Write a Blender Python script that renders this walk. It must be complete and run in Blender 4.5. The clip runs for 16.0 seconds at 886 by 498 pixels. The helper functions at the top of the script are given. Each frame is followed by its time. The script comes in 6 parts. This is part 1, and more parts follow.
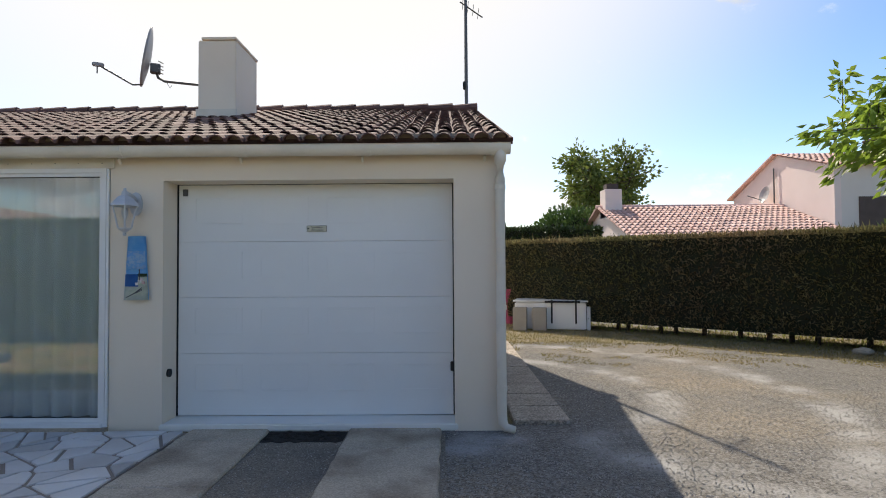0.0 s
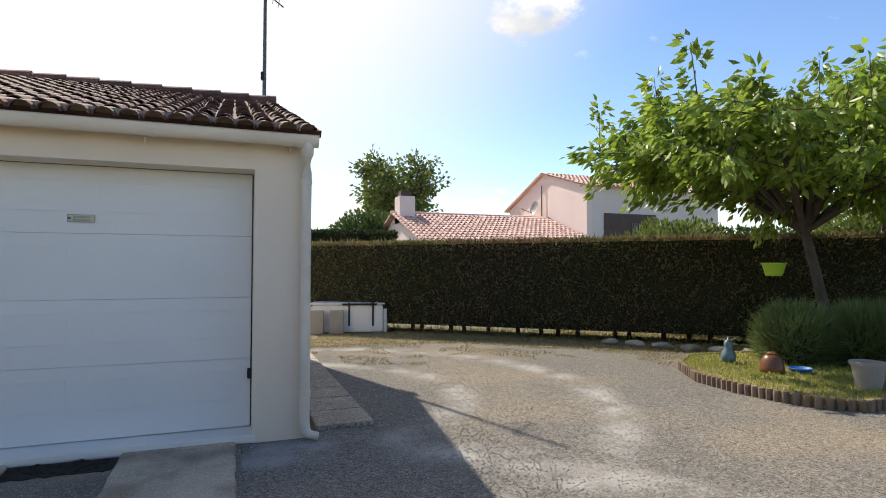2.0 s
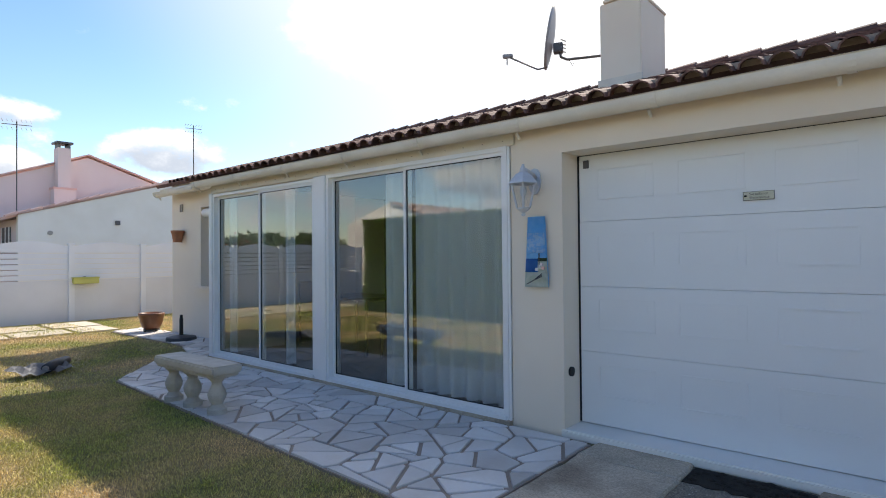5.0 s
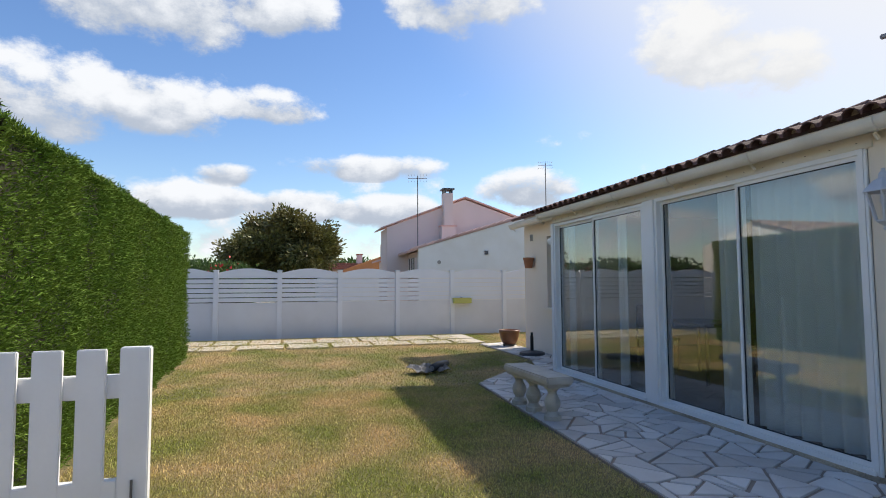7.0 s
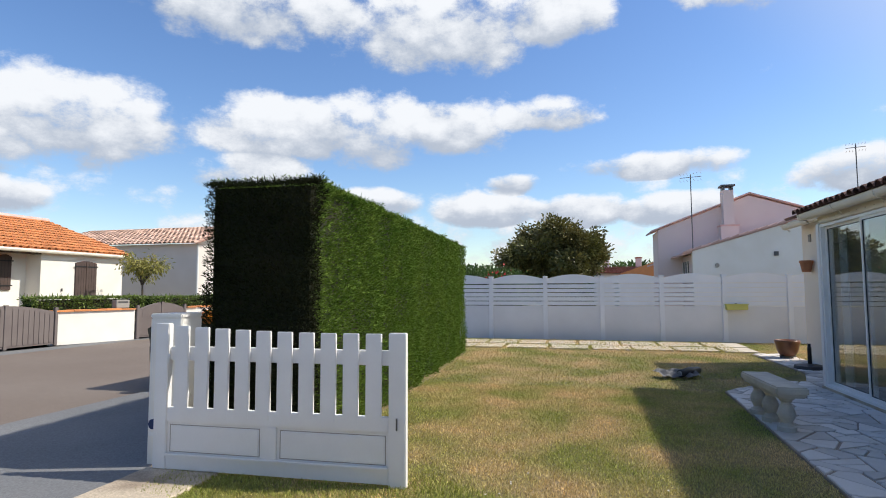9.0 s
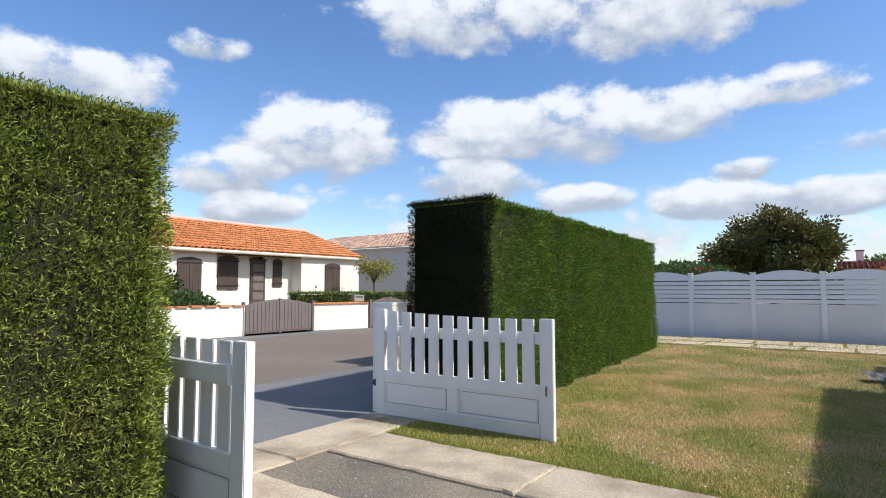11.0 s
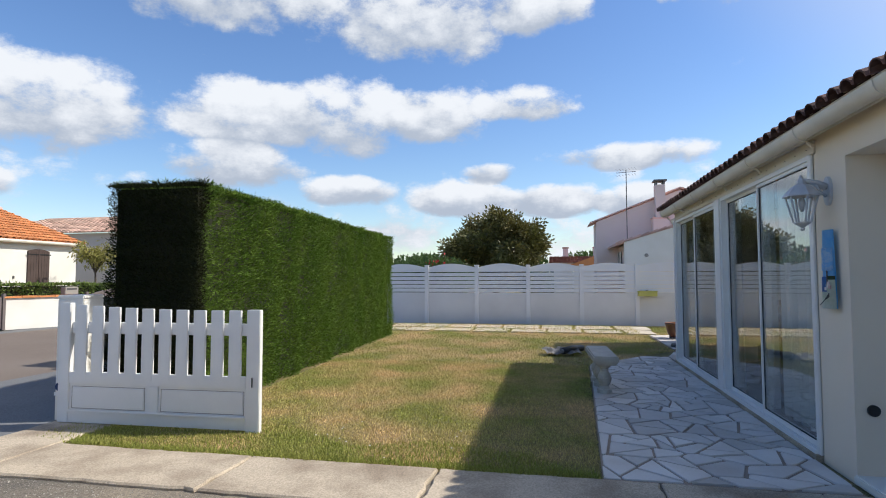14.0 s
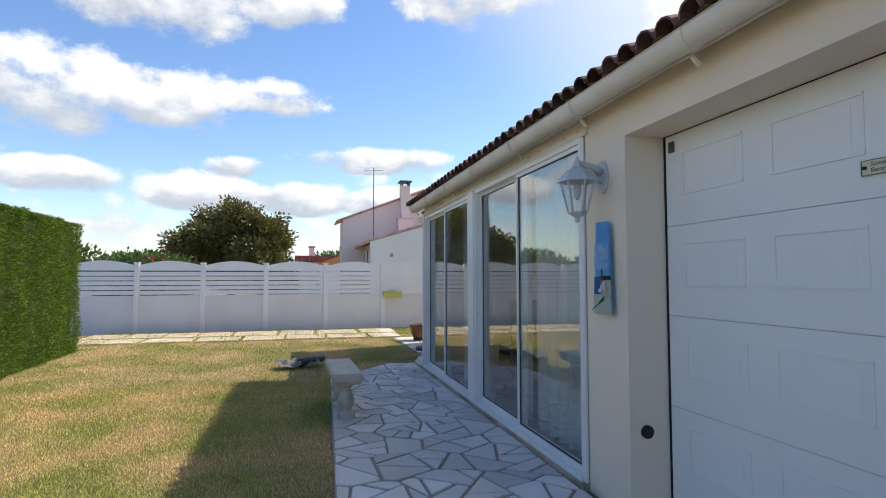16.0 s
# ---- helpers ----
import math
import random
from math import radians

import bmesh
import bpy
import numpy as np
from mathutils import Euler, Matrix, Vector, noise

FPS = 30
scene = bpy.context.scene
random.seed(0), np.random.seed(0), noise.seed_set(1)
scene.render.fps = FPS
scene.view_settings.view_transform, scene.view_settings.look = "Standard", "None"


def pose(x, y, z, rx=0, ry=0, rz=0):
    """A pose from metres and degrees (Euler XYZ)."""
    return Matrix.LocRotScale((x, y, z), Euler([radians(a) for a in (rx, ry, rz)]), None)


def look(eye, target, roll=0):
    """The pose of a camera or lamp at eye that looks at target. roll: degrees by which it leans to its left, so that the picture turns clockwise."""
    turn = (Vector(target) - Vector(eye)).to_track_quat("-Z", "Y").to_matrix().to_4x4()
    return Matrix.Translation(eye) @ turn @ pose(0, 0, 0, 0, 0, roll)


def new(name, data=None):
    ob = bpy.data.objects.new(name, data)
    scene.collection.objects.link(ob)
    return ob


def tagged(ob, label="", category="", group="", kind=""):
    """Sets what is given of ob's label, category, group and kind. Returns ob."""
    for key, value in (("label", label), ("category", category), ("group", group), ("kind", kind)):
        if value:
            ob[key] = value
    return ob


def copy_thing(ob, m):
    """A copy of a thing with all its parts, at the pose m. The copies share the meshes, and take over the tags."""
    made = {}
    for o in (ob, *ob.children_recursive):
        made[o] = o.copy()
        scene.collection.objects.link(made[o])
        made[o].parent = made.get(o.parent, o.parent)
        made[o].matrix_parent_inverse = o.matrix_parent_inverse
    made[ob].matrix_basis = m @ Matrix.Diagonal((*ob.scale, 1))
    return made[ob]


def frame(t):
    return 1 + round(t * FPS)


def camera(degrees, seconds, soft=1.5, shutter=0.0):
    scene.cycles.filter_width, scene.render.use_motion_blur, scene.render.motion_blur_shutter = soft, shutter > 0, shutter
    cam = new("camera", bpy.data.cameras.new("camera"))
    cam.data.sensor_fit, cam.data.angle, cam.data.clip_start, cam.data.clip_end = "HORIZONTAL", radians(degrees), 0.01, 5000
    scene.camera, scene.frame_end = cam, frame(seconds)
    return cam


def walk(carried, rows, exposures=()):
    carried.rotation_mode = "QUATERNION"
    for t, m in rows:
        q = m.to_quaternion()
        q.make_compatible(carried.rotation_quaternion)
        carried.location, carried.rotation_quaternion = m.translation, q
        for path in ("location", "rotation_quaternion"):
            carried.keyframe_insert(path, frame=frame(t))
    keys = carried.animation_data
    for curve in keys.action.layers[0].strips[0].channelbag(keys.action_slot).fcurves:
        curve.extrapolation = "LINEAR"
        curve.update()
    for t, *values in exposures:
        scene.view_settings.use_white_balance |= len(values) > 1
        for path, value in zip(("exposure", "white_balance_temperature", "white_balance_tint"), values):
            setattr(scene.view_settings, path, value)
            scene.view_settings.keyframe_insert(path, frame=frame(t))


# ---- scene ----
cam = camera(76.6, 16.0, soft=1.0)
PATH = [
    (0, (0.045, -0.109, 1.35), (0.03, 1.89, 1.406), -0.4),
    (0.5, (0.096, -0.089, 1.351), (0.456, 1.877, 1.417), -0.3),
    (1, (0.105, -0.043, 1.345), (0.745, 1.85, 1.419), -0.2),
    (1.5, (0.045, -0.013, 1.326), (0.764, 1.852, 1.402), -0.1),
    (2, (-0.047, 0.013, 1.305), (0.653, 1.885, 1.375), -0.0),
    (2.5, (-0.166, 0.042, 1.297), (0.322, 1.981, 1.348), -0.1),
    (3, (-0.294, 0.157, 1.297), (-0.185, 2.154, 1.331), 0.1),
    (3.5, (-0.4, 0.348, 1.299), (-0.614, 2.336, 1.326), 0.0),
    (4, (-0.435, 0.506, 1.303), (-0.947, 2.439, 1.322), -0.3),
    (4.5, (-0.39, 0.654, 1.322), (-1.32, 2.425, 1.338), -0.5),
    (5, (-0.333, 0.848, 1.309), (-1.628, 2.372, 1.337), -0.5),
    (7.5, (0.306, 0.883, 1.282), (-1.671, 1.152, 1.421), -0.2),
    (8, (0.584, 1.037, 1.304), (-1.411, 1.059, 1.443), -0.1),
    (8.5, (0.783, 1.188, 1.3), (-1.198, 0.951, 1.442), -0.1),
    (9, (0.977, 1.404, 1.312), (-0.961, 0.93, 1.457), -0.2),
    (9.5, (1.135, 1.632, 1.296), (-0.708, 0.872, 1.448), -0.5),
    (10, (1.355, 1.842, 1.29), (-0.415, 0.924, 1.444), -0.3),
    (12.5, (2.0, 2.646, 1.268), (0.499, 1.33, 1.388), -0.4),
    (13, (1.969, 2.695, 1.282), (0.359, 1.514, 1.398), -0.2),
    (13.5, (1.891, 2.664, 1.274), (0.036, 1.926, 1.393), -0.1),
    (14, (1.673, 2.679, 1.282), (-0.286, 2.288, 1.387), -0.1),
    (14.5, (1.417, 2.692, 1.293), (-0.572, 2.508, 1.394), -0.1),
    (15, (1.108, 2.694, 1.31), (-0.885, 2.821, 1.415), 0.0),
    (15.5, (0.735, 2.739, 1.298), (-1.225, 3.125, 1.401), -0.1),
    (16, (0.394, 2.799, 1.284), (-1.543, 3.286, 1.387), -0.1),
]
walk(cam, [(t, look(eye, target, roll)) for t, eye, target, roll in PATH],
     exposures=[(0, 0.19, 6850, 10), (1.5, 0.28, 6950, 10), (3.5, 0.40, 6800, 10), (5, 0.48, 6700, 10), (7.5, 0.0, 6450, 10), (9, 0.02, 6400, 10), (10, 0.06, 6250, 10), (12.5, -0.04, 6200, 10), (14.5, 0.0, 6400, 10), (16, 0.30, 6650, 10)])

# ---- light ----
SUN = Vector((-0.29, 0.95, 1.0)).normalized()
elevation, azimuth = math.asin(SUN.z), math.atan2(SUN.x, SUN.y)
world = bpy.data.worlds.new("sky")
scene.world = world
world.use_nodes = True
wn, wl = world.node_tree.nodes, world.node_tree.links
wn.clear()
sky = wn.new("ShaderNodeTexSky")
sky.sky_type, sky.sun_disc = "NISHITA", False
sky.sun_elevation, sky.sun_rotation = elevation, azimuth
sky.air_density, sky.dust_density, sky.ozone_density = 1.1, 0.35, 2.5
SKY, CLOUD = 0.165, 0.96


# cumulus heaps: azimuth, elevation, half width and half height, in degrees
HEAPS = [
    (-137, 14.9, 11, 4.4), (-121, 15.6, 6.6, 4.2), (-110.5, 15.9, 9, 4.4), (-101.5, 16.4, 5.6, 3.2), (-92.5, 17.2, 5.6, 1.9), (-146.5, 11, 5.6, 2.5),
    (-144, 7.8, 5, 1.7), (-122, 10.8, 7.4, 2.2), (-99.6, 8.2, 5.4, 1.9), (-89.7, 7.9, 5, 1.8), (-80.5, 7.5, 5.4, 1.8), (-83, 11.9, 8.8, 1.5),
    (-96.6, 10.7, 3, 1.2), (-104, 26, 13, 5.6), (-125, 26.5, 12, 4), (-148, 22.2, 4, 1.7), (-159, 18.3, 10, 2.8), (-73, 28, 10, 4),
    (-51, 22, 6.4, 4.4), (-44, 19, 5, 3.4), (-66.5, 9.9, 5.4, 2.2), (29.6, 24.6, 5.4, 2.4), (-111, 8.8, 5, 1.6), (-90.5, 26, 5.5, 3),
]


def cloud_sky():
    """Blue sky with heaped fair-weather clouds, flat and grey below, ragged and white on top, and a bright haze round the sun."""
    def math_node(op, a, b=None, c=None, clamp=False):
        m = wn.new("ShaderNodeMath")
        m.operation, m.use_clamp = op, clamp
        for k, value in enumerate((a, b, c)):
            if value is None:
                continue
            if isinstance(value, (int, float)):
                m.inputs[k].default_value = value
            else:
                wl.new(value, m.inputs[k])
        return m.outputs[0]

    def smooth(value, lo, hi):
        r = wn.new("ShaderNodeMapRange")
        r.interpolation_type = "SMOOTHSTEP"
        r.inputs["From Min"].default_value, r.inputs["From Max"].default_value = lo, hi
        wl.new(value, r.inputs["Value"])
        return r.outputs[0]

    def fractal(vector, scale, detail, rough):
        t = wn.new("ShaderNodeTexNoise")
        t.inputs["Scale"].default_value, t.inputs["Detail"].default_value, t.inputs["Roughness"].default_value = scale, detail, rough
        wl.new(vector, t.inputs["Vector"])
        return t.outputs["Fac"]

    co, sep = wn.new("ShaderNodeTexCoord"), wn.new("ShaderNodeSeparateXYZ")
    wl.new(co.outputs["Generated"], sep.inputs[0])
    az = math_node("ARCTAN2", sep.outputs["X"], sep.outputs["Y"])
    el = math_node("ARCSINE", sep.outputs["Z"])
    flat = wn.new("ShaderNodeCombineXYZ")
    wl.new(az, flat.inputs[0])
    wl.new(math_node("MULTIPLY", el, 1.5), flat.inputs[1])
    plane = wn.new("ShaderNodeCombineXYZ")
    wl.new(az, plane.inputs[0])
    wl.new(el, plane.inputs[1])
    field, shade = None, None
    for a, e, ra, re in HEAPS:
        q = wn.new("ShaderNodeVectorMath")
        q.operation = "MULTIPLY_ADD"
        sa, se = 1 / radians(ra), 1 / radians(re)
        q.inputs[1].default_value, q.inputs[2].default_value = (sa, se, 0), (-radians(a) * sa, -radians(e) * se, 0)
        wl.new(plane.outputs[0], q.inputs[0])
        d = wn.new("ShaderNodeVectorMath")
        d.operation = "DOT_PRODUCT"
        wl.new(q.outputs[0], d.inputs[0])
        wl.new(q.outputs[0], d.inputs[1])
        w = math_node("SUBTRACT", 1.25, d.outputs["Value"], clamp=True)
        up = wn.new("ShaderNodeSeparateXYZ")
        wl.new(q.outputs[0], up.inputs[0])
        field = math_node("ADD", field, w) if field else w
        shade = math_node("MULTIPLY_ADD", w, up.outputs["Y"], shade) if shade else math_node("MULTIPLY", w, up.outputs["Y"])
    rag = fractal(flat.outputs[0], 9.5, 11, 0.68)
    lump = wn.new("ShaderNodeTexVoronoi")
    lump.feature, lump.inputs["Scale"].default_value = "SMOOTH_F1", 19.0
    lump.inputs["Smoothness"].default_value = 0.35
    wl.new(flat.outputs[0], lump.inputs["Vector"])
    # a row of small clouds low over the horizon, and loose shreds above
    low = math_node("SUBTRACT", 1.0, math_node("ABSOLUTE", math_node("MULTIPLY_ADD", el, 7.5, -0.62)), clamp=True)
    base = math_node("ADD", math_node("MINIMUM", field, 1.15), math_node("MULTIPLY", low, math_node("MULTIPLY_ADD", fractal(flat.outputs[0], 5.0, 3, 0.5), 2.6, -0.6, True)))
    ragged = math_node("MULTIPLY_ADD", rag, 2.3, math_node("MULTIPLY_ADD", lump.outputs["Distance"], -0.6, -0.95))
    dense = math_node("ADD", base, ragged)
    cover = smooth(dense, 0.26, 0.92)
    side = math_node("DIVIDE", shade, math_node("MAXIMUM", field, 0.25))
    lit = smooth(math_node("ADD", side, math_node("MULTIPLY_ADD", rag, 2.6, math_node("MULTIPLY", lump.outputs["Distance"], -0.9))), 0.15, 1.35)
    body = wn.new("ShaderNodeMix")
    body.data_type = "RGBA"
    body.inputs[6].default_value, body.inputs[7].default_value = (0.50, 0.56, 0.66, 1), (0.95, 0.97, 1.0, 1)
    wl.new(lit, body.inputs[0])
    clear, cloud = wn.new("ShaderNodeBackground"), wn.new("ShaderNodeBackground")
    clear.inputs["Strength"].default_value, cloud.inputs["Strength"].default_value = SKY, CLOUD
    tone = wn.new("ShaderNodeHueSaturation")
    tone.inputs["Saturation"].default_value = 1.16
    tone.inputs["Hue"].default_value = 0.508
    wl.new(sky.outputs[0], tone.inputs["Color"])
    wl.new(tone.outputs[0], clear.inputs[0])
    wl.new(body.outputs[2], cloud.inputs[0])
    mix, out = wn.new("ShaderNodeMixShader"), wn.new("ShaderNodeOutputWorld")
    wl.new(cover, mix.inputs[0])
    wl.new(clear.outputs[0], mix.inputs[1])
    wl.new(cloud.outputs[0], mix.inputs[2])
    aim, near = wn.new("ShaderNodeVectorMath"), wn.new("ShaderNodeMapRange")
    aim.operation = "DOT_PRODUCT"
    aim.inputs[1].default_value = SUN
    wl.new(co.outputs["Generated"], aim.inputs[0])
    near.interpolation_type = "SMOOTHSTEP"
    near.inputs["From Min"].default_value, near.inputs["From Max"].default_value = 0.59, 0.95
    near.inputs["To Max"].default_value = 0.96
    wl.new(aim.outputs["Value"], near.inputs["Value"])
    haze, veil = wn.new("ShaderNodeBackground"), wn.new("ShaderNodeMixShader")
    haze.inputs["Color"].default_value, haze.inputs["Strength"].default_value = (1.0, 0.99, 0.97, 1), 0.9
    wl.new(near.outputs[0], veil.inputs[0])
    wl.new(mix.outputs[0], veil.inputs[1])
    wl.new(haze.outputs[0], veil.inputs[2])
    wl.new(veil.outputs[0], out.inputs[0])


cloud_sky()
lamp = bpy.data.lights.new("sun", "SUN")
lamp.energy, lamp.angle, lamp.color = 5.0, radians(0.53), (1.0, 0.93, 0.82)
sun_ob = new("sun", lamp)
sun_ob.matrix_world = look(SUN * 40, (0, 0, 0))


# ---- materials ----
def mat(name, color, rough=0.7, other=None, scale=4.0, fine=60.0, bump=0.2, depth=0.01, metal=0.0, rand=0.0, spec=0.4, see=0.0, amount=0.5, grain=0.0, grain_scale=70.0, lo=0.35, hi=0.68):
    """Base colour mottled towards a second one at two scales, with a fine relief."""
    m = bpy.data.materials.new(name)
    m.use_nodes = True
    n, l = m.node_tree.nodes, m.node_tree.links
    b = n["Principled BSDF"]
    b.inputs["Roughness"].default_value, b.inputs["Metallic"].default_value = rough, metal
    b.inputs["Specular IOR Level"].default_value = spec
    other = other or tuple(c * 0.78 for c in color)
    co = n.new("ShaderNodeTexCoord")
    big, small = n.new("ShaderNodeTexNoise"), n.new("ShaderNodeTexNoise")
    big.inputs["Scale"].default_value, big.inputs["Detail"].default_value = scale, 5
    small.inputs["Scale"].default_value, small.inputs["Detail"].default_value = fine, 3
    geo = n.new("ShaderNodeNewGeometry")
    l.new(geo.outputs["Position"], big.inputs["Vector"])
    l.new(geo.outputs["Position"], small.inputs["Vector"])
    ramp = n.new("ShaderNodeMapRange")
    ramp.inputs["From Min"].default_value, ramp.inputs["From Max"].default_value = lo, hi
    l.new(big.outputs["Fac"], ramp.inputs["Value"])
    add = n.new("ShaderNodeMath")
    add.operation = "MULTIPLY_ADD"
    l.new(small.outputs["Fac"], add.inputs[0])
    add.inputs[1].default_value = 0.6
    l.new(ramp.outputs[0], add.inputs[2])
    fac = n.new("ShaderNodeMath")
    fac.operation, fac.use_clamp = "MULTIPLY", True
    l.new(add.outputs[0], fac.inputs[0])
    fac.inputs[1].default_value = amount
    mix = n.new("ShaderNodeMix")
    mix.data_type = "RGBA"
    mix.inputs[6].default_value, mix.inputs[7].default_value = (*color, 1), (*other, 1)
    l.new(fac.outputs[0], mix.inputs[0])
    last = mix.outputs[2]
    if rand:
        info, hsv = n.new("ShaderNodeObjectInfo"), n.new("ShaderNodeHueSaturation")
        isle, pick = n.new("ShaderNodeNewGeometry"), n.new("ShaderNodeMath")
        pick.operation = "ADD"
        l.new(info.outputs["Random"], pick.inputs[0])
        l.new(isle.outputs["Random Per Island"], pick.inputs[1])
        wrap = n.new("ShaderNodeMath")
        wrap.operation = "FRACT"
        l.new(pick.outputs[0], wrap.inputs[0])
        val = n.new("ShaderNodeMapRange")
        val.inputs["To Min"].default_value, val.inputs["To Max"].default_value = 1 - rand, 1 + rand
        l.new(wrap.outputs[0], val.inputs["Value"])
        l.new(val.outputs[0], hsv.inputs["Value"])
        l.new(last, hsv.inputs["Color"])
        last = hsv.outputs[0]
    if grain:
        cells, gv, gm = n.new("ShaderNodeTexVoronoi"), n.new("ShaderNodeMapRange"), n.new("ShaderNodeHueSaturation")
        cells.inputs["Scale"].default_value = grain_scale
        l.new(geo.outputs["Position"], cells.inputs["Vector"])
        tone = n.new("ShaderNodeSeparateColor")
        l.new(cells.outputs["Color"], tone.inputs[0])
        gv.inputs["To Min"].default_value, gv.inputs["To Max"].default_value = 1 - grain, 1 + grain
        l.new(tone.outputs[0], gv.inputs["Value"])
        l.new(gv.outputs[0], gm.inputs["Value"])
        l.new(last, gm.inputs["Color"])
        last = gm.outputs[0]
    l.new(last, b.inputs["Base Color"])
    if bump:
        bp = n.new("ShaderNodeBump")
        bp.inputs["Strength"].default_value, bp.inputs["Distance"].default_value = bump, depth
        l.new(small.outputs["Fac"], bp.inputs["Height"])
        l.new(bp.outputs[0], b.inputs["Normal"])
    if see:
        tr, sm = n.new("ShaderNodeBsdfTranslucent"), n.new("ShaderNodeMixShader")
        l.new(last, tr.inputs["Color"])
        sm.inputs[0].default_value = see
        l.new(b.outputs[0], sm.inputs[1])
        l.new(tr.outputs[0], sm.inputs[2])
        l.new(sm.outputs[0], n["Material Output"].inputs[0])
    return m


def glass_mat(name, tint=(0.9, 0.95, 0.95), rough=0.0, gloss=0.08):
    m = bpy.data.materials.new(name)
    m.use_nodes = True
    n, l = m.node_tree.nodes, m.node_tree.links
    n.remove(n["Principled BSDF"])
    tr, gl, fr, mx = n.new("ShaderNodeBsdfTransparent"), n.new("ShaderNodeBsdfGlossy"), n.new("ShaderNodeLayerWeight"), n.new("ShaderNodeMixShader")
    sharp, lift = n.new("ShaderNodeMath"), n.new("ShaderNodeMath")
    sharp.operation, sharp.inputs[1].default_value = "POWER", 3.2
    lift.operation, lift.inputs[1].default_value, lift.inputs[2].default_value = "MULTIPLY_ADD", 0.75, gloss
    fr.inputs["Blend"].default_value = 0.5
    l.new(fr.outputs["Facing"], sharp.inputs[0])
    l.new(sharp.outputs[0], lift.inputs[0])
    tr.inputs[0].default_value = (*tint, 1)
    gl.inputs["Roughness"].default_value = rough
    l.new(lift.outputs[0], mx.inputs[0])
    l.new(tr.outputs[0], mx.inputs[1])
    l.new(gl.outputs[0], mx.inputs[2])
    l.new(mx.outputs[0], n["Material Output"].inputs[0])
    return m


def gravel_mat():
    """Crushed grey stone trodden into dry earth, with pale dusty wheel tracks curving round the house."""
    m = mat("gravel", (0.105, 0.102, 0.096), 0.95, (0.205, 0.165, 0.115), 0.5, 150, 0.4, 0.006, amount=0.75, grain=0.55, grain_scale=85, lo=0.46, hi=0.66)
    n, l = m.node_tree.nodes, m.node_tree.links
    b = n["Principled BSDF"]
    below = b.inputs["Base Color"].links[0].from_socket
    geo, bits, fleck, worn = n.new("ShaderNodeNewGeometry"), n.new("ShaderNodeTexVoronoi"), n.new("ShaderNodeMapRange"), n.new("ShaderNodeTexNoise")
    bits.inputs["Scale"].default_value = 60
    l.new(geo.outputs["Position"], bits.inputs["Vector"])
    tone = n.new("ShaderNodeSeparateColor")
    l.new(bits.outputs["Color"], tone.inputs[0])
    fleck.inputs["From Min"].default_value, fleck.inputs["From Max"].default_value = 0.62, 1.0
    fleck.inputs["To Max"].default_value = 0.5
    l.new(tone.outputs[1], fleck.inputs["Value"])
    first = n.new("ShaderNodeMix")
    first.data_type = "RGBA"
    first.inputs[7].default_value = (0.34, 0.33, 0.315, 1)
    l.new(fleck.outputs[0], first.inputs[0])
    l.new(below, first.inputs[6])
    worn.inputs["Scale"].default_value, worn.inputs["Detail"].default_value = 1.9, 7
    l.new(geo.outputs["Position"], worn.inputs["Vector"])
    total = None
    for cx, cy, r, wide in ((0.3, 6.0, 3.4, 0.32), (0.3, 6.0, 1.95, 0.28), (-0.6, 0.9, 3.5, 0.35)):
        d, off, near, cut = n.new("ShaderNodeVectorMath"), n.new("ShaderNodeMath"), n.new("ShaderNodeMath"), n.new("ShaderNodeMapRange")
        d.operation, d.inputs[1].default_value = "DISTANCE", (cx, cy, 0)
        l.new(geo.outputs["Position"], d.inputs[0])
        off.operation, off.inputs[1].default_value = "SUBTRACT", r
        l.new(d.outputs["Value"], off.inputs[0])
        near.operation = "ABSOLUTE"
        l.new(off.outputs[0], near.inputs[0])
        cut.interpolation_type = "SMOOTHSTEP"
        cut.inputs["From Max"].default_value, cut.inputs["To Min"].default_value, cut.inputs["To Max"].default_value = wide, 1, 0
        l.new(near.outputs[0], cut.inputs["Value"])
        if total:
            both = n.new("ShaderNodeMath")
            both.operation = "MAXIMUM"
            l.new(total, both.inputs[0])
            l.new(cut.outputs[0], both.inputs[1])
            total = both.outputs[0]
        else:
            total = cut.outputs[0]
    patch, dust = n.new("ShaderNodeMapRange"), n.new("ShaderNodeMath")
    patch.inputs["From Min"].default_value, patch.inputs["From Max"].default_value = 0.38, 0.6
    patch.inputs["To Max"].default_value = 0.62
    l.new(worn.outputs["Fac"], patch.inputs["Value"])
    dust.operation = "MULTIPLY"
    l.new(patch.outputs[0], dust.inputs[0])
    l.new(total, dust.inputs[1])
    last = n.new("ShaderNodeMix")
    last.data_type = "RGBA"
    last.inputs[7].default_value = (0.42, 0.405, 0.38, 1)
    l.new(dust.outputs[0], last.inputs[0])
    l.new(first.outputs[2], last.inputs[6])
    l.new(last.outputs[2], b.inputs["Base Color"])
    return m


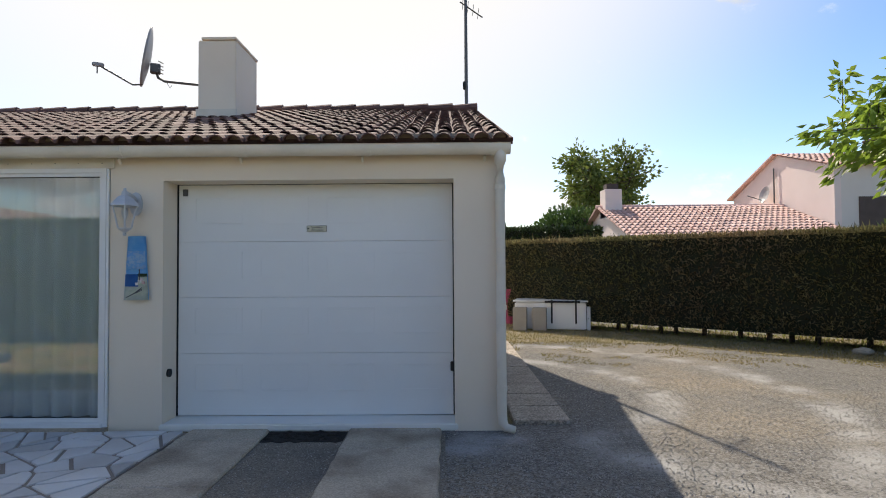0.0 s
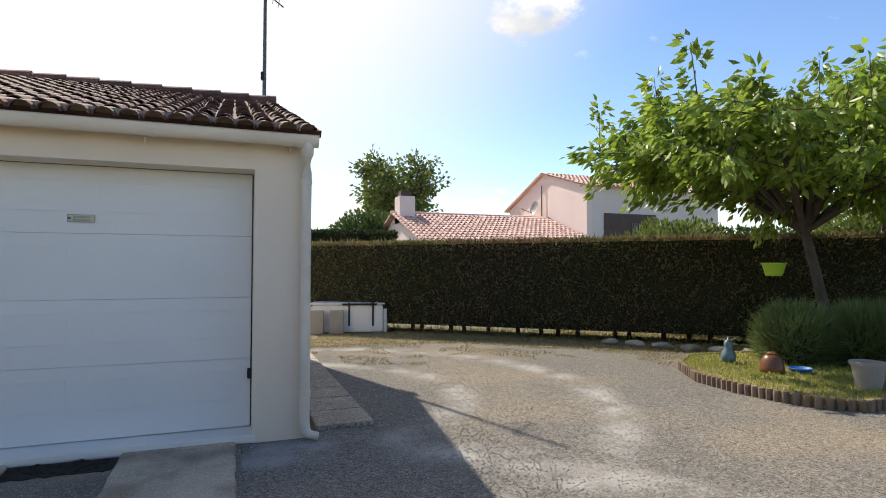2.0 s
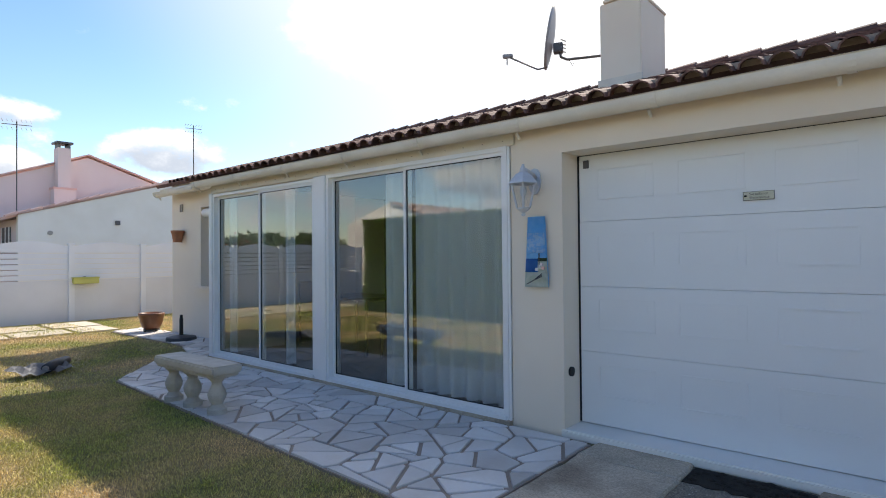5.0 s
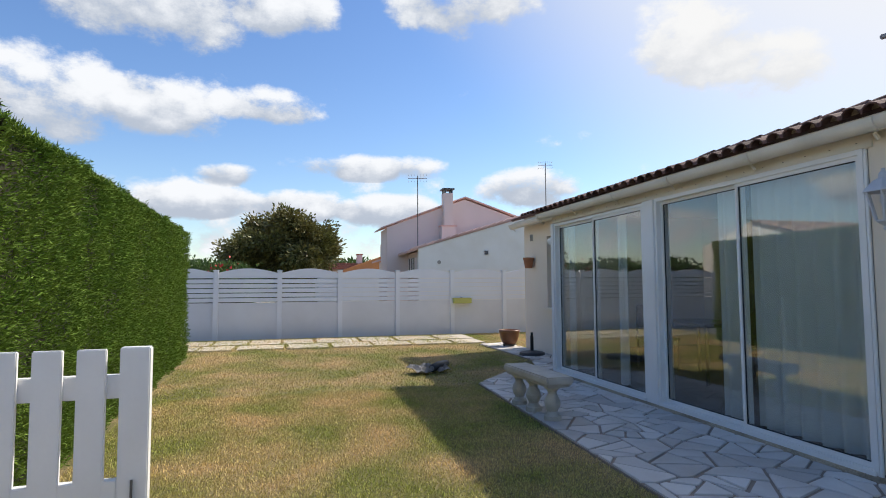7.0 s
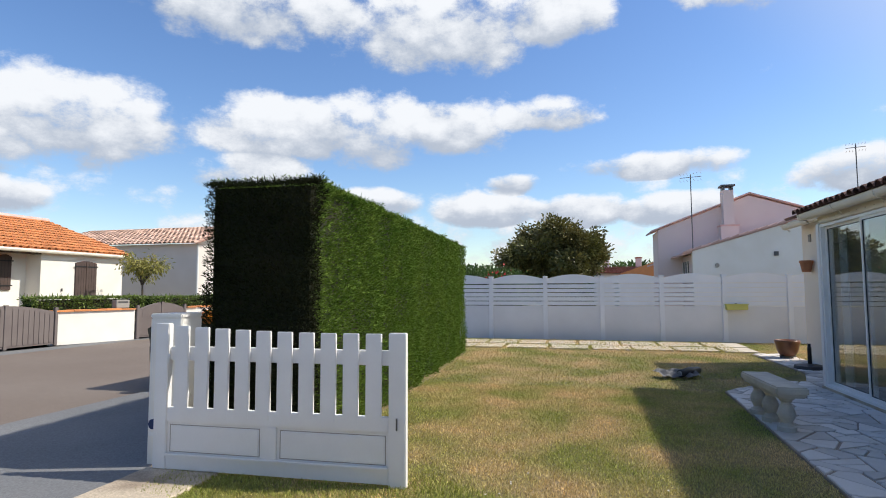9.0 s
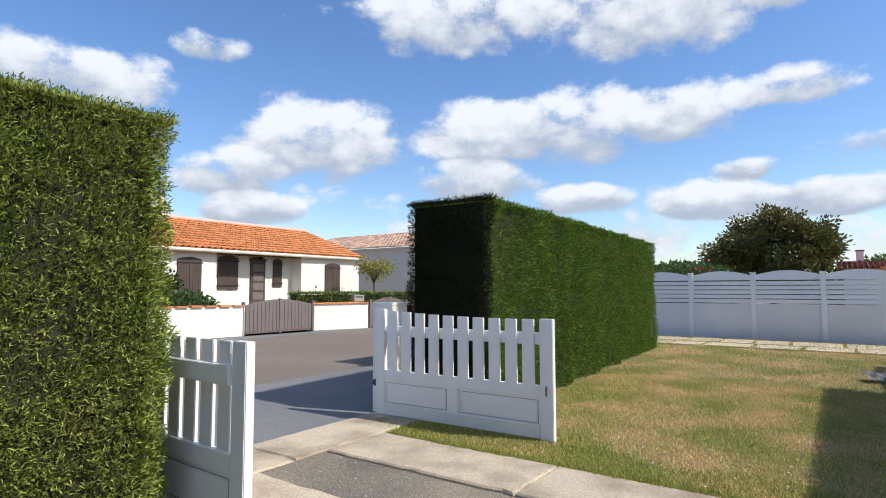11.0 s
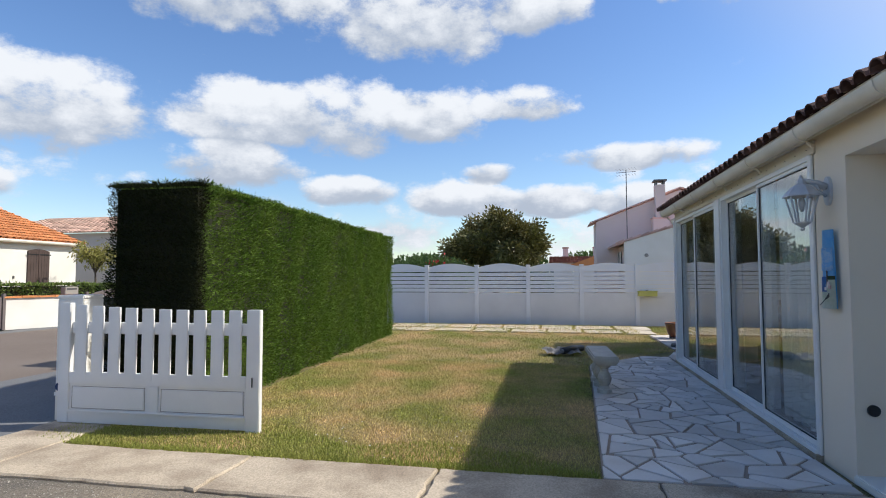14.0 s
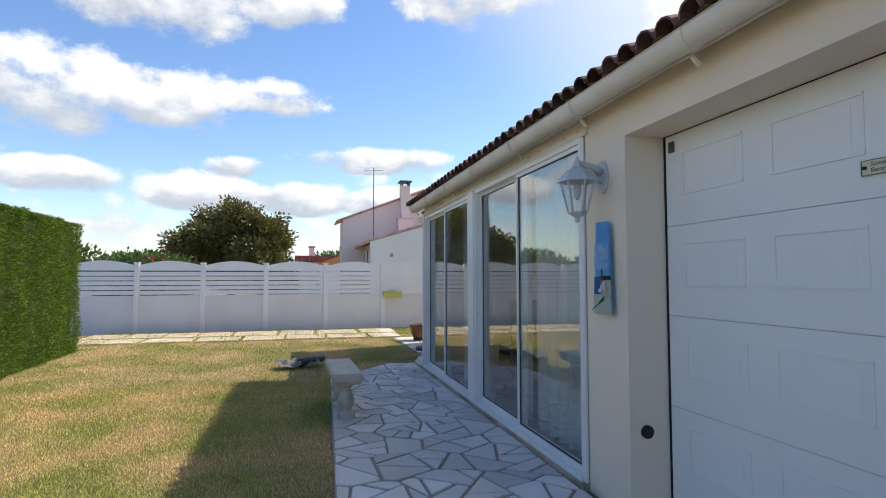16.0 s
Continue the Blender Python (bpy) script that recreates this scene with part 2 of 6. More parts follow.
RENDER = mat("cream_render", (0.83, 0.73, 0.60), 0.9, (0.75, 0.64, 0.51), 1.2, 220, 0.35, 0.004)
TRIM = mat("white_lacquer", (0.83, 0.82, 0.80), 0.35, (0.73, 0.72, 0.70), 2, 80, 0.03, 0.001)
DOORMAT = mat("door_white", (0.79, 0.80, 0.79), 0.45, (0.73, 0.74, 0.735), 1.5, 150, 0.08, 0.001)
GUTTER = mat("gutter_plastic", (0.78, 0.72, 0.62), 0.5, (0.6, 0.54, 0.44), 3, 60, 0.05, 0.002)
TILE = mat("clay_tile_dark", (0.088, 0.037, 0.031), 0.85, (0.20, 0.125, 0.105), 5, 70, 0.5, 0.006, rand=0.45)
TILE_PINK = mat("clay_tile_pink", (0.56, 0.35, 0.30), 0.85, (0.68, 0.50, 0.45), 2, 30, 0.3, 0.01, rand=0.22)
TILE_ORANGE = mat("clay_tile_orange", (0.70, 0.28, 0.10), 0.8, (0.55, 0.22, 0.09), 3, 30, 0.3, 0.01, rand=0.2)
TILE_RED = mat("clay_tile_red", (0.30, 0.11, 0.075), 0.85, (0.40, 0.18, 0.13), 3, 30, 0.3, 0.01, rand=0.2)
NAVY = mat("navy_plastic", (0.012, 0.03, 0.11), 0.4, (0.02, 0.04, 0.13), 9, 60, 0.05, 0.001)
TILE_MIXED = mat("clay_tile_mixed", (0.6, 0.42, 0.33), 0.8, (0.42, 0.25, 0.18), 3, 30, 0.3, 0.01, rand=0.35)
ASPHALT = mat("asphalt", (0.105, 0.098, 0.088), 0.95, (0.27, 0.225, 0.165), 0.9, 160, 0.5, 0.005, grain=0.35, grain_scale=120, amount=0.7, lo=0.38, hi=0.62)
GRAVEL = gravel_mat()
ROAD = mat("road_surface", (0.165, 0.128, 0.102), 0.9, (0.215, 0.18, 0.15), 0.5, 140, 0.4, 0.004, grain=0.14, grain_scale=90)
APRON = mat("apron_asphalt", (0.15, 0.155, 0.16), 0.9, (0.21, 0.21, 0.21), 0.8, 140, 0.4, 0.004, grain=0.16, grain_scale=90)
CONCRETE = mat("old_concrete", (0.56, 0.475, 0.36), 0.95, (0.25, 0.195, 0.14), 2.2, 110, 0.5, 0.004, rand=0.06, grain=0.18, grain_scale=110, amount=0.72, lo=0.42, hi=0.7)
SLABMAT = mat("washed_slab", (0.42, 0.36, 0.29), 0.95, (0.26, 0.22, 0.18), 3, 130, 0.8, 0.006, rand=0.1, grain=0.45, grain_scale=80)
PALE_SLAB = mat("pale_slab", (0.62, 0.55, 0.45), 0.95, (0.42, 0.37, 0.29), 2.5, 60, 0.5, 0.006, rand=0.12)
STONE = mat("white_flagstone", (0.68, 0.655, 0.62), 0.75, (0.54, 0.48, 0.42), 2.6, 40, 0.35, 0.006, rand=0.22, amount=0.6)
MORTAR = mat("mortar", (0.36, 0.29, 0.23), 0.95, (0.25, 0.20, 0.16), 3, 120, 0.6, 0.006)
LAWN_SOIL = mat("lawn_thatch", (0.12, 0.13, 0.033), 0.95, (0.31, 0.225, 0.115), 1.1, 70, 0.9, 0.02, grain=0.4, grain_scale=110, lo=0.40, hi=0.61, amount=0.75)
BLADE = mat("grass_blade", (0.285, 0.36, 0.05), 0.8, (0.76, 0.55, 0.28), 1.1, 30, 0, see=0.12, rand=0.38, amount=0.72, lo=0.38, hi=0.64)
STRAW = mat("straw_grass", (0.40, 0.30, 0.14), 0.9, (0.16, 0.18, 0.05), 1.1, 14, 0, see=0.3, rand=0.25, amount=0.5)
BEDGRASS = mat("bed_grass", (0.29, 0.35, 0.06), 0.8, (0.40, 0.36, 0.11), 1.5, 14, 0, see=0.3, rand=0.3)
VERGE = mat("straw_soil", (0.25, 0.20, 0.125), 0.95, (0.13, 0.12, 0.07), 1.3, 60, 0.8, 0.015, grain=0.4, grain_scale=60)
LANTERN = mat("weathered_white_metal", (0.58, 0.59, 0.62), 0.5, (0.46, 0.47, 0.49), 12, 60, 0.1, 0.001)
GROUNDMAT = mat("far_ground", (0.14, 0.13, 0.07), 0.95, (0.24, 0.2, 0.11), 0.1, 20, 0.4, 0.02)
# near black: paints in the deep shade between sprays and leaves
HEDGE_SHADE_CORE = mat("hedge_shade_core", (0.02, 0.028, 0.01), 0.95, (0.03, 0.022, 0.012), 3, 30, 0.5, 0.02)
HEDGE_LEAF = mat("cypress_spray", (0.195, 0.265, 0.046), 0.85, (0.32, 0.34, 0.092), 3.0, 22, 0, see=0.12, rand=0.45, spec=0.08, amount=0.6)
HEDGE_GREEN = mat("deep_cypress_spray", (0.11, 0.195, 0.03), 0.85, (0.19, 0.265, 0.05), 2.2, 14, 0, see=0.1, rand=0.42, spec=0.08)
HEDGE_BROWN = mat("brown_hedge_spray", (0.16, 0.165, 0.06), 0.75, (0.28, 0.165, 0.11), 0.5, 9, 0, see=0.35, rand=0.5)
# same hedge, but the shade of its sunless end is put into the colour
HEDGE_SHADED_END = mat("shaded_end_spray", (0.018, 0.028, 0.010), 0.8, (0.034, 0.03, 0.015), 0.9, 9, 0, see=0.05, rand=0.4, spec=0.05)
LEAF_TREE = mat("broad_leaf", (0.17, 0.27, 0.035), 0.4, (0.34, 0.41, 0.07), 1.2, 9, 0, see=0.5, rand=0.4)
LEAF_DARK = mat("dark_leaf", (0.035, 0.06, 0.015), 0.4, (0.06, 0.08, 0.02), 1.2, 9, 0, see=0.15, rand=0.35)
LEAF_FAR = mat("distant_leaf", (0.06, 0.11, 0.03), 0.6, (0.10, 0.16, 0.04), 0.6, 5, 0, see=0.3, rand=0.3)
LEAF_SHRUB = mat("shrub_leaf", (0.13, 0.18, 0.04), 0.6, (0.20, 0.24, 0.06), 0.9, 7, 0, see=0.3, rand=0.3)
LEAF_ROUND = mat("evergreen_leaf", (0.12, 0.13, 0.035), 0.45, (0.23, 0.185, 0.07), 0.9, 9, 0, see=0.12, rand=0.5)
LEAF_OLIVE = mat("olive_leaf", (0.28, 0.28, 0.07), 0.6, (0.40, 0.34, 0.11), 2, 9, 0, see=0.4, rand=0.3)
LEAF_BOX = mat("box_leaf", (0.14, 0.2, 0.045), 0.6, (0.2, 0.26, 0.06), 1.5, 9, 0, see=0.2, rand=0.35)
LAVENDER = mat("lavender_stem", (0.12, 0.18, 0.06), 0.7, (0.22, 0.27, 0.11), 2, 12, 0, see=0.35, rand=0.35)
BARK = mat("bark", (0.07, 0.052, 0.04), 0.95, (0.13, 0.11, 0.09), 6, 50, 0.9, 0.02)
FENCE_LOW = mat("fence_concrete_white", (0.74, 0.74, 0.75), 0.7, (0.62, 0.62, 0.63), 1.5, 90, 0.2, 0.004)
FENCE_PVC = mat("fence_plastic_white", (0.80, 0.81, 0.83), 0.4, (0.72, 0.73, 0.76), 2, 60, 0.03, 0.001)
GATE_WHITE = mat("gate_white", (0.84, 0.835, 0.82), 0.42, (0.74, 0.735, 0.72), 3, 60, 0.05, 0.001)
WALL_WHITE = mat("white_render", (0.85, 0.83, 0.78), 0.9, (0.72, 0.68, 0.6), 1, 120, 0.3, 0.005)
WALL_PINK = mat("pink_render", (0.79, 0.67, 0.63), 0.9, (0.73, 0.60, 0.56), 1, 120, 0.3, 0.005)
# greyed render for walls turned from the sun, shade included in the colour
WALL_SHADED = mat("shaded_grey_render", (0.70, 0.65, 0.60), 0.9, (0.62, 0.57, 0.53), 1, 120, 0.3, 0.005)
BROWN = mat("brown_paint", (0.065, 0.042, 0.036), 0.6, (0.10, 0.07, 0.06), 3, 60, 0.1, 0.002)
BROWNGATE = mat("taupe_gate", (0.15, 0.125, 0.12), 0.6, (0.19, 0.16, 0.15), 3, 60, 0.1, 0.002)
BLACK = mat("black_rubber", (0.012, 0.012, 0.013), 0.6, (0.02, 0.02, 0.02), 3, 60, 0.1, 0.001)
METAL = mat("galvanised_metal", (0.35, 0.35, 0.36), 0.45, (0.2, 0.2, 0.2), 8, 60, 0.1, 0.001, metal=0.8)
DARKMETAL = mat("weathered_metal", (0.10, 0.10, 0.105), 0.5, (0.16, 0.15, 0.14), 8, 60, 0.1, 0.001, metal=0.5)
DISH = mat("dish_grey", (0.36, 0.35, 0.36), 0.5, (0.28, 0.27, 0.27), 5, 60, 0.05, 0.001)
TERRA = mat("terracotta", (0.42, 0.17, 0.08), 0.75, (0.30, 0.12, 0.06), 6, 60, 0.3, 0.003)
GLAZED = mat("glazed_brown_clay", (0.20, 0.085, 0.04), 0.3, (0.13, 0.055, 0.03), 6, 60, 0.15, 0.002)
LIME = mat("lime_plastic", (0.42, 0.62, 0.05), 0.4, (0.38, 0.56, 0.05), 5, 60, 0, 0)
YELLOWGREEN = mat("pale_lime_plastic", (0.55, 0.55, 0.16), 0.5, (0.48, 0.48, 0.14), 5, 60, 0, 0)
BENCHMAT = mat("cast_stone", (0.60, 0.56, 0.48), 0.9, (0.38, 0.34, 0.28), 7, 90, 0.5, 0.004)
CURTAIN = mat("white_voile", (0.88, 0.89, 0.88), 0.9, (0.76, 0.77, 0.76), 4, 90, 0.1, 0.002, see=0.3)
# indoor dimness is put into this dark wall and ceiling colour
INSIDE_DIM = mat("dim_room_paint", (0.20, 0.175, 0.14), 0.9, (0.15, 0.13, 0.105), 2, 80, 0.1, 0.002)
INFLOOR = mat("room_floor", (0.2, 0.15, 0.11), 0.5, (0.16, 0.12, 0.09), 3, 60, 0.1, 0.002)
WOOD = mat("dark_wood", (0.10, 0.06, 0.035), 0.5, (0.15, 0.09, 0.05), 6, 60, 0.2, 0.002)
TARP = mat("grey_tarpaulin", (0.30, 0.30, 0.31), 0.6, (0.2, 0.2, 0.21), 6, 40, 0.4, 0.006)
TARPDARK = mat("dark_sheet", (0.035, 0.036, 0.04), 0.5, (0.06, 0.06, 0.06), 6, 40, 0.3, 0.006)
GLASS = glass_mat("window_glass", (0.95, 0.97, 0.96), 0.0, 0.125)
LAMPGLASS = glass_mat("lantern_glass", (0.95, 0.95, 0.95), 0.02, 0.03)
BLUE = mat("blue_paint", (0.14, 0.50, 0.88), 0.5, (0.40, 0.72, 0.95), 9, 60, 0.1, 0.001)
SEABLUE = mat("deep_blue_paint", (0.02, 0.13, 0.42), 0.5, (0.04, 0.2, 0.5), 9, 60, 0.1, 0.001)
CLOUDPAINT = mat("pale_cloud_paint", (0.62, 0.78, 0.93), 0.5, (0.32, 0.64, 0.92), 30, 60, 0.1, 0.001, lo=0.45, hi=0.55, amount=0.9)
SHOREPAINT = mat("pale_shore_paint", (0.84, 0.82, 0.68), 0.6, (0.62, 0.66, 0.46), 40, 90, 0.1, 0.001)
SOIL = mat("damp_soil", (0.022, 0.018, 0.014), 0.95, (0.05, 0.04, 0.03), 14, 120, 0.9, 0.02)
SAND = mat("sand_paint", (0.66, 0.62, 0.48), 0.6, (0.48, 0.5, 0.36), 20, 60, 0.1, 0.001)
TEAL = mat("teal_glaze", (0.07, 0.15, 0.17), 0.35, (0.2, 0.28, 0.30), 20, 60, 0.1, 0.001)
GREYPLASTIC = mat("grey_plastic", (0.36, 0.33, 0.29), 0.6, (0.30, 0.28, 0.25), 6, 60, 0.1, 0.001)
ROCK = mat("edging_rock", (0.42, 0.39, 0.34), 0.9, (0.28, 0.26, 0.22), 6, 40, 0.5, 0.01, rand=0.2)
LOGWOOD = mat("log_edging", (0.24, 0.17, 0.12), 0.9, (0.14, 0.10, 0.07), 8, 60, 0.5, 0.006, rand=0.2)
PINKPOT = mat("magenta_plastic", (0.45, 0.07, 0.16), 0.5)
ORANGE = mat("orange_lens", (0.75, 0.24, 0.02), 0.3)
RED = mat("red_petal", (0.55, 0.03, 0.03), 0.6)
CARPAINT = mat("dark_car_paint", (0.02, 0.022, 0.025), 0.2, spec=0.6)


# ---- helpers for shapes ----
def thing(name, label, category, loc=(0, 0, 0), rz=0.0, group="", kind=""):
    ob = new(name)
    ob.matrix_world = pose(*loc, 0, 0, rz)
    ob.empty_display_size = 0.1
    return tagged(ob, label, category, group, kind)


def mesh_of(name, bm, material, smooth=False):
    me = bpy.data.meshes.new(name)
    bmesh.ops.recalc_face_normals(bm, faces=bm.faces)
    bm.to_mesh(me)
    bm.free()
    me.materials.append(material)
    if smooth:
        me.polygons.foreach_set("use_smooth", [True] * len(me.polygons))
    return me


def part(name, bm, material, parent, label="", smooth=False):
    ob = new(name, mesh_of(name, bm, material, smooth))
    ob.parent = parent
    return tagged(ob, label)


def solid(name, bm, material, label, category="", kind="", group="", smooth=False):
    return tagged(new(name, mesh_of(name, bm, material, smooth)), label, category, group, kind)


def box(x0, x1, y0, y1, z0, z1, bevel=0.0, bm=None):
    bm = bm or bmesh.new()
    x0, x1, y0, y1, z0, z1 = min(x0, x1), max(x0, x1), min(y0, y1), max(y0, y1), min(z0, z1), max(z0, z1)
    made = bmesh.ops.create_cube(bm, size=1, matrix=Matrix.Translation(((x0 + x1) / 2, (y0 + y1) / 2, (z0 + z1) / 2)) @ Matrix.Diagonal((x1 - x0, y1 - y0, z1 - z0, 1)))
    if bevel:
        edges = {e for v in made["verts"] for e in v.link_edges}
        bmesh.ops.bevel(bm, geom=list(edges), offset=bevel, segments=2, affect="EDGES")
    return bm


def turned(profile, segments=20, bm=None, at=(0, 0, 0)):
    """A solid of revolution from (radius, height) pairs."""
    bm = bm or bmesh.new()
    rings = []
    for r, z in profile:
        rings.append([bm.verts.new((at[0] + r * math.cos(a), at[1] + r * math.sin(a), at[2] + z)) for a in [2 * math.pi * i / segments for i in range(segments)]])
    for a, b in zip(rings, rings[1:]):
        for i in range(segments):
            bm.faces.new((a[i], a[(i + 1) % segments], b[(i + 1) % segments], b[i]))
    bm.faces.new(list(reversed(rings[0])))
    bm.faces.new(rings[-1])
    return bm


def tube(points, radii, segments=8, bm=None):
    """A round bar through the points, tapering by radii."""
    bm = bm or bmesh.new()
    pts = [Vector(p) for p in points]
    radii = radii if isinstance(radii, (list, tuple)) else [radii] * len(pts)
    rings = []
    for i, p in enumerate(pts):
        d = (pts[min(i + 1, len(pts) - 1)] - pts[max(i - 1, 0)]).normalized()
        u = d.orthogonal().normalized() if abs(d.z) > 0.99 else d.cross(Vector((0, 0, 1))).normalized()
        v = d.cross(u)
        rings.append([bm.verts.new(p + radii[i] * (u * math.cos(2 * math.pi * k / segments) + v * math.sin(2 * math.pi * k / segments))) for k in range(segments)])
    for a, b in zip(rings, rings[1:]):
        for k in range(segments):
            bm.faces.new((a[k], a[(k + 1) % segments], b[(k + 1) % segments], b[k]))
    bm.faces.new(list(reversed(rings[0])))
    bm.faces.new(rings[-1])
    return bm


def prism(points, z0, z1, bm=None):
    """A flat polygon in x and y, raised from z0 to z1."""
    bm = bm or bmesh.new()
    a, b = [bm.verts.new((x, y, z0)) for x, y in points], [bm.verts.new((x, y, z1)) for x, y in points]
    n = len(points)
    bm.faces.new(list(reversed(a)))
    bm.faces.new(b)
    for i in range(n):
        bm.faces.new((a[i], a[(i + 1) % n], b[(i + 1) % n], b[i]))
    return bm


def upright(points, y0, y1, bm=None):
    """A polygon in x and z, with a thickness in y."""
    bm = bm or bmesh.new()
    a, b = [bm.verts.new((x, y0, z)) for x, z in points], [bm.verts.new((x, y1, z)) for x, z in points]
    n = len(points)
    bm.faces.new(list(reversed(a)))
    bm.faces.new(b)
    for i in range(n):
        bm.faces.new((a[i], a[(i + 1) % n], b[(i + 1) % n], b[i]))
    return bm


def across(points, x0, x1, bm=None):
    """A polygon in y and z, with a thickness in x."""
    bm = bm or bmesh.new()
    a, b = [bm.verts.new((x0, y, z)) for y, z in points], [bm.verts.new((x1, y, z)) for y, z in points]
    n = len(points)
    bm.faces.new(list(reversed(a)))
    bm.faces.new(b)
    for i in range(n):
        bm.faces.new((a[i], a[(i + 1) % n], b[(i + 1) % n], b[i]))
    return bm


RNG = np.random.default_rng(4)


def unit(v):
    return v / np.maximum(np.linalg.norm(v, axis=1, keepdims=True), 1e-9)


def leaf_mesh(name, at, along, length, width, material, fold=0.25):
    """Many small folded leaves: each a diamond from its foot along its own direction."""
    n = len(at)
    length, width = np.broadcast_to(length, n)[:, None], np.broadcast_to(width, n)[:, None]
    d = unit(along)
    s = unit(np.cross(d, unit(RNG.normal(size=(n, 3)))))
    up = np.cross(s, d)
    mid = at + d * length * 0.45
    verts = np.stack([at, mid + s * width / 2 + up * width * fold, at + d * length, mid - s * width / 2 + up * width * fold], 1).reshape(-1, 3)
    i = np.arange(n)[:, None] * 4
    tri = np.concatenate([i, i + 1, i + 2, i, i + 2, i + 3], 1).reshape(-1, 3)
    me = bpy.data.meshes.new(name)
    me.vertices.add(len(verts))
    me.vertices.foreach_set("co", verts.astype(np.float32).ravel())
    me.loops.add(tri.size)
    me.loops.foreach_set("vertex_index", tri.astype(np.int32).ravel())
    me.polygons.add(len(tri))
    me.polygons.foreach_set("loop_start", np.arange(0, tri.size, 3, dtype=np.int32))
    me.update(calc_edges=True)
    me.validate()
    me.materials.append(material)
    return me


def hedge(name, label, p0, p1, depth, height, density, material, core, length=(0.025, 0.055), lift=0.0, width=0.0095, end=None, back=0.15, fold=0.0):
    """A clipped hedge along p0 to p1, growing to the right-hand side of that line: a dense core, near black for the
    shade inside, under a skin of sprays.
    """
    p0, p1 = np.array(p0, float), np.array(p1, float)
    run = np.linalg.norm(p1 - p0)
    ex = np.array([*(p1 - p0) / run, 0])
    ey = np.array([ex[1], -ex[0], 0])
    rz = math.degrees(math.atan2(ex[1], ex[0]))
    top = thing(name, label, "hedge")
    faces = [((0, 0), ex * run, -ey), ((0, depth), ex * run, ey), ((0, 0), ey * depth, -ex), ((run, 0), ey * depth, ex)]
    at, dirs, hidden = [], [], ey
    for (a, b), span, nrm in faces:
        area = np.linalg.norm(span) * (height - lift)
        n = int(area * density * (back if nrm @ hidden > 0.5 else 1))
        u, h = RNG.random(n), RNG.random(n)
        p = np.array([*p0, 0]) + ex * a + ey * b + u[:, None] * span + np.array([0, 0, 1.0]) * (lift + h * (height - lift))[:, None]
        wob = 0.035 * np.sin(p[:, 0] * 5.1 + p[:, 2] * 7) * np.cos(p[:, 1] * 4.3 + p[:, 2] * 3.1)
        along = (p - np.array([*p0, 0])) @ ex
        wob += 0.026 * np.sin(along * 31 + 2.2 * np.sin(p[:, 2] * 13)) * np.sin(p[:, 2] * 37 + 2.6 * np.sin(along * 11))
        wob += fold * np.sin(along * 6.1 + 1.7 * np.sin(along * 2.3) + 0.5 * np.sin(p[:, 2] * 3))
        at.append(p + nrm * (wob - 0.02 - 0.10 * RNG.random(n))[:, None])
        dirs.append(nrm * 0.85 + np.array([0, 0, 0.35]) + RNG.normal(size=(n, 3)) * 0.5)
    n = int(run * depth * density)
    p = np.array([*p0, height - 0.05]) + ex * (RNG.random(n) * run)[:, None] + ey * (RNG.random(n) * depth)[:, None]
    at.append(p)
    dirs.append(np.array([0, 0, 1.0]) + RNG.normal(size=(n, 3)) * 0.35)
    at, dirs = np.concatenate(at), np.concatenate(dirs)
    ln = RNG.uniform(*length, len(at))
    tall = (at[:, 2] > height - 0.06) & (RNG.random(len(at)) < 0.03)
    ln = np.where(tall, ln * 1.8, ln)
    # far end face takes its own material, darkened where the sun misses it
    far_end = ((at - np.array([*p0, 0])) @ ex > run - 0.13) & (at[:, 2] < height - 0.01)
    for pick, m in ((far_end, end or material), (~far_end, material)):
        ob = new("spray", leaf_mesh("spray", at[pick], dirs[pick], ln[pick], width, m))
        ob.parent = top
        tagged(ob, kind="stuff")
    i = 0.07 + fold
    c = [p0 + ex[:2] * a + ey[:2] * b for a, b in ((i, i), (run - i, i), (run - i, depth - 0.03), (i, depth - 0.03))]
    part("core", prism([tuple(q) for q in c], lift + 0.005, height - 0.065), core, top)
    return top, ex, ey, run



def tile_shell(radius, length, thick=0.012, seg=6, taper=0.82):
    """One half-round cover tile, its foot at the origin, rising along y."""
    v, f = [], []
    for y, k in ((0, 1.0), (length, taper)):
        for r in (radius * k, (radius - thick) * k):
            v += [(r * math.cos(math.pi * i / seg), y, r * math.sin(math.pi * i / seg) * 0.85) for i in range(seg + 1)]
    n = seg + 1
    for i in range(seg):
        f.append((i, i + 1, 2 * n + i + 1, 2 * n + i))
        f.append((i, n + i, n + i + 1, i + 1))
    return v, f


def join_at(name, verts, faces, mats, material):
    """One mesh holding the shape once for every matrix."""
    v = np.array([(*p, 1) for p in verts])
    allv, allf, k = [], [], len(verts)
    for i, m in enumerate(mats):
        allv.append((v @ np.array(m).T)[:, :3])
    fa = np.array(faces)
    allf = (fa[None] + (np.arange(len(mats)) * k)[:, None, None]).reshape(-1, fa.shape[1])
    me = bpy.data.meshes.new(name)
    me.from_pydata(np.concatenate(allv).tolist(), [], allf.tolist())
    me.materials.append(material)
    return me


# ---- ground ----
bm = prism([(-400, -400), (400, -400), (400, 400), (-400, 400)], -0.5, -0.02)
solid("ground", bm, GROUNDMAT, "dry grassy ground reaching the horizon", kind="structure")
solid("road", prism([(-60, -9.3), (60, -14.5), (60, -4.2), (-60, -4.2)], -0.3, -0.010), ROAD, "worn brownish asphalt road", kind="structure")
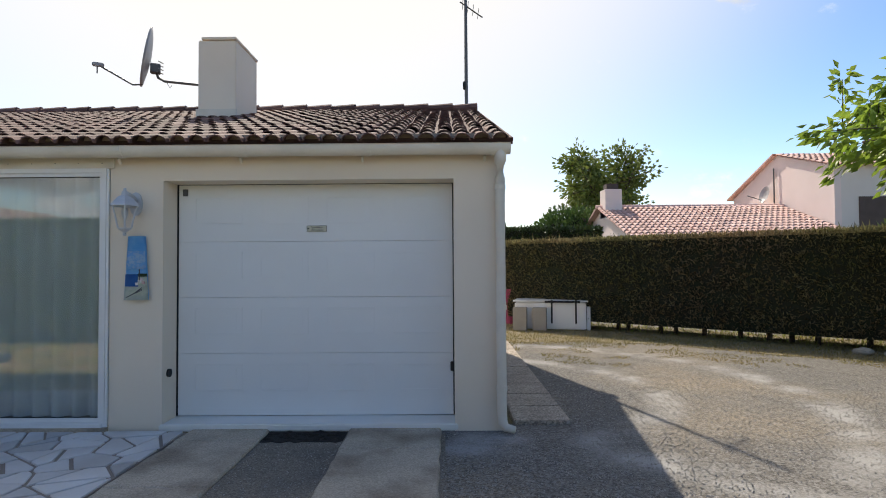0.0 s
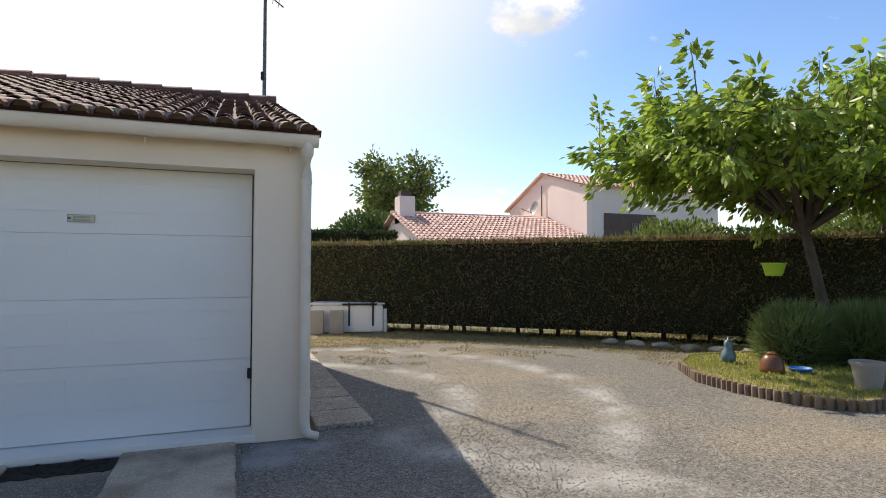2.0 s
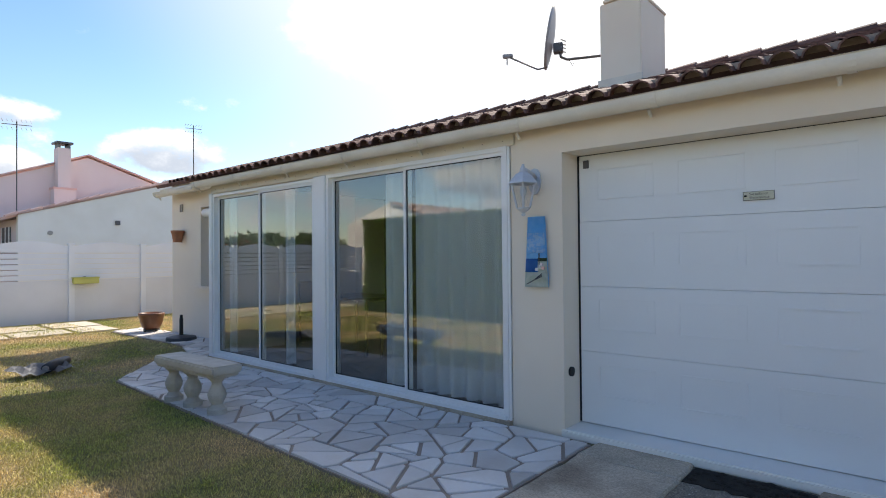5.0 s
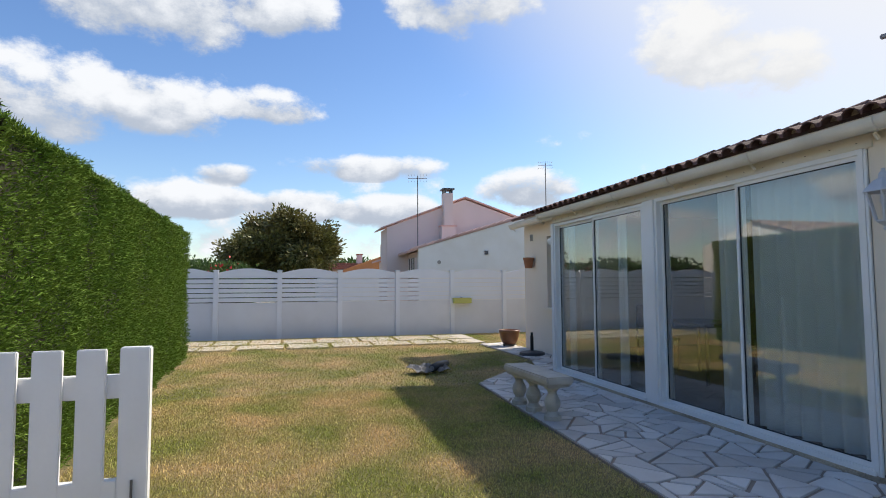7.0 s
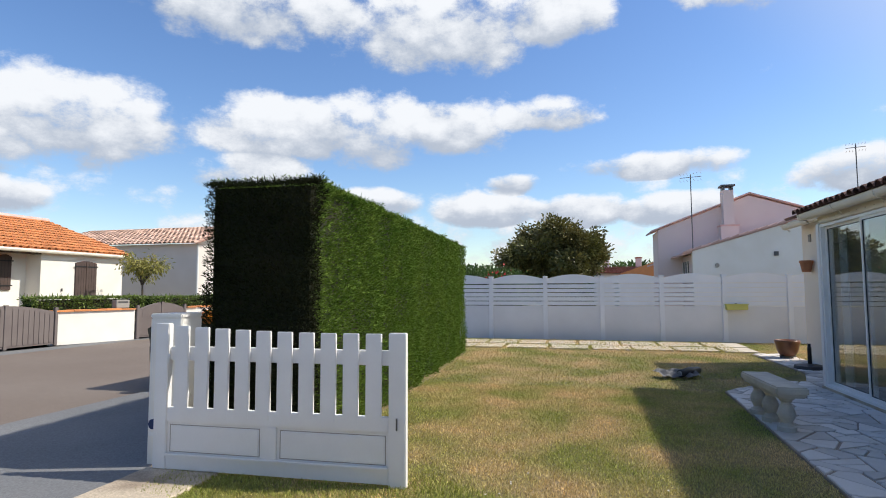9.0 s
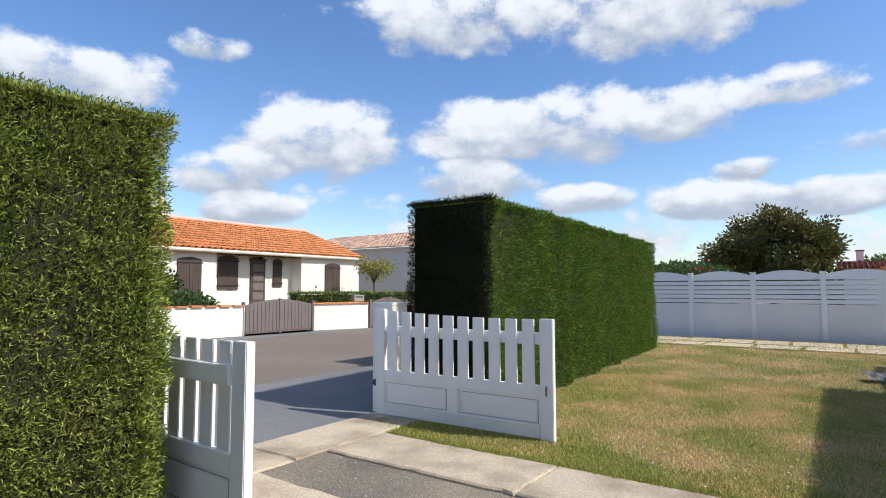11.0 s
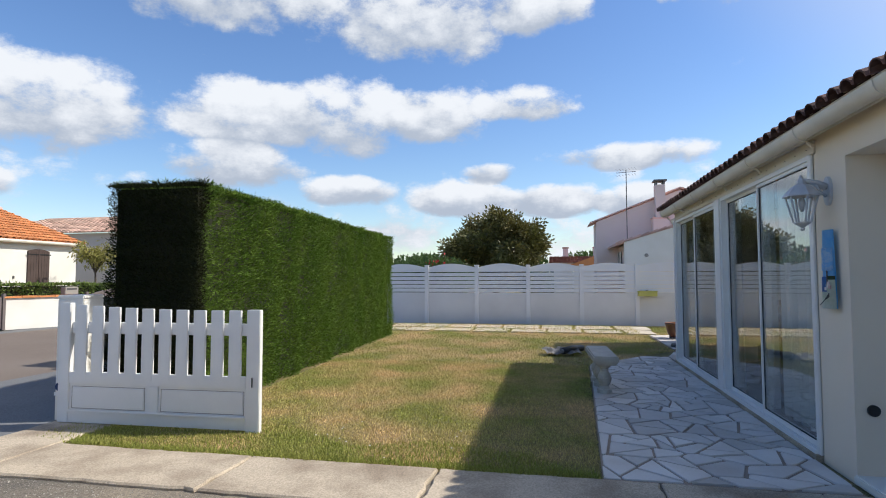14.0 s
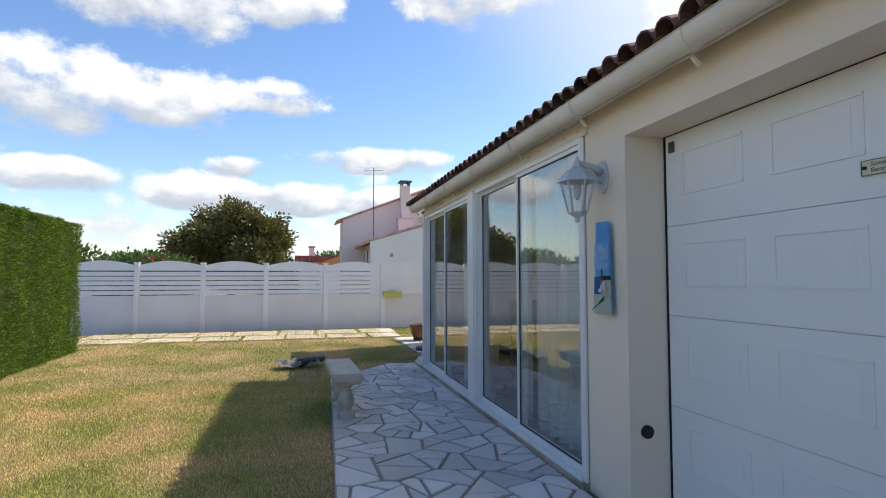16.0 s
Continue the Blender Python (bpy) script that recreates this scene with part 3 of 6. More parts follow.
solid("pavement", prism([(-60, -4.2), (60, -4.2), (60, -1.72), (-60, -1.72)], -0.3, -0.006), APRON, "grey asphalt apron before the gate", kind="structure")
solid("pavement_far", prism([(-60, -6.4), (60, -17), (60, -11.5), (-60, -9.3)], -0.3, -0.006), APRON, "grey asphalt footway before the opposite wall", kind="structure")
solid("ground_drive", prism([(-2.05, -1.15), (0.02, -1.15), (0.02, 4.7), (-2.05, 4.7)], -0.3, 0.0), ASPHALT, "dark asphalt drive before the garage", kind="structure")
solid("ground_yard", prism([(0.021, -1.15), (14, -1.15), (14, 4.0), (0.6, 16.5), (0.6, 4.7), (0.021, 4.7)], -0.3, -0.003), GRAVEL, "grey gravel yard beside the house", kind="structure")
solid("ground_verge", prism([(0.9, 9.6), (2.2, 9.7), (3.6, 9.3), (4.8, 8.2), (6.2, 7.2), (9.5, 5.9), (9.5, 7.6), (2.0, 13.6), (0.9, 14.4)], -0.3, 0.001), VERGE, "dry straw-coloured verge along the hedge", kind="structure")
solid("ground_lawn", prism([(-14.3, -1.7), (-2.06, -1.7), (-2.06, 4.6), (-10.4, 5.4), (-10.4, 12), (-14.3, 12)], -0.3, -0.004), LAWN_SOIL, "half-dry lawn soil under mown grass", kind="structure")

# ---- concrete wheel tracks and threshold ----
def worn_slab(x0, x1, y0, y1, top, seed):
    """A cast slab with wandering, chipped edges and a soft arris."""
    rng = random.Random(seed)
    ring = []
    for (xa, ya), (xb, yb) in (((x0, y0), (x1, y0)), ((x1, y0), (x1, y1)), ((x1, y1), (x0, y1)), ((x0, y1), (x0, y0))):
        n = max(2, int(math.hypot(xb - xa, yb - ya) / 0.09))
        for i in range(n):
            t = i / n
            chip = rng.uniform(0.01, 0.022) if rng.random() < 0.12 else rng.uniform(0, 0.011)
            nx, ny = -(yb - ya), xb - xa
            d = math.hypot(nx, ny)
            ring.append((xa + (xb - xa) * t + nx / d * chip, ya + (yb - ya) * t + ny / d * chip))
    mx, my = (x0 + x1) / 2, (y0 + y1) / 2
    bm = bmesh.new()
    inner = [(x + math.copysign(min(0.012, abs(mx - x)), mx - x), y + math.copysign(min(0.012, abs(my - y)), my - y)) for x, y in ring]
    vs = [[bm.verts.new((x, y, z)) for x, y in pts] for pts, z in ((ring, -0.1), (ring, top - 0.012), (inner, top))]
    n = len(ring)
    for a, b in zip(vs, vs[1:]):
        for i in range(n):
            bm.faces.new((a[i], a[(i + 1) % n], b[(i + 1) % n], b[i]))
    bm.faces.new(vs[2])
    return bm


tracks = thing("concrete_track", "pair of weathered concrete wheel tracks in the drive", "pavement", kind="structure")
for x0, x1, cuts in ((-2.06, -1.40, (-1.10, 0.55, 1.9, 3.3, 4.2, 4.72)), (-0.76, -0.01, (-1.10, 0.2, 1.6, 3.0, 4.0, 4.45, 4.72))):
    for y0, y1 in zip(cuts, cuts[1:]):
        part("slab", worn_slab(x0, x1, y0 + 0.001, y1 - 0.001, 0.020 + 0.006 * random.random(), y0 * 10 + x0), CONCRETE, tracks)
for x0, x1 in ((-2.75, -1.12), (-1.12, 0.35), (0.35, 1.6)):
    part("threshold", worn_slab(x0, x1, -1.74, -1.12, 0.016, x0), CONCRETE, tracks)
side = thing("side_path", "washed concrete slabs laid along the garage wall", "paving", kind="structure")
for i in range(10):
    y = 4.66 + i * 0.5
    part("slab", box(0.6, 1.08, y + 0.006, y + 0.494, -0.1, 0.03 + 0.004 * random.random(), 0.006), SLABMAT, side)

# ---- house ----
WY, DY = 4.5, 4.744
K = 0.32
EAVE_Y, EAVE_Z = 4.36, 2.37
RIDGE_Y = 9.4


def roof_z(y):
    return EAVE_Z + K * (y - EAVE_Y)


def wall(name, bm, label, material=RENDER):
    return solid(name, bm, material, label, kind="structure")


wall("wall_front_pier_right", box(0.10, 0.50, WY, WY + 0.24, -0.1, 2.36), "cream rendered wall pier beside the garage door")
wall("wall_front_lintel", box(-2.30, 0.10, WY, WY + 0.24, 2.06, 2.36), "cream rendered lintel over the garage door")
wall("wall_front_pier_left", box(-2.74, -2.30, WY, WY + 0.24, -0.1, 2.36), "cream rendered wall pier between garage and veranda")
wall("wall_garage_side", across([(WY + 0.24, -0.1), (RIDGE_Y, -0.1), (RIDGE_Y, roof_z(RIDGE_Y) - 0.1), (WY + 0.24, roof_z(WY + 0.24) - 0.1)], 0.26, 0.50), "cream rendered garage side wall")
wall("wall_back", box(-10.5, 0.50, RIDGE_Y, RIDGE_Y + 0.24, -0.1, roof_z(RIDGE_Y) - 0.06), "cream rendered back wall of the house")
wall("wall_garage_inner", box(-2.74, -2.54, WY + 0.24, RIDGE_Y, -0.1, 2.3), "inner wall between garage and veranda")
wall("wall_front_head", box(-7.42, -2.74, WY, WY + 0.2, 2.16, 2.36), "cream rendered band above the veranda glazing")
wall("wall_left_front", box(-9.45, -7.42, 5.35, 5.6, -0.1, 0.86), "cream rendered wall below the side window")
wall("wall_left_front_end", box(-10.5, -9.45, 5.35, 5.6, -0.1, 2.62), "cream rendered wall end with a wall pot")
wall("wall_left_front_head", box(-9.45, -7.42, 5.35, 5.6, 2.17, 2.62), "cream rendered wall above the side window")
wall("wall_left_front_pier", box(-8.2, -7.42, 5.35, 5.6, 0.86, 2.17), "cream rendered wall beside the side window")
wall("wall_left_end", across([(5.6, -0.1), (RIDGE_Y, -0.1), (RIDGE_Y, roof_z(RIDGE_Y) - 0.1), (5.6, roof_z(5.6) - 0.1)], -10.5, -10.26), "cream rendered gable end wall")
wall("wall_veranda_end", box(-7.5, -7.40, WY + 0.06, 5.35, -0.1, 2.36), "cream veranda end wall", RENDER)
wall("wall_room_back", box(-7.4, -2.74, 7.6, 7.7, -0.1, 2.36), "plain wall at the back of the veranda room, darkened for indoor shade", INSIDE_DIM)
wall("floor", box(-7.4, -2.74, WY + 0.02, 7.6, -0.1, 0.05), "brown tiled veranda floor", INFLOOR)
wall("ceiling", box(-7.4, -2.74, WY + 0.2, 7.6, 2.3, 2.36), "veranda ceiling, darkened for indoor shade", INSIDE_DIM)
wall("plinth_sill", box(-7.45, -2.74, WY - 0.05, WY + 0.02, -0.1, 0.045), "narrow concrete sill under the glazing", CONCRETE)

# roof deck and soffit
deck = across([(EAVE_Y + 0.04, roof_z(EAVE_Y) - 0.05), (RIDGE_Y + 0.12, roof_z(RIDGE_Y + 0.12) - 0.05), (RIDGE_Y + 0.12, roof_z(RIDGE_Y + 0.12) - 0.005), (EAVE_Y, roof_z(EAVE_Y) - 0.005)], -7.75, 0.58)
roof = tagged(solid("roof", deck, TILE, "dark weathered clay tile roof sloping to the front", kind="structure"))
part("roof_deck", across([(5.14, roof_z(5.1) - 0.05), (RIDGE_Y + 0.12, roof_z(RIDGE_Y + 0.12) - 0.05), (RIDGE_Y + 0.12, roof_z(RIDGE_Y + 0.12) - 0.005), (5.1, roof_z(5.1) - 0.005)], -10.6, -7.752), TILE, roof)
part("soffit", box(-7.7, 0.5, EAVE_Y + 0.06, WY - 0.002, 2.352, 2.372), RENDER, roof)
part("verge_board", across([(EAVE_Y + 0.1, 2.30), (RIDGE_Y + 0.28, roof_z(RIDGE_Y) - 0.02), (RIDGE_Y + 0.28, roof_z(RIDGE_Y) + 0.02), (EAVE_Y + 0.06, 2.37)], 0.502, 0.54), RENDER, roof)

# gutter with brackets and downpipe
def gutter(name, x0, x1, y, z, label):
    top = thing(name, label, "gutter")
    prof = [(0.06 * math.cos(a), 0.075 * math.sin(a)) for a in [math.pi + math.pi * i / 16 for i in range(17)]]
    prof = [(-0.068, 0.008), (-0.056, 0.012)] + prof + [(0.06, 0.03), (0.052, 0.03)] + [(0.052 * math.cos(a), 0.067 * math.sin(a)) for a in [2 * math.pi - math.pi * i / 16 for i in range(17)]]
    part("channel", across([(y + a, z + b) for a, b in prof], x0, x1), GUTTER, top)
    part("fascia", box(x0 + 0.02, x1 - 0.03, y + 0.055, y + 0.075, z - 0.06, z + 0.07, 0.004), GUTTER, top)
    n = max(2, round((x1 - x0) / 0.92))
    for i in range(n):
        x = x1 - 0.14 - i * (x1 - x0 - 0.2) / (n - 1)
        arc = [(0.068 * math.cos(a), 0.083 * math.sin(a)) for a in [math.pi + math.pi * k / 8 for k in range(9)]]
        part("joint", across([(y + a, z + b) for a, b in arc] + [(y + 0.05 * math.cos(a), z + 0.06 * math.sin(a)) for a in [2 * math.pi - math.pi * k / 8 for k in range(9)]], x - 0.02, x + 0.02), GUTTER, top)
        part("bracket_foot", tube([(x - 0.06, y + 0.05, z - 0.07), (x - 0.06, y + 0.09, z - 0.11)], 0.012, 6), GUTTER, top)
    return top


gutter("gutter", -7.6, 0.555, 4.36, 2.305, "cream half-round gutter along the front eave")
pipe = thing("downpipe", "cream downpipe at the corner of the garage wall", "downpipe")
part("pipe", tube([(0.475, 4.36, 2.27), (0.475, 4.38, 2.18), (0.478, 4.45, 2.05), (0.478, 4.455, 1.6), (0.478, 4.455, 0.16), (0.485, 4.45, 0.075), (0.51, 4.43, 0.04), (0.575, 4.40, 0.028)], [0.05, 0.048, 0.042, 0.04, 0.04, 0.038, 0.034, 0.03], 12), GUTTER, pipe, smooth=True)
for z in (1.98, 1.0, 0.35):
    part("collar", tube([(0.478, 4.455, z - 0.02), (0.478, 4.455, z + 0.02)], 0.046, 12), GUTTER, pipe)
gutter("gutter", -10.52, -7.62, 5.08, 2.46, "cream gutter along the set-back eave")

# garage door
door = thing("door_1", "white sectional garage door with pressed panels, closed", "garage door", kind="structure")
for i in range(4):
    z0 = 0.115 + i * 0.482
    sec = part("door_section", box(-2.286, 0.090, DY, DY + 0.04, z0 + 0.001 if i else 0.066, z0 + 0.481 if i < 3 else 2.056, 0.002), DOORMAT, door)
    for c in range(4):
        xa = -2.145 + c * 0.572
        za, zb, xb = z0 + 0.16, z0 + 0.39, xa + 0.415
        bead = bmesh.new()
        for b4, proud in (((xa, xb, za, za + 0.011), 0.0062), ((xa, xb, zb - 0.011, zb), 0.0062), ((xa, xa + 0.011, za + 0.011, zb - 0.011), 0.0028), ((xb - 0.011, xb, za + 0.011, zb - 0.011), 0.0028), ((xa + 0.05, xb - 0.05, za + 0.036, zb - 0.036), 0.0012)):
            box(b4[0], b4[1], DY - proud, DY + 0.002, b4[2], b4[3], bm=bead)
        part("pressed_panel", bead, DOORMAT, sec)
part("seal", upright([(-2.30, 0.066), (-2.287, 0.066), (-2.287, 2.057), (0.091, 2.057), (0.091, 0.066), (0.10, 0.066), (0.10, 2.06), (-2.30, 2.06)], DY - 0.002, DY + 0.03), BLACK, door, "black rubber seal")
part("sill", box(-2.325, 0.125, WY - 0.012, DY + 0.05, 0.0, 0.06, 0.01), WALL_WHITE, door, "white concrete sill")
pl = part("plaque", box(-1.168, -1.0, DY - 0.010, DY - 0.001, 1.645, 1.695, 0.002), SAND, door, "small beige notice plaque with two lines of print")
part("plaque_lock", turned([(0.008, 0), (0.008, 0.01)], 10, at=(-1.155, DY - 0.016, 1.665)), BLACK, pl)
for word, z in (("Surveillance", 1.6745), ("Electronique", 1.6525)):
    cu = bpy.data.curves.new("print", "FONT")
    cu.body, cu.size, cu.extrude = word, 0.0215, 0.0004
    tmp = bpy.data.objects.new("print", cu)
    me = bpy.data.meshes.new_from_object(tmp)
    bpy.data.objects.remove(tmp)
    me.materials.clear()
    me.materials.append(DARKMETAL)
    ob = new("print_line", me)
    ob.parent = pl
    ob.matrix_world = pose(-1.134, DY - 0.0112, z, 90, 0, 0)
part("plaque_rim", upright([(-1.170, 1.643), (-0.998, 1.643), (-0.998, 1.697), (-1.170, 1.697), (-1.170, 1.6445), (-1.1685, 1.6445), (-1.1685, 1.6955), (-0.9995, 1.6955), (-0.9995, 1.6445), (-1.170, 1.6445)], DY - 0.0108, DY - 0.0008), DARKMETAL, pl)
part("corner_clip", box(-2.25, -2.205, DY - 0.012, DY - 0.001, 1.96, 2.02, 0.003), DARKMETAL, door)
part("latch", box(0.066, 0.096, DY - 0.03, DY - 0.003, 0.44, 0.52, 0.004), BLACK, door)
vent = thing("wall_socket", "round black outdoor socket set in the door reveal", "socket")
bmv = tube([(-2.301, 4.6, 0.46), (-2.283, 4.6, 0.46)], 0.035, 16)
part("cap", bmv, BLACK, vent)

# veranda glazing: two pairs of sliding doors
def sliding(name, x0, x1, z0, z1, label):
    top = thing(name, label, "sliding door", kind="structure")
    y = WY - 0.02
    mid = (x0 + x1) / 2
    part("frame", upright([(x0, z0), (x1, z0), (x1, z1), (x0, z1), (x0, z0 + 0.035), (x0 + 0.034, z0 + 0.035), (x0 + 0.034, z1 - 0.035), (x1 - 0.034, z1 - 0.035), (x1 - 0.034, z0 + 0.035), (x0, z0 + 0.035)], y, y + 0.12), TRIM, top)
    for a, b, d in ((x0 + 0.034, mid + 0.018, 0.055), (mid - 0.018, x1 - 0.034, 0.015)):
        leaf = part("sash", box(a, b, y + d, y + d + 0.035, z0 + 0.035, z0 + 0.07, 0.003), TRIM, top)
        box_bits = bmesh.new()
        for q in ((a, b, z1 - 0.065, z1 - 0.035), (a, a + 0.026, z0 + 0.07, z1 - 0.065), (b - 0.026, b, z0 + 0.07, z1 - 0.065)):
            box(q[0], q[1], y + d, y + d + 0.035, q[2], q[3], bm=box_bits)
        part("stile", box_bits, TRIM, leaf)
        pane = part("pane", box(a + 0.024, b - 0.024, y + d + 0.015, y + d + 0.021, z0 + 0.068, z1 - 0.062), GLASS, leaf)
        pane.visible_shadow = False
        part("gasket", upright([(a + 0.026, z0 + 0.07), (b - 0.026, z0 + 0.07), (b - 0.026, z1 - 0.065), (a + 0.026, z1 - 0.065), (a + 0.026, z0 + 0.076), (a + 0.032, z0 + 0.076), (a + 0.032, z1 - 0.071), (b - 0.032, z1 - 0.071), (b - 0.032, z0 + 0.076), (a + 0.026, z0 + 0.076)], y + d + 0.012, y + d + 0.024), BLACK, leaf)
    part("track", box(x0 + 0.01, x1 - 0.01, y - 0.02, y + 0.0, z0 - 0.02, z0 + 0.03, 0.004), TRIM, top)
    return top


sliding("door_2", -5.00, -2.765, 0.045, 2.165, "white aluminium sliding glass doors with voile curtains behind")
sliding("door_3", -7.36, -5.20, 0.045, 2.15, "white aluminium sliding glass doors of the veranda, closed")
veranda = thing("veranda_frame", "white aluminium veranda posts and head panel", "frame", kind="structure")
part("post", box(-5.198, -5.002, WY - 0.035, WY + 0.1, 0.0, 2.16, 0.004), TRIM, veranda)
part("post", box(-7.44, -7.362, WY - 0.035, WY + 0.1, 0.0, 2.16, 0.004), TRIM, veranda)
part("post", box(-2.763, -2.742, WY - 0.02, WY - 0.002, 0.0, 2.16, 0.003), TRIM, veranda)
part("head_panel", box(-7.42, -2.70, WY - 0.016, WY - 0.002, 2.165, 2.26, 0.003), GUTTER, veranda)
for i in range(24):
    part("rivet", turned([(0.006, 0), (0.004, 0.004)], 6, at=(-2.8 - i * 0.195, WY - 0.02, 2.205)), DARKMETAL, veranda)

for i in range(24):
    x = -7.32 + i * 0.193
    wide = [(x + 0.085 * math.cos(a), 2.268 + 0.07 * math.sin(a) * (0.8 + 0.2 * math.sin(i * 1.7))) for a in [math.pi * k / 8 for k in range(9)]]
    part("closure_lump", upright(wide, WY - 0.05 - 0.012 * (i % 3), WY - 0.003), WALL_WHITE, veranda, "white mortar lump under the tiles" if i == 0 else "")

# side window
win = thing("window_1", "side window with a rolled shutter box and stone sill", "window", kind="structure")
part("window_frame", upright([(-9.45, 0.86), (-8.2, 0.86), (-8.2, 2.17), (-9.45, 2.17), (-9.45, 0.92), (-9.39, 0.92), (-9.39, 2.11), (-8.26, 2.11), (-8.26, 0.92), (-9.45, 0.92)], 5.5, 5.56), TRIM, win)
p = part("pane", box(-9.39, -8.26, 5.525, 5.531, 0.92, 2.11), GLASS, win)
part("window_sill", box(-9.56, -8.1, 5.27, 5.52, 0.80, 0.86, 0.01), RENDER, win)
part("shutter_box", tube([(-9.44, 5.43, 2.08), (-8.21, 5.43, 2.08)], 0.075, 14), TRIM, win)

# ---- on the roof ----
chimney = thing("chimney", "cream rendered chimney stack with a sloped shoulder", "chimney", (0, 0, 0))
part("shaft", box(-3.36, -2.84, 7.5, 8.35, 3.3, 4.46, 0.012), RENDER, chimney)
part("cap", box(-3.31, -2.83, 7.48, 8.37, 4.46, 4.50, 0.008), RENDER, chimney)
part("flashing", box(-3.38, -2.82, 7.47, 7.5, 3.36, 3.5, 0.004), GUTTER, chimney)


def satellite_dish():
    top = thing("satellite_dish", "grey satellite dish on an arm fixed to the chimney", "satellite dish", (-4.15, 7.55, 4.27), 26)
    bm = bmesh.new()
    rings = []
    for back in (0, 0.012):
        for k in range(7):
            r = 0.42 * k / 6
            rings.append([bm.verts.new((0.05 * r * r / 0.18 + back - 0.1, r * math.cos(a) * 0.92, r * math.sin(a))) for a in [2 * math.pi * i / 28 for i in range(28)]])
    for q in (0, 7):
        for a, b in zip(rings[q:q + 7], rings[q + 1:q + 7]):
            for i in range(28):
                bm.faces.new((a[i], a[(i + 1) % 28], b[(i + 1) % 28], b[i]))
    for i in range(28):
        bm.faces.new((rings[6][i], rings[6][(i + 1) % 28], rings[13][(i + 1) % 28], rings[13][i]))
    bmesh.ops.remove_doubles(bm, verts=bm.verts, dist=0.0005)
    bmesh.ops.rotate(bm, verts=bm.verts, matrix=Matrix.Rotation(radians(180), 3, "Z") @ Matrix.Rotation(radians(-10), 3, "Y"))
    part("reflector", bm, DISH, top, smooth=True)
    part("feed_arm", tube([(-0.0, 0, -0.40), (-0.12, 0, -0.42), (-0.50, 0, -0.22)], 0.012), DARKMETAL, top)
    part("feed_head", box(-0.60, -0.46, -0.03, 0.03, -0.225, -0.175, 0.01), DISH, top)
    part("feed_drop", tube([(-0.54, 0, -0.23), (-0.54, 0, -0.32)], 0.008), DARKMETAL, top)
    br = part("bracket", box(0.09, 0.22, -0.07, 0.07, -0.22, -0.1, 0.01), DARKMETAL, top)
    for i in range(4):
        part("bolt", tube([(0.17 + 0.025 * (i % 2), -0.08, -0.22 + 0.05 * i), (0.25, 0.06, -0.20 + 0.05 * i)], 0.008, 6), METAL, br)
    part("mount_arm", tube([(0.17, 0, -0.2), (0.19, 0, -0.28), (0.27, 0, -0.32), (0.85, 0, -0.31)], 0.018), DARKMETAL, top)
    part("cable", tube([(0.3, 0.02, -0.33), (0.34, 0.03, -0.40), (0.36, 0.03, -0.36)], 0.004, 5), BLACK, top)


satellite_dish()


def aerial(name, label, x, y, z0, z1, wide, stacked=True, boom=(1, 0)):
    """A mast with a television aerial at its head."""
    top = thing(name, label, "antenna", (x, y, z0))
    h = z1 - z0
    part("mast", tube([(0, 0, 0), (0, 0, h)], 0.018), DARKMETAL, top)
    bx, by = boom
    ar = part("boom", tube([(-bx * wide, -by * wide, h - 0.1), (bx * wide, by * wide, h - 0.1)], 0.012), METAL, top)
    for i in range(7):
        s = (i / 3 - 1) * wide * 0.95
        for dz in ((0.12, -0.12) if stacked else (0,)):
            part("rod", tube([(bx * s - by * wide * 0.5, by * s + bx * wide * 0.5, h - 0.1 + dz), (bx * s + by * wide * 0.5, by * s - bx * wide * 0.5, h - 0.1 + dz)], 0.006, 5), METAL, ar)
    return top


mast = thing("antenna_mast", "thin steel antenna mast fixed behind the ridge", "antenna", (0.40, 9.66, 3.2))
part("pole", tube([(0, 0, 0), (0, 0, 1.4), (0, 0, 2.4), (0.0, 0, 3.2)], [0.032, 0.03, 0.027, 0.024]), DARKMETAL, mast)
part("amplifier", box(-0.06, -0.01, -0.04, 0.03, 1.22, 1.36, 0.012), BLACK, mast)
for z in (1.15, 1.65, 2.1):
    part("cable_tie", tube([(0, 0, z), (0, 0, z + 0.02)], 0.027), BLACK, mast)
part("boom", tube([(-0.1, 0, 2.78), (0.3, 0.05, 2.52)], 0.012), DARKMETAL, mast)
for i in range(4):
    part("rod", tube([(-0.05 + i * 0.09, -0.2, 2.75 - i * 0.058), (-0.05 + i * 0.09, 0.22, 2.75 - i * 0.058)], 0.006, 5), METAL, mast)

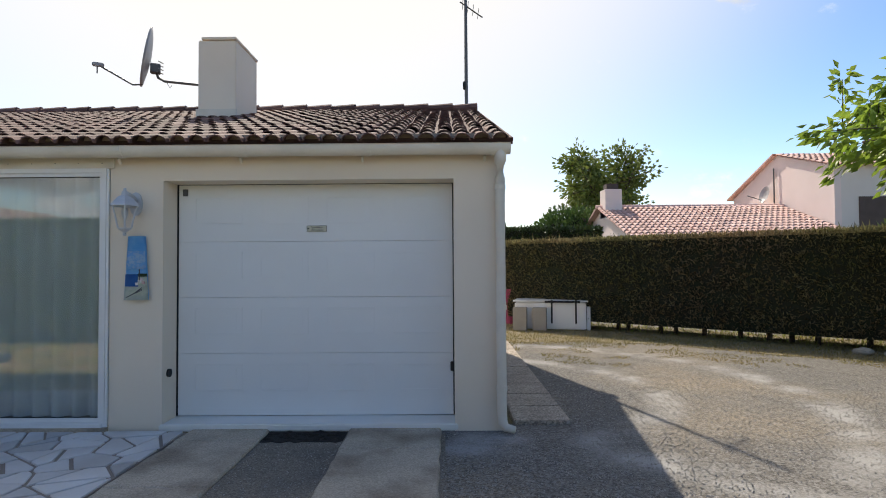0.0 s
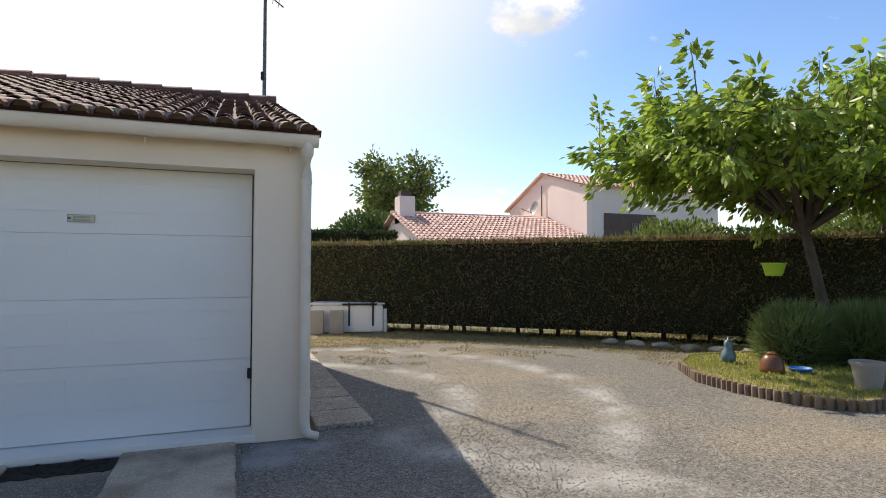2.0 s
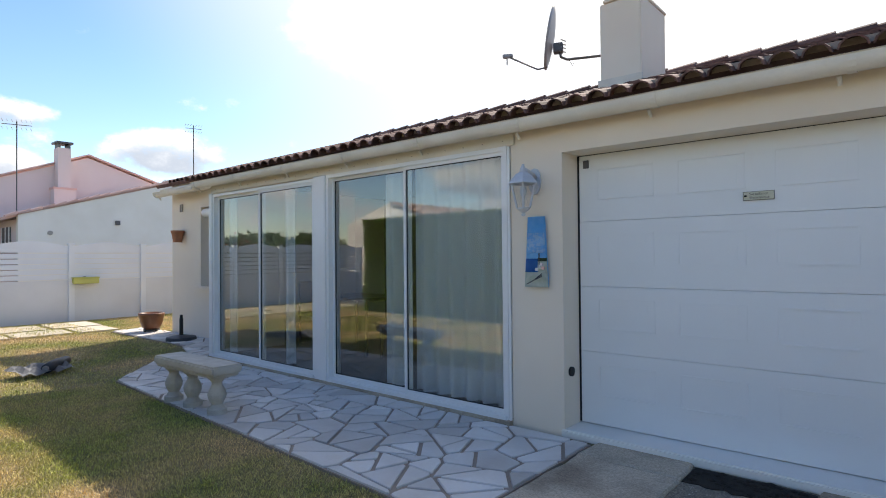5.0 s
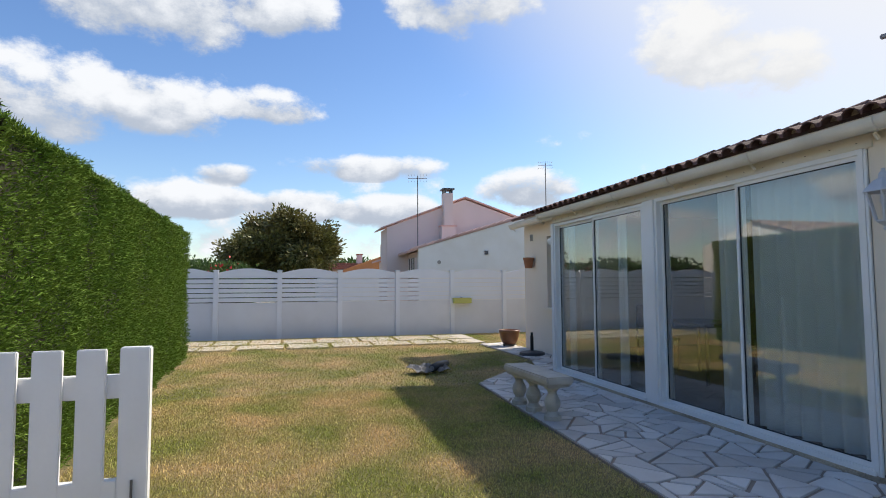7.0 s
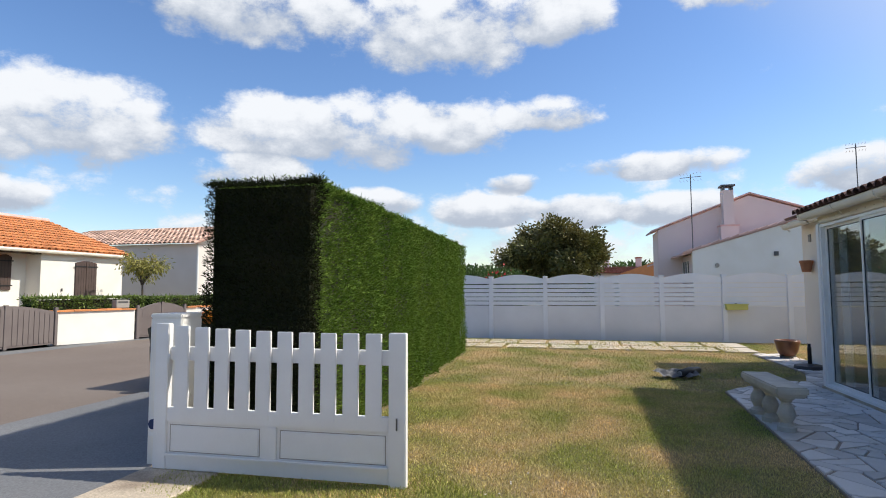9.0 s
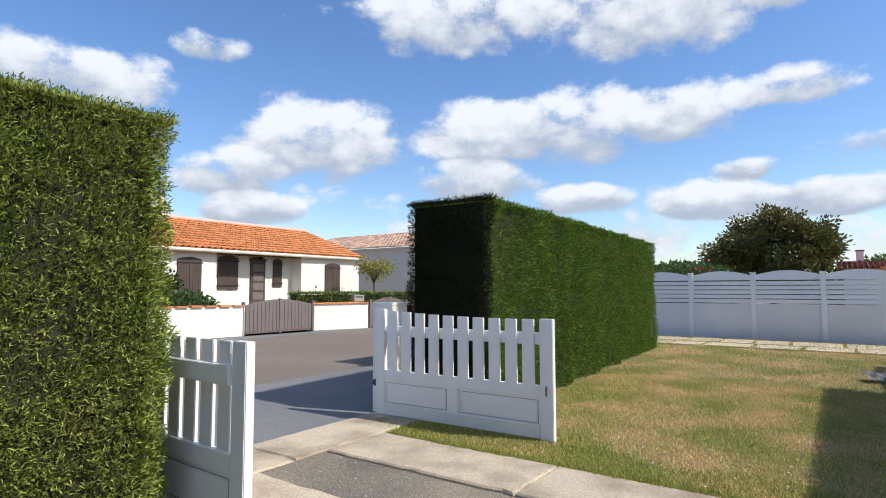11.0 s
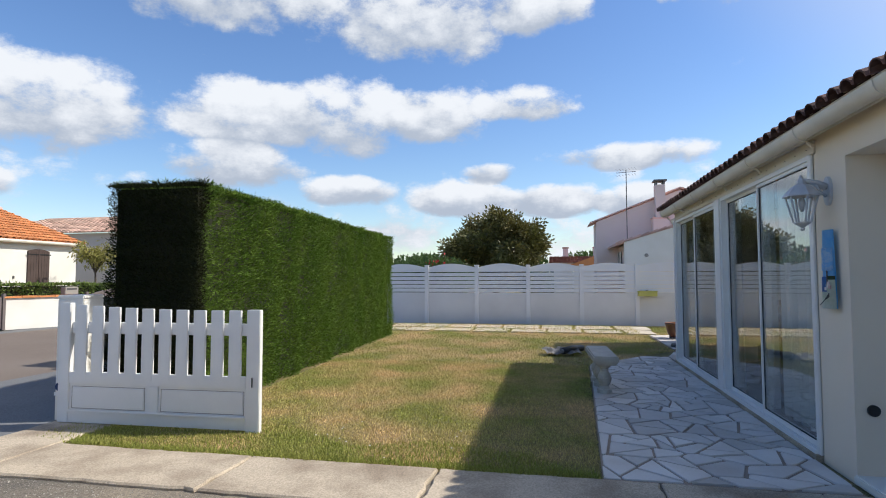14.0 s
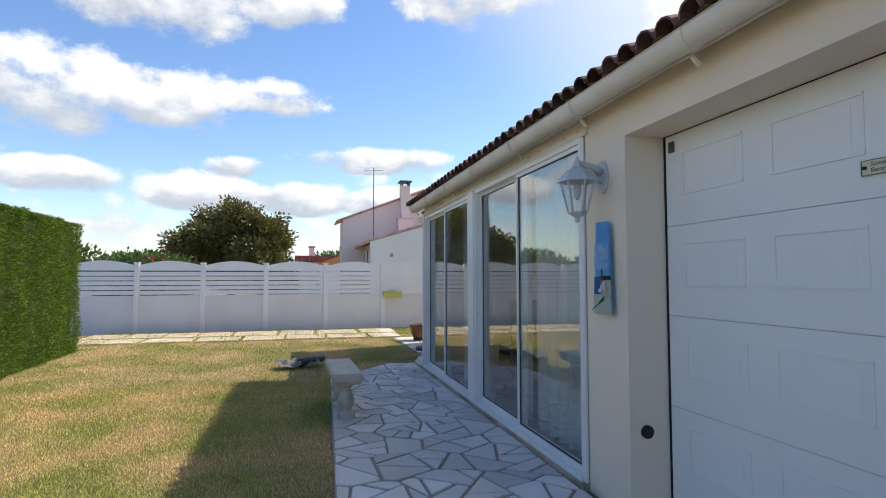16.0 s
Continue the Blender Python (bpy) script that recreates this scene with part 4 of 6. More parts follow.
# ---- by the garage ----
def lantern():
    top = thing("wall_lantern", "white painted wall lantern with six glass sides", "lantern", (-2.52, 4.327, 1.60))
    top.scale = (0.86, 0.86, 0.86)
    hexr = lambda r, z: [(r * math.cos(a), r * math.sin(a), z) for a in [math.pi * i / 3 for i in range(6)]]
    part("roof", turned([(0.135, 0.27), (0.13, 0.285), (0.07, 0.35), (0.035, 0.37), (0.03, 0.40), (0.015, 0.42), (0.012, 0.44)], 6), LANTERN, top)
    cage = part("base", turned([(0.012, 0.0), (0.02, 0.012), (0.012, 0.025), (0.03, 0.04), (0.062, 0.06), (0.062, 0.07)], 6), LANTERN, top)
    for i in range(6):
        a, b = hexr(0.062, 0.07)[i], hexr(0.112, 0.275)[i]
        part("glazing_bar", tube([a, b], 0.008, 6), LANTERN, top)
        c, d = hexr(0.062, 0.07)[(i + 1) % 6], hexr(0.112, 0.275)[(i + 1) % 6]
        bm = bmesh.new()
        bm.faces.new([bm.verts.new(Vector(q) * 1.0) for q in (a, c, d, b)])
        bmesh.ops.solidify(bm, geom=bm.faces, thickness=0.003)
        part("pane", bm, LAMPGLASS, top).visible_shadow = False
    part("bulb", turned([(0.012, 0.26), (0.025, 0.24), (0.03, 0.21), (0.022, 0.18), (0.01, 0.15)], 14), LANTERN, top, smooth=True)
    part("arm", tube([(0, 0.0, 0.40), (0.0, 0.05, 0.39), (0, 0.12, 0.375), (0.0, 0.175, 0.34)], [0.016, 0.02, 0.022, 0.03], 10), LANTERN, top, smooth=True)
    part("arm_scroll", tube([(0, 0.09, 0.38), (0, 0.14, 0.30), (0, 0.178, 0.27)], 0.012, 8), LANTERN, top, smooth=True)
    pl = tube([(0, 0.178, 0), (0, 0.2, 0)], 0.06, 16)
    bmesh.ops.scale(pl, verts=pl.verts, vec=(1, 1, 1.9))
    bmesh.ops.translate(pl, verts=pl.verts, vec=(0, 0, 0.31))
    part("back_plate", pl, LANTERN, top)
    part("screw", tube([(0, 0.172, 0.33), (0, 0.18, 0.33)], 0.007, 8), BLACK, top)


lantern()


def roof_tile_painting():
    """A curved clay tile with a painted coast scene, hung on the wall."""
    top = thing("painted_tile", "curved clay roof tile painted with a blue coast scene", "wall ornament", (-2.50, 4.47, 1.08))
    def w(z):
        return 0.102 - 0.028 * z / 0.52
    def band(z0, z1, lo, hi, material, name, dy=0.0):
        bm = bmesh.new()
        g = []
        for z in (z0, (z0 + z1) / 2, z1):
            g.append([bm.verts.new((w(z) * s, -0.045 * math.cos(s * 1.2) + 0.018 - dy, z)) for s in np.linspace(lo, hi, 9)])
        for a, b in zip(g, g[1:]):
            for i in range(8):
                bm.faces.new((a[i], a[i + 1], b[i + 1], b[i]))
        bmesh.ops.solidify(bm, geom=bm.faces, thickness=0.010 if dy == 0 else 0.002)
        return part(name, bm, material, top, smooth=True)
    band(0, 0.52, -1, 1, BLUE, "tile")
    band(0.0, 0.11, -0.99, 0.99, SHOREPAINT, "painted_shore", 0.006)
    band(0.11, 0.21, -0.99, 0.35, SEABLUE, "painted_sea", 0.006)
    band(0.11, 0.19, 0.3, 0.99, SHOREPAINT, "painted_village", 0.007)
    band(0.19, 0.215, 0.3, 0.99, LEAF_DARK, "painted_hill", 0.006)
    band(0.25, 0.40, -0.95, 0.9, CLOUDPAINT, "painted_cloud", 0.006)
    for s, z, c in ((0.42, 0.14, WALL_WHITE), (0.75, 0.13, TILE_PINK), (0.2, 0.12, WALL_WHITE), (0.6, 0.155, WALL_PINK)):
        part("painted_house", box(w(z) * s - 0.012, w(z) * s + 0.012, -0.034, -0.027, z, z + 0.022), c, top)
    part("painted_steeple", box(0.036, 0.041, -0.034, -0.027, 0.14, 0.25), DARKMETAL, top)
    for k in range(3):
        part("painted_path", tube([(-0.07 + 0.03 * k, -0.031, 0.02 + 0.015 * k), (0.06, -0.031, 0.08 + 0.01 * k)], 0.003, 5), DARKMETAL, top)


roof_tile_painting()

# dark moss patch where the drive meets the sill
patch = thing("drain_strip", "dark damp soil strip before the garage sill", "soil")
rim = [(-1.40 + 0.63 * k / 14, 4.21 + 0.05 * noise.noise(Vector((k * 0.9, 2.0, 0)))) for k in range(15)] + [(-0.77, 4.46), (-1.40, 4.47)]
part("soil", prism(rim, -0.05, 0.006), SOIL, patch)
for k in range(60):
    x, y, r = random.uniform(-1.38, -0.79), random.uniform(4.24, 4.46), random.uniform(0.008, 0.026)
    clod = bmesh.new()
    bmesh.ops.create_icosphere(clod, subdivisions=1, radius=r, matrix=Matrix.Translation((x, y, 0.006)) @ Matrix.Diagonal((1.2, 0.9, 0.6, 1)) @ Matrix.Rotation(k, 4, "Z"))
    part("clod", clod, SOIL, patch)

# ---- patio bench, pots and loose things ----
bench = thing("garden_bench", "weathered cast stone bench on three baluster legs", "bench", (-5.12, 3.19, 0.0), 2)
part("seat", box(-0.56, 0.46, -0.13, 0.14, 0.36, 0.435, 0.014), BENCHMAT, bench)
part("seat_rim", box(-0.535, 0.435, -0.11, 0.12, 0.335, 0.362, 0.008), BENCHMAT, bench)
leg = [(0.095, 0.0), (0.095, 0.05), (0.075, 0.06), (0.06, 0.08), (0.055, 0.09), (0.085, 0.14), (0.09, 0.17), (0.078, 0.205), (0.05, 0.25), (0.05, 0.27), (0.065, 0.285), (0.065, 0.295), (0.085, 0.30), (0.095, 0.335)]
for x in (-0.44, -0.10, 0.30):
    part("leg", turned([(r * 0.84, z) for r, z in leg], 18, at=(x, 0.0, 0.012)), BENCHMAT, bench, smooth=False)

pot = thing("planter_pot", "glazed brown clay pot on small wheels", "plant pot", (-10.86, 5.14, 0.0))
pot.scale = (0.84, 0.84, 0.84)
part("bowl", turned([(0.14, 0.07), (0.19, 0.14), (0.225, 0.24), (0.23, 0.30), (0.25, 0.35), (0.26, 0.40), (0.25, 0.42), (0.225, 0.42), (0.21, 0.36), (0.19, 0.36)], 24), GLAZED, pot, smooth=True)
part("trolley", turned([(0.16, 0.05), (0.17, 0.07)], 16), DARKMETAL, pot)
for a in (0.4, 2.5, 4.6):
    part("wheel", tube([(0.13 * math.cos(a) - 0.012, 0.13 * math.sin(a), 0.026), (0.13 * math.cos(a) + 0.012, 0.13 * math.sin(a), 0.026)], 0.026, 12), BLACK, pot)
base = thing("parasol_base", "dark blue round parasol base with an upright tube", "parasol base", (-9.35, 4.98, 0.0))
part("foot", turned([(0.22, 0.0), (0.23, 0.03), (0.22, 0.07), (0.12, 0.09), (0.05, 0.10)], 24), TARPDARK, base)
part("socket_tube", turned([(0.03, 0.09), (0.03, 0.36), (0.022, 0.365), (0.022, 0.42)], 14), BLACK, base)
wp = thing("wall_pot", "terracotta half pot hung on the wall", "plant pot", (-10.07, 5.25, 1.60))
bm = turned([(0.07, 0.0), (0.085, 0.08), (0.10, 0.16), (0.11, 0.165), (0.11, 0.20), (0.095, 0.20), (0.08, 0.17)], 18)
part("bowl", bm, TERRA, wp)
num = thing("house_number", "small grey house number plate on the wall", "house number", (-10.12, 5.34, 2.13))
for i in range(2):
    part("figure", box(-0.05 + i * 0.06, -0.015 + i * 0.06, -0.012, 0.008, 0, 0.13, 0.004), GREYPLASTIC, num)
sheet = thing("tarpaulin", "grey tarpaulin half rolled up on the lawn", "tarpaulin", (-8.05, 2.84, 0.02), 107)
bm = bmesh.new()
g = [[bm.verts.new((-0.38 + 0.075 * i, -0.2 + 0.07 * j, 0.03 + 0.02 * math.sin(i * 2.1 + j) + 0.012 * j)) for i in range(9)] for j in range(6)]
for a, b in zip(g, g[1:]):
    for i in range(8):
        bm.faces.new((a[i], a[i + 1], b[i + 1], b[i]))
bmesh.ops.solidify(bm, geom=bm.faces, thickness=0.006)
part("flat_end", bm, TARP, sheet)
part("roll", tube([(-0.10, -0.14, 0.06), (0.12, 0.03, 0.07), (0.36, 0.22, 0.06)], [0.055, 0.06, 0.05], 10), TARPDARK, sheet, smooth=True)
part("inner_roll", tube([(-0.12, -0.15, 0.06), (0.05, -0.02, 0.07)], 0.035, 10), TARP, sheet)

# inside the veranda: voile curtains, table, chairs
def curtain(x0, x1, material, label):
    top = thing("curtain", label, "curtain", (0, 0, 0))
    bm = bmesh.new()
    n = max(12, int((x1 - x0) / 0.02))
    g = [[bm.verts.new((x0 + (x1 - x0) * i / n, 4.68 + 0.035 * math.sin(i * 0.75 + 0.2 * math.sin(i * 0.31)) * (1.15 - 0.1 * k), 0.08 + 2.15 * k)) for i in range(n + 1)] for k in (0, 1)]
    for i in range(n):
        bm.faces.new((g[0][i], g[0][i + 1], g[1][i + 1], g[1][i]))
    part("cloth", bm, material, top, smooth=True)
    part("rail", tube([(x0, 4.72, 2.27), (x1, 4.72, 2.27)], 0.012), TRIM, top)


for a, b in ((-3.92, -2.80), (-4.32, -4.02), (-5.18, -5.06), (-7.3, -7.15), (-6.02, -5.86)):
    curtain(a, b, CURTAIN, "thin white voile curtain gathered behind the glass")
tab = thing("table", "small dark table inside the veranda", "table", (-6.2, 6.0, 0.05))
part("tabletop", box(-0.55, 0.55, -0.4, 0.4, 0.70, 0.74, 0.008), WOOD, tab)
for sx in (-0.48, 0.48):
    for sy in (-0.33, 0.33):
        part("leg", tube([(sx, sy, 0), (sx, sy, 0.70)], 0.022), WOOD, tab)
chair = thing("chair", "dark wooden chair inside the veranda", "chair", (-5.3, 5.9, 0.05), group="chairs in the veranda")
part("seat", box(-0.22, 0.22, -0.22, 0.22, 0.43, 0.47, 0.01), WOOD, chair)
part("backrest", box(0.19, 0.22, -0.2, 0.2, 0.6, 0.92, 0.01), WOOD, chair)
for sx, sy, h in ((-0.19, -0.19, 0.43), (-0.19, 0.19, 0.43), (0.2, -0.19, 0.9), (0.2, 0.19, 0.9)):
    part("leg", tube([(sx, sy, 0), (sx, sy, h)], 0.017), WOOD, chair)
copy_thing(chair, pose(-7.0, 5.9, 0.05, 0, 0, 180))

# ---- gate ----
def gate_leaf(label, m, flip=False):
    top = thing("gate_leaf", label, "gate", group="gate leaves")
    L, T = 1.93, 0.055
    top_at = lambda x: 1.07 - 0.05 * (x / L) - 0.02 * math.sin(math.pi * x / L)
    part("stile", box(0, 0.11, 0, T, 0.02, top_at(0), 0.005), GATE_WHITE, top)
    part("stile", box(L - 0.12, L, 0, T, 0.0, top_at(L), 0.005), GATE_WHITE, top)
    part("bottom_rail", box(0.11, L - 0.12, 0.004, T - 0.004, 0.02, 0.12, 0.004), GATE_WHITE, top)
    part("bottom_ledge", box(0.11, L - 0.12, -0.012, 0.004, 0.115, 0.135, 0.004), GATE_WHITE, top)
    part("middle_rail", box(0.11, L - 0.12, 0.004, T - 0.004, 0.36, 0.46, 0.004), GATE_WHITE, top)
    part("top_rail", box(0.11, L - 0.12, 0.026, T + 0.02, 0.80, 0.90, 0.004), GATE_WHITE, top)
    part("muntin", box(0.88, 0.99, 0.004, T - 0.004, 0.12, 0.36, 0.004), GATE_WHITE, top)
    for a, b in ((0.11, 0.88), (0.99, L - 0.12)):
        pn = part("panel", box(a, b, 0.018, T - 0.018, 0.12, 0.36), GATE_WHITE, top)
        part("panel_field", box(a + 0.03, b - 0.03, 0.011, T - 0.011, 0.15, 0.33, 0.005), GATE_WHITE, pn)
        # thin grey outline drawn on for the shade in the panel's crease
        part("panel_groove", upright([(a + 0.022, 0.142), (b - 0.022, 0.142), (b - 0.022, 0.338), (a + 0.022, 0.338), (a + 0.022, 0.147), (a + 0.027, 0.147), (a + 0.027, 0.333), (b - 0.027, 0.333), (b - 0.027, 0.147), (a + 0.022, 0.147)], 0.0165, T - 0.0165), GREYPLASTIC, pn)
    n = 10
    gap = (L - 0.23 - n * 0.112) / (n + 1)
    for i in range(n):
        x = 0.11 + gap + i * (0.112 + gap)
        zt = top_at(x + 0.05) - 0.004
        part("picket", box(x, x + 0.112, 0.002, 0.026, 0.40, zt, 0.004), GATE_WHITE, top)
    part("drop_bolt", tube([(L - 0.06, -0.010, 0.38), (L - 0.06, -0.010, 0.46)], 0.006, 6), DARKMETAL, top)
    part("hinge", box(-0.03, 0.04, -0.006, 0.0, 0.25, 0.28, 0.002), GATE_WHITE, top)
    if flip:
        for o in top.children_recursive:
            o.data.transform(Matrix.Diagonal((1, -1, 1, 1)))
            o.data.flip_normals()
    top.matrix_world = m
    return top


gate_leaf("white wooden picket gate leaf, open over the grass", pose(-2.60, -1.67, 0.0, 0, 0, 91.3))
gate_leaf("white wooden picket gate leaf, open beside the hedge", pose(-0.07, -2.07, 0.0, 0, 0, 88.3), True)
for x, y, lab in ((-2.87, -1.71, "white rendered gate pillar beside the open leaf"), (-0.02, -2.26, "white rendered gate pillar behind the hedge")):
    pil = thing("gate_pillar", lab, "pillar", (x, y, 0))
    part("shaft", box(-0.12, 0.12, -0.14, 0.14, -0.05, 1.10, 0.008), WALL_WHITE, pil)
    part("cap", box(-0.122, 0.122, -0.142, 0.142, 1.10, 1.135, 0.008), WALL_WHITE, pil)
bell = thing("gate_bell", "round dark blue knob on the gate pillar", "knob", (-2.75, -1.78, 0.30))
part("knob", tube([(-0.005, 0, 0), (0.03, 0, 0)], 0.038, 14), NAVY, bell)

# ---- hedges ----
hedge("hedge", "tall clipped green cypress hedge along the lawn", (-10.8, -1.0), (-3.12, -0.64), 1.0, 2.24, 8000, HEDGE_GREEN, HEDGE_SHADE_CORE, end=HEDGE_SHADED_END, back=0.75, fold=0.03)
hedge("hedge", "tall clipped green cypress hedge beside the gate", (0.16, -0.60), (4.6, -0.54), 1.1, 2.2, 19000, HEDGE_LEAF, HEDGE_SHADE_CORE, (0.019, 0.044), width=0.0072, fold=0.02)
far_h, hx, hy, hrun = hedge("hedge", "dull brown-green clipped hedge with bare trunks below", (16.0, 0.2), (-1.5, 15.0), 1.0, 1.86, 1100, HEDGE_BROWN, HEDGE_SHADE_CORE, (0.06, 0.12), 0.17, 0.024)
for i in range(44):
    a = 2.0 + i * 0.45 + random.uniform(-0.14, 0.14)
    q = np.array([16.0, 0.2]) + hx[:2] * a + hy[:2] * 0.45
    part("trunk", tube([(q[0], q[1], -0.05), (q[0] + 0.02, q[1], 0.5)], [0.045, 0.035], 7), BARK, far_h)

# ---- fence behind the lawn ----
fence = thing("fence", "white concrete and plastic panel fence with arched tops", "fence", kind="structure")
FX = -14.18
for i in range(-2, 8):
    y = -0.96 + 1.45 * i
    post = part("post", box(FX - 0.05, FX + 0.06, y - 0.055, y + 0.055, -0.1, 1.63, 0.006), FENCE_PVC, fence)
    part("post_cap", box(FX - 0.065, FX + 0.075, y - 0.07, y + 0.07, 1.63, 1.665, 0.012), FENCE_PVC, post)
    y0, y1 = y + 0.055, y + 1.395
    part("concrete_panel", box(FX - 0.025, FX + 0.015, y0, y1, -0.1, 0.88), FENCE_LOW, fence)
    for k in range(5):
        z = 0.90 + k * 0.112
        part("slat", box(FX - 0.012 - 0.018 * (k % 2), FX + 0.022 - 0.018 * (k % 2), y0, y1, z, z + 0.094, 0.006), FENCE_PVC, fence)
    arch = [(y0, 1.47), (y1, 1.47)] + [(y0 + (y1 - y0) * (1 - k / 12), 1.60 + 0.105 * math.sin(math.pi * k / 12)) for k in range(13)]
    part("arched_panel", across(arch, FX - 0.018, FX + 0.018), FENCE_PVC, fence)
planter = thing("fence_planter", "pale lime plastic window box hung on the fence", "planter", (FX + 0.14, 5.08, 0.80))
part("trough", box(-0.07, 0.07, -0.24, 0.24, 0.0, 0.12, 0.012), YELLOWGREEN, planter)
part("rim", box(-0.085, 0.085, -0.255, 0.255, 0.12, 0.14, 0.006), YELLOWGREEN, planter)
part("hook", box(-0.09, -0.07, -0.02, 0.02, 0.02, 0.16), METAL, planter)
path = thing("stepping_slabs", "two rows of pale concrete slabs set in the grass", "paving", kind="structure")
for r, (x0, x1) in enumerate(((-12.55, -11.75), (-13.65, -12.68))):
    y = -1.75 + 0.1 * r
    while y < 4.45:
        w = random.uniform(0.62, 0.92)
        part("slab", box(x0 + random.uniform(-0.04, 0.04), x1 + random.uniform(-0.04, 0.04), y, y + w, -0.05, 0.028, 0.008), PALE_SLAB, path)
        y += w + random.uniform(0.04, 0.09)

# white picket gate and far house in the corner behind the hedge
corner = thing("picket_gate", "low white picket gate at the corner of the lawn", "gate", (-13.9, -3.9, 0))
for i in range(16):
    part("picket", box(0.0, 0.02, i * 0.13 - 2.2, i * 0.13 - 2.11, 0.35, 1.15 + 0.1 * math.sin(math.pi * i / 15), 0.003), GATE_WHITE, corner)
for z in (0.45, 1.0):
    part("rail", box(0.021, 0.05, -2.25, -0.1, z, z + 0.07, 0.003), GATE_WHITE, corner)
part("low_panel", box(-0.02, 0.05, -2.25, -0.1, 0.0, 0.35, 0.004), GATE_WHITE, corner)

# ---- houses around ----
def roof_slope(name, material, parent, lo0, lo1, hi0, hi1, pitch, step, radius, seg=4):
    """A tiled slope between an eave lo0 to lo1 and a ridge hi0 to hi1."""
    lo0, lo1, hi0, hi1 = (Vector(p) for p in (lo0, lo1, hi0, hi1))
    bm = bmesh.new()
    nrm = (lo1 - lo0).cross(hi0 - lo0).normalized()
    bm.faces.new([bm.verts.new(p) for p in (lo0, lo1, hi1, hi0)])
    bmesh.ops.solidify(bm, geom=bm.faces, thickness=0.06)
    slab = part(name, bm, material, parent)
    ex, ey = (lo1 - lo0).normalized(), (hi0 - lo0)
    ey = (ey - ex * ey.dot(ex)).normalized()
    ez = ex.cross(ey)
    if ez.z < 0:
        ez = -ez
    rot = Matrix((ex, ey, ez)).transposed().to_4x4()
    v, f = tile_shell(radius, step * 1.15, 0.02, seg)
    mats = []
    for c in range(int((lo1 - lo0).length / pitch)):
        for r in range(int((hi0 - lo0).dot(ey) / step)):
            t = r * step / (hi0 - lo0).dot(ey)
            p = lo0 + (hi0 - lo0) * t + ex * ((c + 0.5) * pitch)
            if (p - lo0).dot(ex) > (lo1 - lo0).length:
                continue
            mats.append(Matrix.Translation(p + ez * 0.012) @ rot @ Matrix.Rotation(radians(-5.0), 4, "X") @ Matrix.Scale(random.uniform(0.94, 1.04), 4))
    ob = new("tile", join_at("tile", v, f, mats, material))
    ob.parent = slab
    tagged(ob, kind="stuff")
    return slab


def shutter_window(parent, x, y, w, z0, z1, double, arch=0.08):
    """A closed brown shutter with hinges under a flat arch, on a wall that faces +y."""
    pts = [(x - w / 2, z0), (x + w / 2, z0)] + [(x + w / 2 - w * k / 8, z1 - arch + arch * math.sin(math.pi * k / 8)) for k in range(9)]
    sh = part("shutter", upright(pts, y, y + 0.05), BROWN, parent)
    for z in (z0 + 0.12, z1 - 0.22):
        part("strap_hinge", box(x - w / 2 - 0.05, x + w / 2 + 0.05, y + 0.05, y + 0.062, z, z + 0.04), BLACK, sh)
    if double:
        part("meeting_strip", box(x - 0.015, x + 0.015, y + 0.05, y + 0.065, z0, z1 - 0.02), BROWN, sh)
    n = int(w / 0.1)
    for i in range(1, n):
        part("board_gap", box(x - w / 2 + i * w / n - 0.003, x - w / 2 + i * w / n + 0.003, y + 0.05, y + 0.053, z0 + 0.02, z1 - arch - 0.02), BLACK, sh)


